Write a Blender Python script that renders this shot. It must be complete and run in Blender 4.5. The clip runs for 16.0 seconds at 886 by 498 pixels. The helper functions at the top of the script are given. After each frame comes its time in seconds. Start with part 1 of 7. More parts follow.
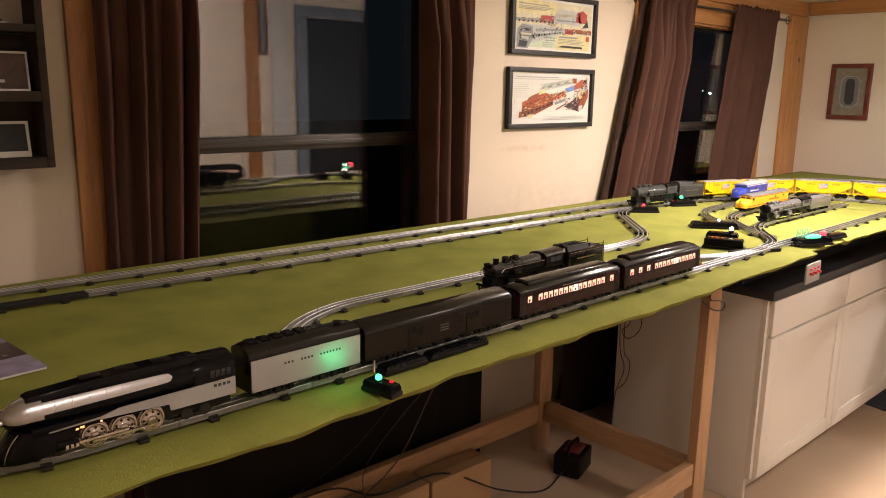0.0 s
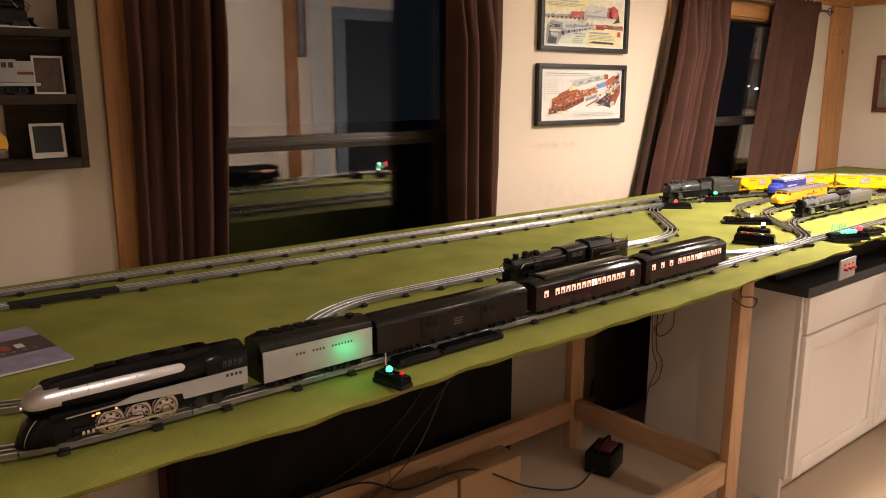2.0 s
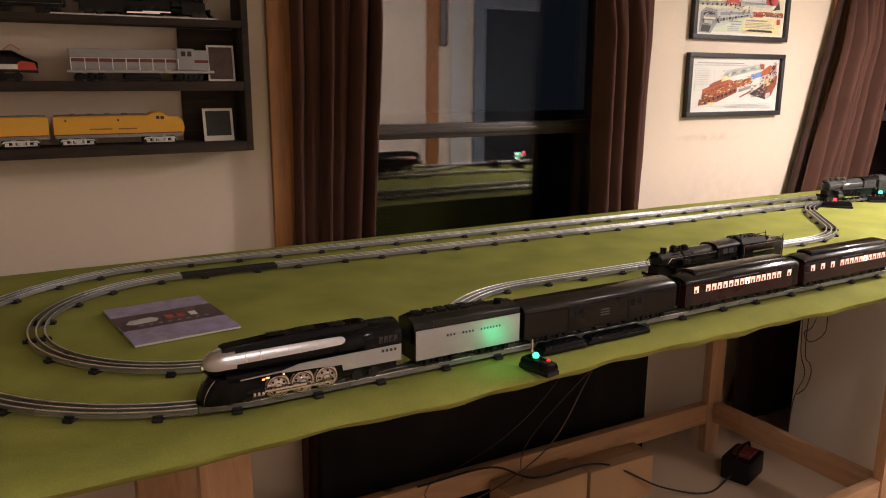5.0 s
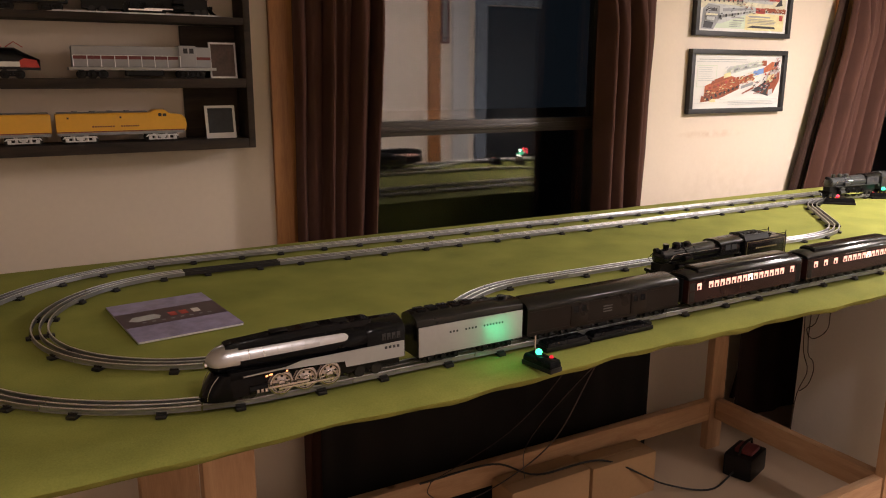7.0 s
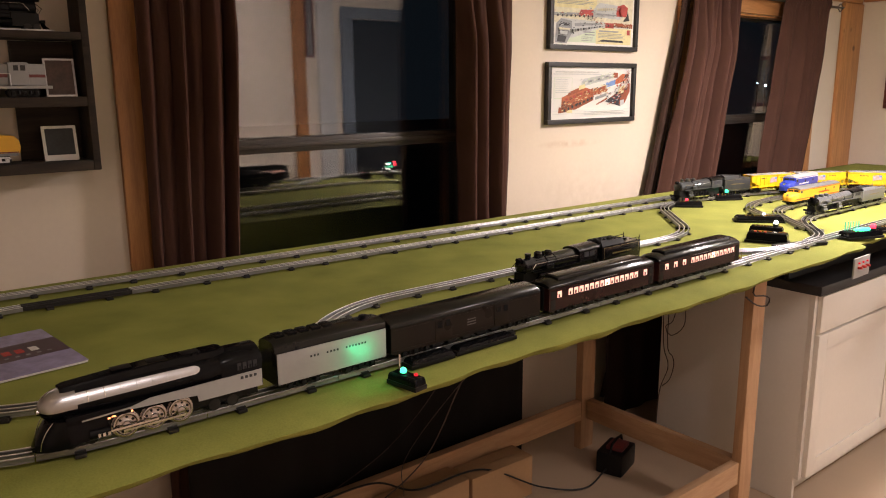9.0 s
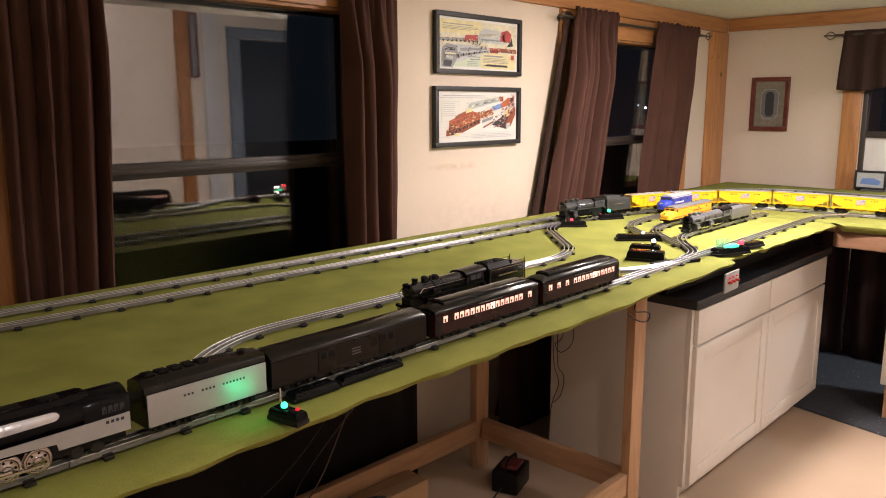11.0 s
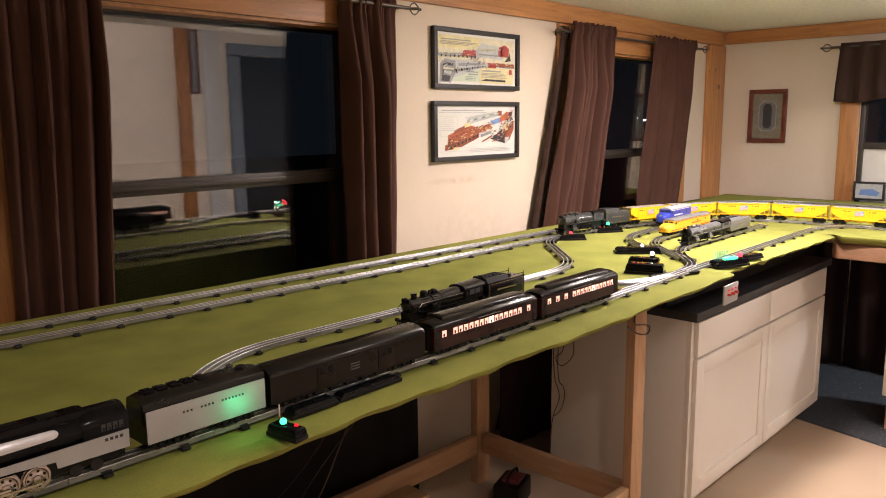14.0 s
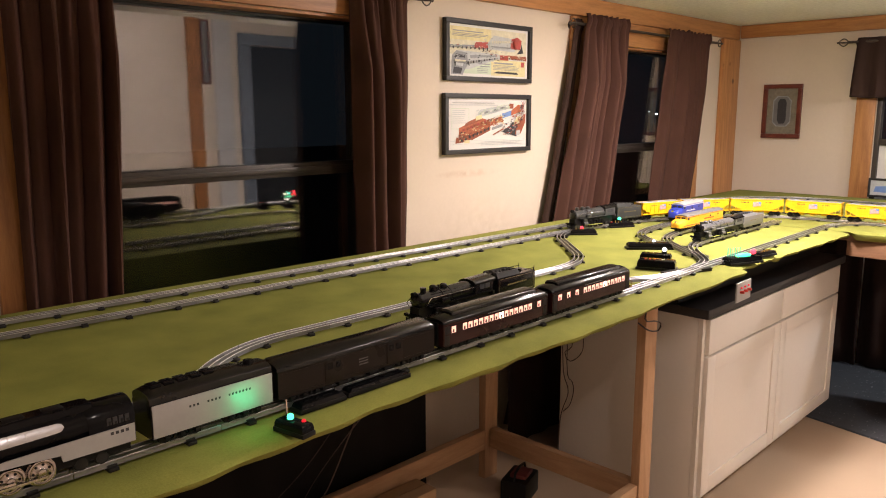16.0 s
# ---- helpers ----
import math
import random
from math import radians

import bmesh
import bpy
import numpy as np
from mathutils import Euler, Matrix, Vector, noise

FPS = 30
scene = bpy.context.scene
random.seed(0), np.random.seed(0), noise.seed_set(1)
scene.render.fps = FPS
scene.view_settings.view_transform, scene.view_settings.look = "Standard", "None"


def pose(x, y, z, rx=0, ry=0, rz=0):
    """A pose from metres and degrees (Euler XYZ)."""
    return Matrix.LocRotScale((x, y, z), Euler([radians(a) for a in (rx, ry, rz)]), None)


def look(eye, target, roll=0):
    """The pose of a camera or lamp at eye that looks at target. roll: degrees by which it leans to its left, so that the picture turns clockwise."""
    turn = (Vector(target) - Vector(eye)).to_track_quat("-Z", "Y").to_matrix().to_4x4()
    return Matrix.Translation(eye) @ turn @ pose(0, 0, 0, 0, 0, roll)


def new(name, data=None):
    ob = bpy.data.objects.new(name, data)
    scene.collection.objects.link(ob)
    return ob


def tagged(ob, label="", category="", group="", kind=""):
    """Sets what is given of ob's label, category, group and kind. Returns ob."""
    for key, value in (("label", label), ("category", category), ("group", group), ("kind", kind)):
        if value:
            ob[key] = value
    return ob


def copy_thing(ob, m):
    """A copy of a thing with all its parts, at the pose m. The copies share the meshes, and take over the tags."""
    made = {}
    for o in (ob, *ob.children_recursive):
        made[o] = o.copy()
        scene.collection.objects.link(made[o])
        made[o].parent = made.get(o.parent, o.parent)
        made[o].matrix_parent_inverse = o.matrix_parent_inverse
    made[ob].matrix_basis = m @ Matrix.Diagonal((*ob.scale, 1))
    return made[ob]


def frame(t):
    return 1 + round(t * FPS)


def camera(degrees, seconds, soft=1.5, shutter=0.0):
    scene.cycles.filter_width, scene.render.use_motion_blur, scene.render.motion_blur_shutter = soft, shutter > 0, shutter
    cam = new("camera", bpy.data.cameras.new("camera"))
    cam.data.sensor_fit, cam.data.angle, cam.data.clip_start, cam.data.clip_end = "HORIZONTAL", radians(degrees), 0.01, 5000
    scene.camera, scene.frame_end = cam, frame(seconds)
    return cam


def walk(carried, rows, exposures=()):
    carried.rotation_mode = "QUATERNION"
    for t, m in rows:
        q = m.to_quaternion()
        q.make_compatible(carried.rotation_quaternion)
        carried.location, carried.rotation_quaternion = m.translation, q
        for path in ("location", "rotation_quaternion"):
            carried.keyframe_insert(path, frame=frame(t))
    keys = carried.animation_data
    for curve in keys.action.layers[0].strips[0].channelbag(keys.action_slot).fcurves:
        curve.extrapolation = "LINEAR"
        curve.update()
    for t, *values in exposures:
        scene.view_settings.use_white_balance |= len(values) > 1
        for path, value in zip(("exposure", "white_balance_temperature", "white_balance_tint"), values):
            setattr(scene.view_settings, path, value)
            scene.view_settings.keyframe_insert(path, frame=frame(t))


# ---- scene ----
cam = camera(60.2, 16.0, soft=1.04)
PATH = [
    (0, (-2.856, -1.252, 1.658), (-1.534, 0.19, 1.245), 0.9),
    (0.5, (-2.821, -1.281, 1.654), (-1.55, 0.206, 1.24), 0.0),
    (1, (-2.811, -1.288, 1.653), (-1.541, 0.2, 1.237), -0.4),
    (1.5, (-2.816, -1.298, 1.651), (-1.548, 0.191, 1.233), -0.3),
    (2, (-2.82, -1.305, 1.65), (-1.584, 0.212, 1.236), 0.0),
    (2.5, (-2.832, -1.306, 1.65), (-1.65, 0.253, 1.233), 0.2),
    (3, (-2.841, -1.305, 1.651), (-1.718, 0.296, 1.234), 0.1),
    (3.5, (-2.851, -1.305, 1.653), (-1.789, 0.337, 1.235), 0.1),
    (4, (-2.855, -1.299, 1.648), (-1.839, 0.371, 1.225), 0.2),
    (4.5, (-2.864, -1.297, 1.649), (-1.891, 0.396, 1.214), 0.3),
    (6.8, (-2.872, -1.297, 1.646), (-1.927, 0.407, 1.199), 0.3),
    (7, (-2.87, -1.296, 1.647), (-1.916, 0.404, 1.2), 0.2),
    (7.5, (-2.86, -1.292, 1.646), (-1.873, 0.39, 1.203), 0.2),
    (8, (-2.848, -1.294, 1.646), (-1.799, 0.353, 1.212), -0.0),
    (8.5, (-2.838, -1.294, 1.652), (-1.697, 0.293, 1.227), -0.2),
    (9, (-2.825, -1.294, 1.652), (-1.605, 0.235, 1.236), -0.4),
    (9.5, (-2.812, -1.289, 1.654), (-1.523, 0.185, 1.247), -0.4),
    (10, (-2.796, -1.303, 1.663), (-1.431, 0.102, 1.261), -0.7),
    (12.5, (-2.789, -1.301, 1.665), (-1.349, 0.044, 1.318), -0.2),
    (13, (-2.787, -1.31, 1.668), (-1.352, 0.041, 1.329), -0.6),
    (13.5, (-2.791, -1.313, 1.67), (-1.358, 0.04, 1.333), -0.7),
    (14, (-2.792, -1.311, 1.668), (-1.366, 0.051, 1.336), -0.6),
    (14.5, (-2.789, -1.306, 1.669), (-1.371, 0.065, 1.336), -0.5),
    (15, (-2.781, -1.303, 1.668), (-1.365, 0.068, 1.329), -0.3),
    (15.5, (-2.777, -1.294, 1.664), (-1.362, 0.078, 1.322), -0.2),
    (16, (-2.779, -1.295, 1.67), (-1.372, 0.082, 1.318), -0.1),
]
# the clip's camera drifts a little between a warmer and a cooler white balance
BALANCE = [(0, 0.0, 7050, 10), (3.2, 0.0, 7050, 10), (4.2, 0.03, 6550, 10), (8.0, 0.03, 6500, 10), (9.5, 0.03, 6550, 10), (12.3, 0.0, 6400, 10), (13.5, 0.0, 6450, 10), (14.5, 0.03, 6650, 10), (16, 0.03, 6700, 10)]
walk(cam, [(t, look(eye, target, roll)) for t, eye, target, roll in PATH], BALANCE)

# ---------- world and light ----------
world = bpy.data.worlds.new("night")
scene.world = world
world.use_nodes = True
world.node_tree.nodes["Background"].inputs[0].default_value = (0.25, 0.36, 0.50, 1)
world.node_tree.nodes["Background"].inputs[1].default_value = 0.016

TZ = 1.12          # green cloth
RAIL = 1.137       # top of the rails
WALL_Y = 1.165     # face of the window wall
WALL_E = 2.776     # face of the end wall
CEIL = 2.275


def unseen_ceiling_lamp(x, y, z, watts, color, size=0.26):
    data = bpy.data.lights.new("unseen_ceiling_bulb", "AREA")
    data.shape, data.size, data.energy, data.color = "DISK", size, watts, color
    ob = new("unseen_ceiling_bulb", data)
    ob.matrix_world = pose(x, y, z - 0.100)
    data = bpy.data.lights.new("unseen_ceiling_bulb", "POINT")
    data.shadow_soft_size, data.energy, data.color = 0.05, watts * 0.60, color
    ob = new("unseen_ceiling_bulb", data)
    ob.location = (x, y, z - 0.155)


HIGH = 3.0         # raised ceiling over the rest of the room
WARM, NEUTRAL = (1.0, 0.855, 0.825), (0.93, 0.95, 1.0)
# no fixture is in view; the last two are fill lamps added for brightness
LAMPS = [(0.42, -0.14, CEIL, 45.0, WARM), (2.30, -1.25, 2.05, 20.0, NEUTRAL), (0.05, -1.95, 2.87, 18.0, WARM), (-2.40, -1.95, 2.87, 11.0, WARM)]
for lamp in LAMPS:
    unseen_ceiling_lamp(*lamp)


def glow_lamp(x, y, z, watts, color):
    data = bpy.data.lights.new("indicator_glow", "POINT")
    data.energy, data.color, data.shadow_soft_size = watts, color, 0.006
    ob = new("indicator_glow", data)
    ob.location = (x, y, z)


# ---------- materials ----------
def material(name, color, rough=0.6, metal=0.0, var=0.12, scale=8.0, fine=120.0, bump=0.15, tint=None, stretch=None, spec=0.5, rand=0.0, coat=0.0):
    m = bpy.data.materials.new(name)
    m.use_nodes = True
    nt = m.node_tree
    n, l = nt.nodes, nt.links
    b = n["Principled BSDF"]
    b.inputs["Roughness"].default_value, b.inputs["Metallic"].default_value = rough, metal
    b.inputs["Specular IOR Level"].default_value = spec
    b.inputs["Coat Weight"].default_value = coat
    tc = n.new("ShaderNodeTexCoord")
    mp = n.new("ShaderNodeMapping")
    l.new(tc.outputs["Object"], mp.inputs[0])
    if stretch:
        mp.inputs["Scale"].default_value = stretch
    big, small = n.new("ShaderNodeTexNoise"), n.new("ShaderNodeTexNoise")
    big.inputs["Scale"].default_value, small.inputs["Scale"].default_value = scale, fine
    big.inputs["Detail"].default_value, small.inputs["Detail"].default_value = 4, 3
    l.new(mp.outputs[0], big.inputs[0]), l.new(mp.outputs[0], small.inputs[0])
    ramp = n.new("ShaderNodeValToRGB")
    c0 = [c * (1 - var) for c in color]
    c1 = [min(1, c * (1 + var)) for c in (tint or color)]
    ramp.color_ramp.elements[0].position, ramp.color_ramp.elements[1].position = 0.3, 0.7
    ramp.color_ramp.elements[0].color, ramp.color_ramp.elements[1].color = (*c0, 1), (*c1, 1)
    mix = n.new("ShaderNodeMath")
    mix.operation = "MULTIPLY_ADD"
    mix.inputs[1].default_value = 0.35
    l.new(small.outputs["Fac"], mix.inputs[0])
    sc = n.new("ShaderNodeMath")
    sc.operation = "MULTIPLY"
    sc.inputs[1].default_value = 0.65
    l.new(big.outputs["Fac"], sc.inputs[0]), l.new(sc.outputs[0], mix.inputs[2])
    l.new(mix.outputs[0], ramp.inputs[0])
    out = ramp.outputs[0]
    if rand:
        oi, hs, mr = n.new("ShaderNodeObjectInfo"), n.new("ShaderNodeHueSaturation"), n.new("ShaderNodeMapRange")
        mr.inputs[3].default_value, mr.inputs[4].default_value = 1 - rand, 1 + rand
        l.new(oi.outputs["Random"], mr.inputs[0]), l.new(mr.outputs[0], hs.inputs["Value"]), l.new(out, hs.inputs["Color"])
        out = hs.outputs[0]
    l.new(out, b.inputs["Base Color"])
    if bump:
        bp = n.new("ShaderNodeBump")
        bp.inputs["Strength"].default_value, bp.inputs["Distance"].default_value = bump, 0.004
        l.new(mix.outputs[0], bp.inputs["Height"]), l.new(bp.outputs[0], b.inputs["Normal"])
    rr = n.new("ShaderNodeMapRange")
    rr.inputs[3].default_value, rr.inputs[4].default_value = max(0.02, rough - 0.08), min(1, rough + 0.08)
    l.new(big.outputs["Fac"], rr.inputs[0]), l.new(rr.outputs[0], b.inputs["Roughness"])
    return m


def wood(name, dark, light, grain=(1, 1, 14), rough=0.55, bump=0.2, knots=True):
    m = bpy.data.materials.new(name)
    m.use_nodes = True
    n, l = m.node_tree.nodes, m.node_tree.links
    b = n["Principled BSDF"]
    b.inputs["Roughness"].default_value = rough
    tc, mp = n.new("ShaderNodeTexCoord"), n.new("ShaderNodeMapping")
    mp.inputs["Scale"].default_value = grain
    l.new(tc.outputs["Object"], mp.inputs[0])
    a, f = n.new("ShaderNodeTexNoise"), n.new("ShaderNodeTexNoise")
    a.inputs["Scale"].default_value, a.inputs["Detail"].default_value, a.inputs["Distortion"].default_value = 2.2, 6, 1.2
    f.inputs["Scale"].default_value, f.inputs["Detail"].default_value = 26, 4
    l.new(mp.outputs[0], a.inputs[0]), l.new(mp.outputs[0], f.inputs[0])
    mx = n.new("ShaderNodeMath")
    mx.operation = "MULTIPLY_ADD"
    mx.inputs[1].default_value = 0.3
    s = n.new("ShaderNodeMath")
    s.operation = "MULTIPLY"
    s.inputs[1].default_value = 0.7
    l.new(a.outputs["Fac"], s.inputs[0]), l.new(f.outputs["Fac"], mx.inputs[0]), l.new(s.outputs[0], mx.inputs[2])
    r = n.new("ShaderNodeValToRGB")
    r.color_ramp.elements[0].position, r.color_ramp.elements[1].position = 0.36, 0.62
    r.color_ramp.elements[0].color, r.color_ramp.elements[1].color = (*dark, 1), (*light, 1)
    l.new(mx.outputs[0], r.inputs[0])
    out = r.outputs[0]
    if knots:
        v = n.new("ShaderNodeTexVoronoi")
        v.inputs["Scale"].default_value = 4.5
        l.new(tc.outputs["Object"], v.inputs[0])
        k = n.new("ShaderNodeValToRGB")
        k.color_ramp.elements[0].position, k.color_ramp.elements[1].position = 0.05, 0.11
        k.color_ramp.elements[0].color, k.color_ramp.elements[1].color = (0.3, 0.22, 0.16, 1), (1, 1, 1, 1)
        l.new(v.outputs["Distance"], k.inputs[0])
        mm = n.new("ShaderNodeMix")
        mm.data_type, mm.blend_type = "RGBA", "MULTIPLY"
        mm.inputs[0].default_value = 1
        l.new(out, mm.inputs[6]), l.new(k.outputs[0], mm.inputs[7])
        out = mm.outputs[2]
    l.new(out, b.inputs["Base Color"])
    bp = n.new("ShaderNodeBump")
    bp.inputs["Strength"].default_value, bp.inputs["Distance"].default_value = bump, 0.003
    l.new(mx.outputs[0], bp.inputs["Height"]), l.new(bp.outputs[0], b.inputs["Normal"])
    return m


def glowing(name, color, strength, base=(0.1, 0.1, 0.1)):
    m = bpy.data.materials.new(name)
    m.use_nodes = True
    b = m.node_tree.nodes["Principled BSDF"]
    b.inputs["Base Color"].default_value = (*base, 1)
    b.inputs["Emission Color"].default_value, b.inputs["Emission Strength"].default_value = (*color, 1), strength
    return m


def pane_glass(name, rough=0.0, tint=(1, 1, 1), ior=1.52):
    m = bpy.data.materials.new(name)
    m.use_nodes = True
    b = m.node_tree.nodes["Principled BSDF"]
    b.inputs["Base Color"].default_value = (*tint, 1)
    b.inputs["Transmission Weight"].default_value, b.inputs["Roughness"].default_value, b.inputs["IOR"].default_value = 1.0, rough, ior
    return m


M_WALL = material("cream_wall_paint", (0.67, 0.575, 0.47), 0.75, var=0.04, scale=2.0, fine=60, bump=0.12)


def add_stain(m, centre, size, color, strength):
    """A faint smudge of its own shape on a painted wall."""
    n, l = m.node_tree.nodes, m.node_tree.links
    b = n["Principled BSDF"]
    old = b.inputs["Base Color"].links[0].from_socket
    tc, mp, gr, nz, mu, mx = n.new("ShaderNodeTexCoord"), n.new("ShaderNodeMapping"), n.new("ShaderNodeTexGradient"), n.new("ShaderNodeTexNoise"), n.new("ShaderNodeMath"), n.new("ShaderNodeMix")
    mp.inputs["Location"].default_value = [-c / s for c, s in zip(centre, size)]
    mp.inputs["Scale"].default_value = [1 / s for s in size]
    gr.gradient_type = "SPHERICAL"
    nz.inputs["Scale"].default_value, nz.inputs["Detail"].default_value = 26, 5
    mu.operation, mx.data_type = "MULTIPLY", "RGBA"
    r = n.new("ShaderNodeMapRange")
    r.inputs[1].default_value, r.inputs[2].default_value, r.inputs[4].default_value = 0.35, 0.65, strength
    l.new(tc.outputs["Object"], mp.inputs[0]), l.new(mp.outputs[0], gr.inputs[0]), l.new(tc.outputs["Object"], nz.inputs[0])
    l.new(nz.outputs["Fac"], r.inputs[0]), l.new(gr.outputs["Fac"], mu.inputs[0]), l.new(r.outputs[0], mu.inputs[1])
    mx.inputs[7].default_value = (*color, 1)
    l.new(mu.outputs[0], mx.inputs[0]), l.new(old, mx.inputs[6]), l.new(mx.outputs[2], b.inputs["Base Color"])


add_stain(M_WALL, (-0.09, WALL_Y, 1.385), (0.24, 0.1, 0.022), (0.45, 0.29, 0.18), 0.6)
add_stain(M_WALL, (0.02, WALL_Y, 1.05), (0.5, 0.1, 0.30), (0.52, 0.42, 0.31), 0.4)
# the cream paint made lighter, to brighten the south wall's image in the window
M_WALL_LIT = material("lightened_wall_paint", (0.84, 0.76, 0.66), 0.75, var=0.04, scale=2.0, fine=60, bump=0.12)
M_CEIL = material("textured_ceiling_paint", (0.88, 0.86, 0.81), 0.9, var=0.12, scale=40, fine=110, bump=1.0)
M_PINE = wood("orange_pine", (0.36, 0.155, 0.055), (0.52, 0.245, 0.09), (14, 14, 1.2), 0.45)
M_PINE_H = wood("orange_pine_beam", (0.36, 0.155, 0.055), (0.52, 0.245, 0.09), (1.2, 14, 14), 0.45)
M_LUMBER = wood("raw_lumber_upright", (0.40, 0.225, 0.115), (0.52, 0.32, 0.18), (12, 12, 1.2), 0.7)
M_LUMBER_X = wood("raw_lumber_long", (0.40, 0.225, 0.115), (0.52, 0.32, 0.18), (1.2, 12, 12), 0.7)
M_LUMBER_Y = wood("raw_lumber_cross", (0.40, 0.225, 0.115), (0.52, 0.32, 0.18), (12, 1.2, 12), 0.7)
M_SHELF = wood("dark_shelf_wood", (0.014, 0.009, 0.006), (0.040, 0.026, 0.017), (1.2, 14, 14), 0.85, knots=False)
M_FASCIA = wood("stained_fascia_wood", (0.17, 0.085, 0.045), (0.27, 0.145, 0.08), (14, 1.2, 14), 0.6, knots=False)
M_GREEN = material("green_felt_cloth", (0.213, 0.228, 0.050), 0.95, var=0.16, scale=7.0, fine=300, bump=0.4, tint=(0.250, 0.262, 0.062), spec=0.15)
M_CURTAIN = material("brown_curtain_cloth", (0.074, 0.034, 0.025), 0.9, var=0.22, scale=5, fine=260, bump=0.3, spec=0.2)
M_CURTAIN_D = material("dark_brown_valance_cloth", (0.042, 0.024, 0.020), 0.9, var=0.14, scale=5, fine=260, bump=0.3, spec=0.2)
M_LINING = material("black_brown_lining_cloth", (0.044, 0.024, 0.018), 0.9, var=0.4, scale=9, fine=260, bump=0.3, spec=0.2)
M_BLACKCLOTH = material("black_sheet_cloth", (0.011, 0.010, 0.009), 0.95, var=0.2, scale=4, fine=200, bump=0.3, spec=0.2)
M_WINMETAL = material("dark_bronze_window_metal", (0.050, 0.042, 0.036), 0.45, 0.2, var=0.1, scale=6, bump=0.05)
M_WINBLACK = material("black_window_frame", (0.012, 0.011, 0.010), 0.45, 0.0, var=0.1, bump=0.05)
M_GLASS = pane_glass("window_glass", ior=1.70)   # stands for double glazing
M_PICGLASS = pane_glass("picture_glass")
M_FLOOR = material("tan_floor_vinyl", (0.50, 0.37, 0.26), 0.6, var=0.06, scale=3, fine=160, bump=0.12)
def speckled(name, base, speck):
    m = material(name, base, 0.7, var=0.3, scale=30, fine=240, bump=0.3)
    n, l = m.node_tree.nodes, m.node_tree.links
    b = n["Principled BSDF"]
    old = b.inputs["Base Color"].links[0].from_socket
    v, r, mx, tc = n.new("ShaderNodeTexVoronoi"), n.new("ShaderNodeValToRGB"), n.new("ShaderNodeMix"), n.new("ShaderNodeTexCoord")
    v.inputs["Scale"].default_value = 38
    r.color_ramp.elements[0].position, r.color_ramp.elements[1].position = 0.10, 0.16
    r.color_ramp.elements[0].color, r.color_ramp.elements[1].color = (1, 1, 1, 1), (0, 0, 0, 1)
    mx.data_type = "RGBA"
    mx.inputs[7].default_value = (*speck, 1)
    l.new(tc.outputs["Object"], v.inputs[0]), l.new(v.outputs["Distance"], r.inputs[0]), l.new(r.outputs[0], mx.inputs[0])
    l.new(old, mx.inputs[6]), l.new(mx.outputs[2], b.inputs["Base Color"])
    return m


M_MAT = speckled("black_speckled_rubber", (0.055, 0.062, 0.074), (0.34, 0.35, 0.36))
M_CAB = material("white_cabinet_paint", (0.74, 0.70, 0.64), 0.4, var=0.03, scale=3, fine=60, bump=0.05)
M_COUNTER = material("black_counter_laminate", (0.022, 0.021, 0.022), 0.42, var=0.25, scale=30, fine=220, bump=0.1)
M_RAILTOP = material("polished_rail_head", (0.86, 0.86, 0.87), 0.34, 1.0, var=0.15, scale=9, fine=90, bump=0.03, rand=0.12)
M_RAIL = material("tinplate_rail", (0.34, 0.34, 0.35), 0.40, 0.85, var=0.18, scale=9, fine=90, bump=0.03, rand=0.15)
M_TIE = material("black_metal_tie", (0.016, 0.014, 0.012), 0.55, 0.2, var=0.3, scale=20, bump=0.1)
M_BLACK = material("black_enamel", (0.005, 0.005, 0.006), 0.13, var=0.25, scale=30, fine=200, bump=0.004, spec=0.15)
M_ENGINE = material("charcoal_engine_enamel", (0.008, 0.008, 0.009), 0.20, var=0.3, scale=30, fine=200, bump=0.012, spec=0.45)
M_GILT = material("dull_gold_line", (0.22, 0.17, 0.06), 0.5, 0.0, var=0.15, bump=0.0)
M_BLACKM = material("matte_black_plastic", (0.008, 0.0075, 0.0075), 0.42, var=0.25, scale=30, fine=200, bump=0.02, spec=0.2)
M_ROOFBLK = material("satin_black_roof", (0.008, 0.0075, 0.007), 0.22, var=0.25, scale=25, fine=200, bump=0.012, spec=0.3)
M_SILVER = material("silver_paint", (0.50, 0.50, 0.52), 0.32, 0.95, var=0.08, scale=20, bump=0.03)
M_CHROME = material("nickel_plate", (0.66, 0.64, 0.63), 0.14, 1.0, var=0.08, scale=20, bump=0.02)
M_WHEEL = material("dull_nickel_wheel", (0.46, 0.42, 0.41), 0.20, 1.0, var=0.25, scale=60, fine=200, bump=0.03)
M_CHROMELT = material("bright_silver_truck_paint", (0.72, 0.71, 0.72), 0.35, 0.2, var=0.08, scale=40, bump=0.02)
M_GREY = material("light_grey_enamel", (0.37, 0.365, 0.36), 0.42, var=0.06, scale=18, bump=0.04)
M_MIDGREY = material("two_tone_grey_enamel", (0.15, 0.152, 0.155), 0.35, var=0.12, scale=18, bump=0.06)
M_TWOTONE = material("slate_grey_enamel", (0.10, 0.102, 0.105), 0.30, var=0.15, scale=18, bump=0.03)
M_SMOKE = material("weathered_dark_grey_enamel", (0.040, 0.042, 0.042), 0.32, var=0.18, scale=18, bump=0.06)
M_UMBER = material("umber_car_paint", (0.012, 0.008, 0.006), 0.30, var=0.15, scale=18, bump=0.012, spec=0.16)
M_MAROON = material("dark_maroon_car_paint", (0.028, 0.009, 0.008), 0.18, var=0.15, scale=18, bump=0.012, spec=0.3)
M_YELLOW = material("yellow_freight_paint", (0.82, 0.50, 0.012), 0.45, var=0.07, scale=20, bump=0.04)
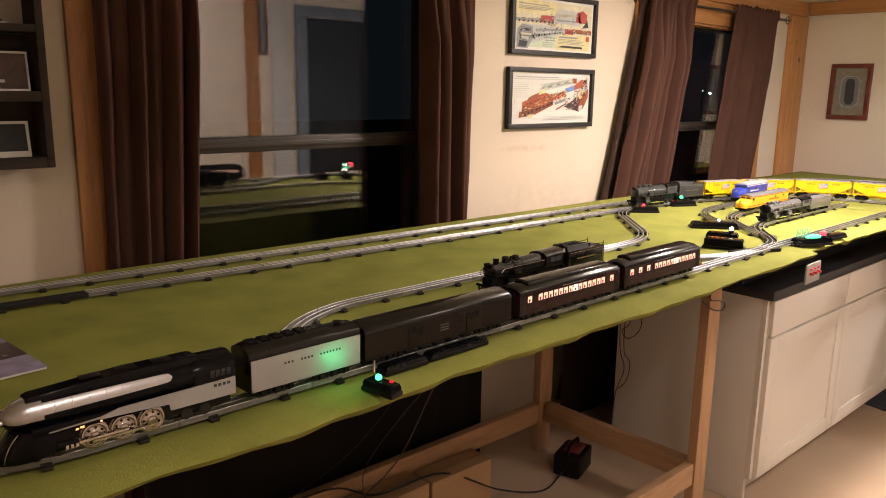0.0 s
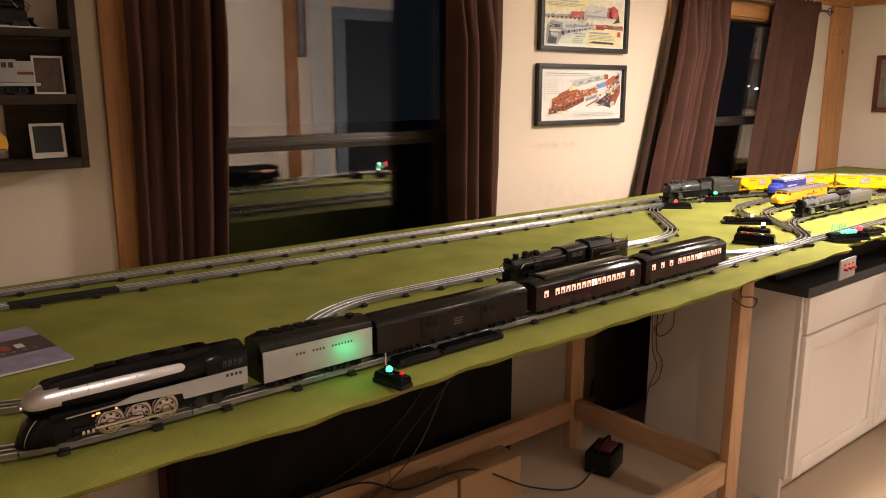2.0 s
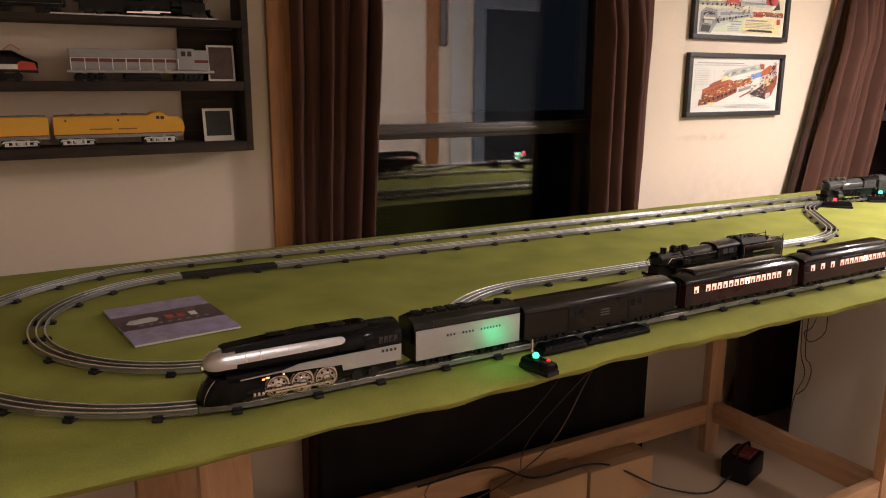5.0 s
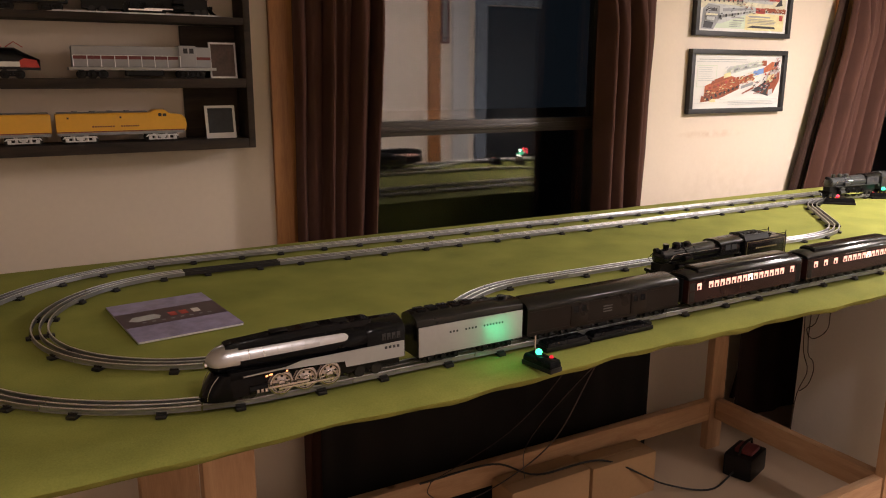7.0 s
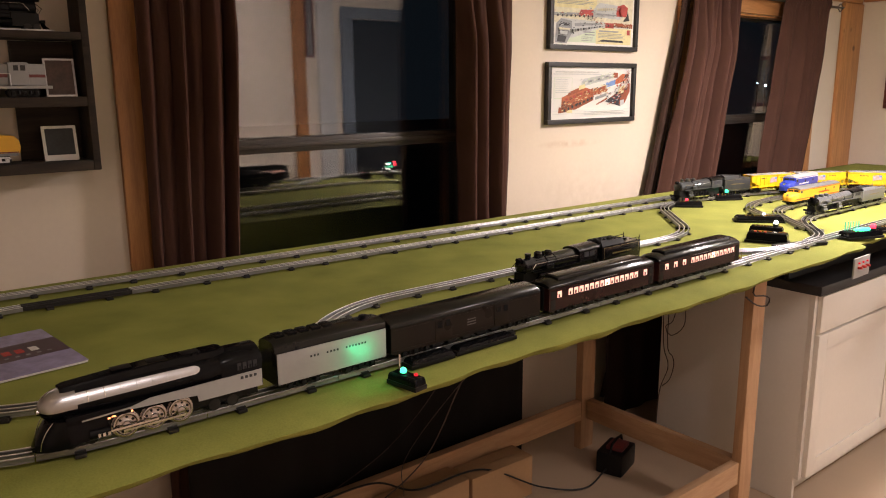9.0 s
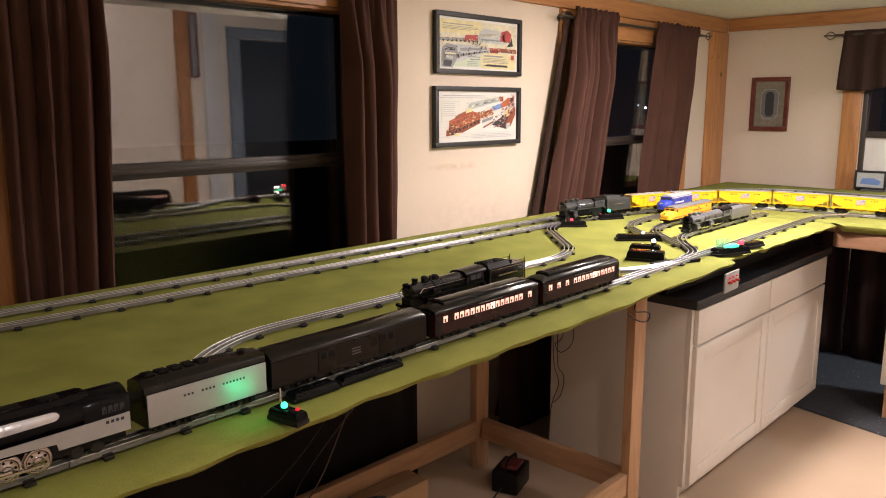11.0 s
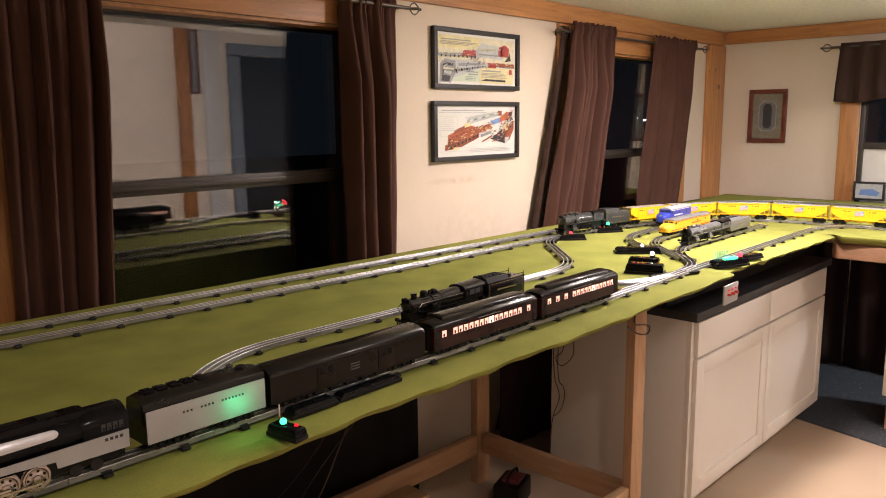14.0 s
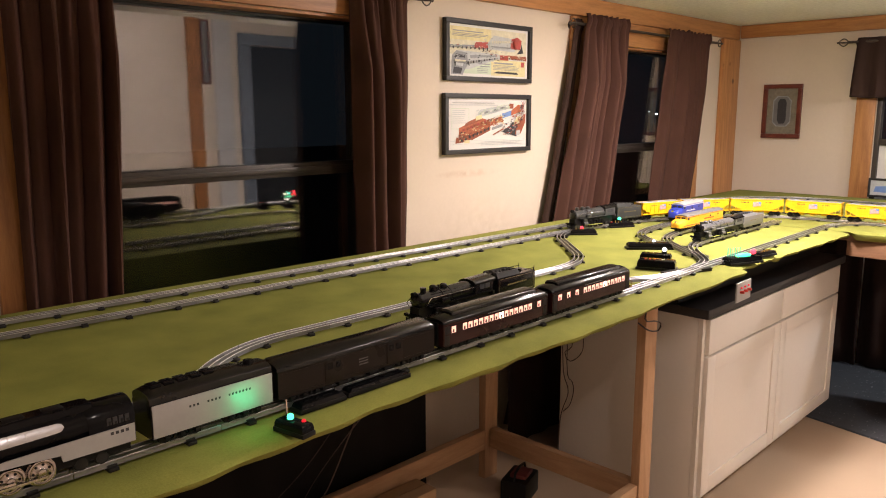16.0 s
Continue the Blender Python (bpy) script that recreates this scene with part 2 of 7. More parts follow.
M_DIESELY = material("armour_yellow_paint", (0.80, 0.42, 0.03), 0.38, var=0.06, scale=20, bump=0.04)
M_BLUE = material("blue_diesel_paint", (0.025, 0.045, 0.36), 0.36, var=0.08, scale=20, bump=0.04)
M_WHITE = material("white_plastic", (0.78, 0.77, 0.74), 0.45, var=0.04, scale=20, bump=0.04)
M_RED = material("red_enamel", (0.50, 0.035, 0.025), 0.42, var=0.08, scale=20, bump=0.04)
M_ORANGE = material("orange_ink", (0.40, 0.105, 0.04), 0.5, var=0.35, scale=70, bump=0.0)
M_HOOD = material("grey_hood_paint", (0.33, 0.33, 0.345), 0.4, var=0.08, scale=20, bump=0.02)
M_DULLRED = material("dull_red_paint", (0.16, 0.03, 0.03), 0.45, var=0.08, scale=20, bump=0.02)
M_COAL = material("black_coal", (0.010, 0.010, 0.010), 0.55, var=0.5, scale=120, fine=400, bump=0.6)
M_FRAMEBLK = material("black_picture_frame", (0.016, 0.015, 0.015), 0.55, var=0.15, scale=20, bump=0.05)
M_MAHOG = wood("mahogany_frame", (0.10, 0.022, 0.014), (0.17, 0.045, 0.028), (6, 6, 6), 0.3, knots=False)
M_PAPER = material("white_poster_paper", (0.68, 0.67, 0.63), 0.6, var=0.04, scale=6, bump=0.02)
M_PAPERY = material("pale_yellow_ink", (0.66, 0.59, 0.32), 0.6, var=0.16, scale=40, bump=0.0)
M_PAPERC = material("cream_ink", (0.62, 0.58, 0.43), 0.6, var=0.16, scale=40, bump=0.0)
M_INKGREY = material("grey_ink", (0.26, 0.27, 0.28), 0.6, var=0.25, scale=40, bump=0.0)
M_INKLIGHT = material("pale_grey_ink", (0.47, 0.49, 0.49), 0.6, var=0.15, scale=40, bump=0.0)
M_INKBLACK = material("black_ink", (0.03, 0.03, 0.035), 0.6, var=0.25, scale=40, bump=0.0)
M_INKGREEN = material("pale_green_ink", (0.52, 0.60, 0.46), 0.6, var=0.08, scale=20, bump=0.0)
M_INKBLUE = material("blue_ink", (0.16, 0.27, 0.55), 0.6, var=0.12, scale=40, bump=0.0)
M_INKRED = material("red_ink", (0.40, 0.06, 0.05), 0.6, var=0.3, scale=40, bump=0.0)
M_INKBROWN = material("rust_ink", (0.27, 0.07, 0.03), 0.6, var=0.25, scale=50, bump=0.0)
M_PURPLE = material("violet_grey_cover", (0.27, 0.245, 0.39), 0.35, var=0.42, scale=22, fine=60, bump=0.0)
M_PLUM = material("dark_plum_cover", (0.055, 0.032, 0.045), 0.35, var=0.3, scale=14, fine=60, bump=0.0)
M_CARD = material("brown_cardboard", (0.40, 0.24, 0.12), 0.85, var=0.08, scale=6, fine=80, bump=0.1)
M_DOORWHITE = material("white_door_paint", (0.66, 0.68, 0.70), 0.5, var=0.03, bump=0.03)
M_DOORBLUE = material("pale_blue_white_paint", (0.19, 0.235, 0.30), 0.5, var=0.04, bump=0.03)
M_DARKROOM = material("dark_navy_door_paint", (0.016, 0.019, 0.025), 0.6, var=0.1, bump=0.03)
M_BRASS = material("brass_plate", (0.55, 0.38, 0.14), 0.25, 1.0, var=0.1, bump=0.02)
M_IRON = material("pewter_curtain_rod", (0.10, 0.085, 0.075), 0.4, 0.8, var=0.2, bump=0.05)
M_PINSCR = material("clear_dome_plastic", (0.75, 0.73, 0.68), 0.3, var=0.03, bump=0.0)
M_WIRE = material("black_wire", (0.012, 0.011, 0.010), 0.5, var=0.1, bump=0.0)
M_WIREBR = material("brown_wire", (0.035, 0.018, 0.013), 0.5, var=0.1, bump=0.0)
M_FLAG = material("pink_white_emblem", (0.72, 0.34, 0.34), 0.5, var=0.3, scale=120, bump=0.0)
G_WINDOW = glowing("lit_coach_window", (1.0, 0.50, 0.40), 1.35, (0.5, 0.3, 0.2))
G_WINDOWB = glowing("bright_coach_window", (1.0, 0.74, 0.50), 4.0, (0.5, 0.3, 0.2))
G_GREEN = glowing("green_lamp_lens", (0.06, 1.0, 0.46), 3.0, (0.0, 0.03, 0.015))
G_PIN = glowing("green_lit_pin", (0.08, 1.0, 0.55), 0.7)
G_RED = glowing("red_lamp_lens", (1.0, 0.03, 0.06), 4.5, (0.03, 0.0, 0.0))
G_REDDIM = glowing("red_dim_lens", (1.0, 0.01, 0.03), 0.9, (0.03, 0.0, 0.0))
G_WHITE = glowing("white_lamp_lens", (1.0, 0.94, 0.82), 6.0)
G_FIRE = glowing("firebox_glow", (1.0, 0.35, 0.12), 3.0)
G_CAB = glowing("cab_lamp_glow", (1.0, 0.30, 0.22), 1.1)
G_CEIL = glowing("unseen_lamp_glass", (1.0, 0.82, 0.66), 2.0, (0.8, 0.8, 0.8))
G_FAR = glowing("distant_lamp", (0.55, 0.75, 1.0), 60.0)


# ---------- mesh helpers ----------
def join(dst, src, m=None):
    vs = [dst.verts.new(m @ v.co if m else v.co) for v in src.verts]
    src.verts.index_update()
    for f in src.faces:
        try:
            dst.faces.new([vs[v.index] for v in f.verts])
        except ValueError:
            pass
    src.free()
    return dst


def blk(bm, x0, x1, y0, y1, z0, z1, bev=0.0, m=None):
    t = bmesh.new()
    bmesh.ops.create_cube(t, size=1.0)
    for v in t.verts:
        v.co = Vector(((x0 + x1) / 2 + v.co.x * (x1 - x0), (y0 + y1) / 2 + v.co.y * (y1 - y0), (z0 + z1) / 2 + v.co.z * (z1 - z0)))
    if bev:
        bmesh.ops.bevel(t, geom=list(t.edges), offset=bev, segments=2, affect="EDGES", profile=0.6)
    return join(bm, t, m)


def rod(bm, a, b, r, seg=10, r2=None, bev=0.0):
    a, b = Vector(a), Vector(b)
    t = bmesh.new()
    bmesh.ops.create_cone(t, cap_ends=True, segments=seg, radius1=r, radius2=r if r2 is None else r2, depth=(b - a).length)
    q = (b - a).to_track_quat("Z", "Y").to_matrix().to_4x4()
    return join(bm, t, Matrix.Translation((a + b) / 2) @ q)


def ball(bm, c, r, scale=(1, 1, 1), seg=12):
    t = bmesh.new()
    bmesh.ops.create_uvsphere(t, u_segments=seg, v_segments=max(6, seg // 2), radius=r)
    return join(bm, t, Matrix.Translation(c) @ Matrix.Diagonal((*scale, 1)))


def loft(bm, rings, cap=True):
    rs = [[bm.verts.new(p) for p in ring] for ring in rings]
    k = len(rs[0])
    for a, b in zip(rs, rs[1:]):
        for i in range(k):
            bm.faces.new((a[i], a[(i + 1) % k], b[(i + 1) % k], b[i]))
    if cap:
        bm.faces.new(rs[0][::-1])
        bm.faces.new(rs[-1])
    bmesh.ops.recalc_face_normals(bm, faces=bm.faces[:])
    return bm


def prism(bm, poly, y0, y1):
    """A polygon in the x-z plane, made solid from y0 to y1."""
    return loft(bm, [[(x, y0, z) for x, z in poly], [(x, y1, z) for x, z in poly]])


def sweep(bm, pts, profile):
    """A closed profile of (side, height) carried along a plan line."""
    rings = []
    for i, p in enumerate(pts):
        a, b = pts[max(0, i - 1)], pts[min(len(pts) - 1, i + 1)]
        d = Vector((b[0] - a[0], b[1] - a[1]))
        d.normalize()
        n = Vector((-d.y, d.x))
        rings.append([(p[0] + n.x * s, p[1] + n.y * s, z) for s, z in profile])
    return loft(bm, rings)


def pipe(bm, pts, r, seg=6):
    pts = [Vector(p) for p in pts]
    rings = []
    for i, p in enumerate(pts):
        d = (pts[min(len(pts) - 1, i + 1)] - pts[max(0, i - 1)]).normalized()
        s = d.cross(Vector((0.31, 0.2, 0.93))).normalized()
        u = s.cross(d)
        rings.append([p + (s * math.cos(k * math.tau / seg) + u * math.sin(k * math.tau / seg)) * r for k in range(seg)])
    return loft(bm, rings)


def smooth_line(pts, step=0.01):
    """A curve through the points, cut into short steps."""
    pts = [Vector(p) for p in pts]
    ext = [2 * pts[0] - pts[1]] + pts + [2 * pts[-1] - pts[-2]]
    out = []
    for i in range(1, len(ext) - 2):
        p0, p1, p2, p3 = ext[i - 1:i + 3]
        k = max(2, int((p2 - p1).length / step))
        for j in range(k):
            t = j / k
            out.append(0.5 * (2 * p1 + (p2 - p0) * t + (2 * p0 - 5 * p1 + 4 * p2 - p3) * t * t + (3 * p1 - p0 - 3 * p2 + p3) * t ** 3))
    return out + [pts[-1]]


def part(name, bm, mat, parent, label="", flat=False):
    me = bpy.data.meshes.new(name)
    bm.to_mesh(me)
    bm.free()
    me.materials.append(mat)
    if not flat:
        me.shade_smooth()
        me.set_sharp_from_angle(angle=radians(38))
    ob = new(name, me)
    ob.parent = parent
    if label:
        ob["label"] = label
    return ob


def thing(name, label, category, at=None, group="", kind=""):
    ob = new(name)
    ob.empty_display_size = 0.05
    if at is not None:
        ob.matrix_world = at
    return tagged(ob, label, category, group, kind)


def solo(name, bm, mat, label="", category="", group="", kind="", at=None):
    ob = part(name, bm, mat, None)
    if at is not None:
        ob.matrix_world = at
    return tagged(ob, label, category, group, kind)


# ---------- the room ----------
def wall_with_holes(bm, u0, u1, z0, z1, holes, put):
    """Butted blocks round rectangular openings; put(u0, u1, z0, z1) adds one block."""
    u = u0
    for a, b, c, d in holes:
        if a > u:
            put(u, a, z0, z1)
        if c > z0:
            put(a, b, z0, c)
        if d < z1:
            put(a, b, d, z1)
        u = b
    if u < u1:
        put(u, u1, z0, z1)


W1 = (-1.99, -0.66, 0.50, 2.045)
W2 = (0.80, 2.12, 0.50, 2.045)
WE = (-0.85, 0.215, 1.05, 1.98)
bm = bmesh.new()
wall_with_holes(bm, -4.2, WALL_E, 0, CEIL, [W1, W2], lambda a, b, c, d: blk(bm, a, b, WALL_Y, WALL_Y + 0.20, c, d))
solo("wall_north", bm, M_WALL, "cream painted wall with two dark windows", "wall", kind="structure")
bm = bmesh.new()
wall_with_holes(bm, -3.0, WALL_Y + 0.20, 0, HIGH, [WE], lambda a, b, c, d: blk(bm, WALL_E, WALL_E + 0.13, a, b, c, d))
solo("wall_east", bm, M_WALL, "cream painted end wall with a curtained window", "wall", kind="structure")
bm = bmesh.new()
wall_with_holes(bm, -4.2, WALL_E + 0.13, 0, HIGH, [(1.475, 2.30, 0.0, 2.33)], lambda a, b, c, d: blk(bm, a, b, -3.13, -3.0, c, d))
solo("wall_south", bm, M_WALL_LIT, "cream painted wall with a doorway", "wall", kind="structure")
bm = bmesh.new()
blk(bm, -4.33, -4.2, -3.13, WALL_Y + 0.20, 0, HIGH)
solo("wall_west", bm, M_WALL, "plain cream painted wall", "wall", kind="structure")
bm = bmesh.new()
blk(bm, -4.33, WALL_E + 0.13, -3.13, WALL_Y + 0.20, -0.1, 0)
solo("floor", bm, M_FLOOR, "tan vinyl floor", "floor", kind="structure")
bm = bmesh.new()
blk(bm, -4.2, WALL_E, -0.75, WALL_Y, CEIL, CEIL + 0.1)
blk(bm, -4.2, WALL_E, -0.85, -0.75, CEIL, HIGH)
blk(bm, -4.2, WALL_E, -3.0, -0.85, HIGH, HIGH + 0.1)
solo("ceiling", bm, M_CEIL, "off-white textured ceiling", "ceiling", kind="structure")
# night outside
bm = bmesh.new()
blk(bm, -40, 40, WALL_Y + 0.22, 40, -0.6, -0.5)
solo("ground", bm, M_BLACKCLOTH, "dark ground outside at night", "ground", kind="structure")

# doorway and trim on the south wall, seen in the window's reflection
door = thing("door_1", "dark door in a pale blue-white frame", "door", kind="structure")
for b4 in ((1.345, 1.475, 0, 2.33), (2.30, 2.43, 0, 2.33), (1.345, 2.43, 2.331, 2.44)):
    bm = bmesh.new()
    blk(bm, b4[0], b4[1], -2.999, -2.955, b4[2], b4[3], 0.006)
    part("door_frame", bm, M_DOORBLUE, door, "pale blue-white frame")
bm = bmesh.new()
blk(bm, 1.48, 2.295, -3.09, -3.045, 0.01, 2.325, 0.004)
part("door_leaf", bm, M_DARKROOM, door)
bm = bmesh.new()
blk(bm, 0.80, 0.93, -2.999, -2.96, 0, HIGH - 0.002, 0.006)
solo("trim_south", bm, M_PINE, "orange pine wall post", "trim", kind="structure")
bm = bmesh.new()
blk(bm, 1.075, 1.258, -2.999, -2.965, 0, HIGH - 0.002, 0.006)
solo("trim_pilaster", bm, M_DOORWHITE, "white painted wall board beside the door", "trim", kind="structure")
fp = thing("framed_picture", "narrow dark picture in a reddish wooden frame", "picture", pose(0.992, -2.998, 1.94, 0, 0, 180))
for a, b, c, d in ((-0.048, -0.030, 0, 0.6), (0.030, 0.048, 0, 0.6), (-0.030, 0.030, 0, 0.018), (-0.030, 0.030, 0.582, 0.6)):
    bm = bmesh.new()
    blk(bm, a, b, -0.02, 0, c, d, 0.003)
    part("frame", bm, M_MAHOG, fp)
bm = bmesh.new()
blk(bm, -0.030, 0.030, -0.010, -0.001, 0.018, 0.582)
part("print", bm, M_INKGREY, fp)

# beams, corner post, casings
bm = bmesh.new()
blk(bm, -4.19, WALL_E - 0.03, WALL_Y - 0.032, WALL_Y - 0.001, 2.176, CEIL - 0.002, 0.006)
solo("trim_north", bm, M_PINE_H, "orange pine beam along the ceiling", "trim", kind="structure")
bm = bmesh.new()
blk(bm, WALL_E - 0.032, WALL_E - 0.001, -2.99, WALL_Y - 0.034, 2.186, CEIL - 0.002, 0.006)
solo("trim_east", bm, wood("orange_pine_side", (0.36, 0.155, 0.055), (0.52, 0.245, 0.09), (14, 1.2, 14), 0.45), "orange pine beam along the ceiling", "trim", kind="structure")
bm = bmesh.new()
blk(bm, 2.505, WALL_E - 0.002, WALL_Y - 0.03, WALL_Y - 0.001, 0, 2.174, 0.006)
solo("trim_corner", bm, M_PINE, "orange pine corner post", "trim", kind="structure")


def window(name, label, x0, x1, z0, z1, rail, casing_l=0.105, casing_r=0.09):
    w = thing(name, label, "window", kind="structure")
    for a, b, c, d, mm in ((x0 - casing_l, x0 - 0.001, z0 - 0.1, z1, M_PINE), (x1 + 0.001, x1 + casing_r, z0 - 0.1, z1, M_PINE), (x0 - casing_l, x1 + casing_r, z1 + 0.001, 2.174, M_PINE_H)):
        bm = bmesh.new()
        blk(bm, a, b, WALL_Y - 0.024, WALL_Y - 0.001, c, d, 0.004)
        part("casing", bm, mm, w, "orange pine casing")
    ya, yb = WALL_Y + 0.085, WALL_Y + 0.150
    for a, b, c, d in ((x0, x0 + 0.05, z0, z1), (x1 - 0.05, x1, z0, z1), (x0 + 0.05, x1 - 0.05, z1 - 0.018, z1), (x0 + 0.05, x1 - 0.05, z0, z0 + 0.05)):
        bm = bmesh.new()
        blk(bm, a, b, ya, yb, c, d, 0.003)
        part("window_frame", bm, M_WINBLACK, w)
    for a, b, c, d in ((x0 + 0.0005, x0 + 0.012, z0, z1), (x1 - 0.012, x1 - 0.0005, z0, z1), (x0 + 0.012, x1 - 0.012, z1 - 0.010, z1 - 0.0005), (x0 + 0.012, x1 - 0.012, z0 + 0.0005, z0 + 0.012)):
        bm = bmesh.new()
        blk(bm, a, b, WALL_Y + 0.001, ya - 0.001, c, d)
        part("jamb", bm, M_PINE, w, "pine jamb board")
    bm = bmesh.new()
    blk(bm, x0 + 0.05, x1 - 0.05, ya - 0.002, yb - 0.018, rail - 0.026, rail + 0.026, 0.004)
    blk(bm, x0 + 0.05, x1 - 0.05, ya - 0.012, ya - 0.002, rail - 0.010, rail + 0.010, 0.003)
    part("meeting_rail", bm, M_WINMETAL, w, "dark bronze metal rail")
    for c, d in ((z0 + 0.05, rail - 0.026), (rail + 0.026, z1 - 0.018)):
        bm = bmesh.new()
        blk(bm, x0 + 0.05, x1 - 0.05, ya + 0.030, ya + 0.035, c, d)
        part("pane", bm, M_GLASS, w, flat=True).visible_shadow = False
        bm = bmesh.new()
        blk(bm, x0 + 0.05, x1 - 0.05, ya + 0.046, ya + 0.050, c, d)
        part("pane", bm, M_GLASS, w, flat=True).visible_shadow = False
    return w


window("window_1", "wide dark sash window reflecting the room", *W1[:2], *W1[2:], 1.447, casing_l=0.14)
window("window_2", "dark sash window with a pine casing", *W2[:2], *W2[2:], 1.447)

# end wall window with blind and valance
we = thing("window_3", "end wall window with a white panel in its lower half", "window", kind="structure")
for a, b, c, d in ((WE[1], WE[1] + 0.118, 0.95, 2.06), (WE[0] - 0.118, WE[0], 0.95, 2.06)):
    bm = bmesh.new()
    blk(bm, WALL_E - 0.024, WALL_E - 0.001, a + 0.001, b - 0.001, c, d, 0.004)
    part("casing", bm, M_PINE, we, "orange pine casing")
bm = bmesh.new()
blk(bm, WALL_E - 0.022, WALL_E - 0.001, WE[0], WE[1], WE[3] + 0.001, 2.06, 0.004)
part("casing", bm, M_PINE, we, "orange pine casing")
for a, b, c, d in ((WE[0], WE[0] + 0.03, WE[2], WE[3]), (WE[1] - 0.03, WE[1], WE[2], WE[3]), (WE[0] + 0.03, WE[1] - 0.03, WE[3] - 0.03, WE[3]), (WE[0] + 0.03, WE[1] - 0.03, WE[2], WE[2] + 0.03), (WE[0] + 0.03, WE[1] - 0.03, 1.455, 1.495)):
    bm = bmesh.new()
    blk(bm, WALL_E + 0.01, WALL_E + 0.07, a, b, c, d, 0.003)
    part("window_frame", bm, M_WINMETAL, we)
bm = bmesh.new()
blk(bm, WALL_E + 0.035, WALL_E + 0.04, WE[0] + 0.03, WE[1] - 0.03, 1.495, WE[3] - 0.03)
part("pane", bm, M_GLASS, we, flat=True).visible_shadow = False
bm = bmesh.new()
blk(bm, WALL_E + 0.03, WALL_E + 0.045, WE[0] + 0.03, WE[1] - 0.03, WE[2] + 0.03, 1.455, 0.003)
for k in range(3):
    blk(bm, WALL_E + 0.026, WALL_E + 0.032, WE[0] + 0.05 + k * 0.32, WE[0] + 0.34 + k * 0.32, WE[2] + 0.06, 1.43, 0.002)
part("lower_panel", bm, M_WHITE, we, "white plastic panel")

# distant yard lamps in the night
for x, z, r in ((15.80, 1.62, 0.030), (15.42, 1.68, 0.014)):
    bm = bmesh.new()
    ball(bm, (0, 0, 0), r)
    yl = thing("yard_lamp", "small bluish lamp on a post far off in the dark", "lamp", pose(x, 9.0, z), group="distant lamps")
    part("globe", bm, G_FAR, yl)
    bm = bmesh.new()
    rod(bm, (0, 0, -0.5 - z), (0, 0, -r * 0.9), 0.02)
    part("post", bm, M_IRON, yl)

# added fixtures round the lamps, all out of view
for lx, ly, lz, lw, lc in LAMPS:
    cl = thing("ceiling_light", "added white ceiling light with a glass shade, out of view", "lamp", pose(lx, ly, lz), group="ceiling lights")
    bm = bmesh.new()
    if ly < -0.85 and lz < HIGH:
        rod(bm, (0, 0, -0.01), (0, 0, HIGH - lz), 0.008, 8)
    rod(bm, (0, 0, -0.03), (0, 0, -0.002), 0.15, 32)
    part("base", bm, M_WHITE, cl)
    bm = bmesh.new()
    rod(bm, (0, 0, -0.085), (0, 0, -0.031), 0.09, 32, 0.13)
    part("shade", bm, G_CEIL, cl, "glowing glass shade")


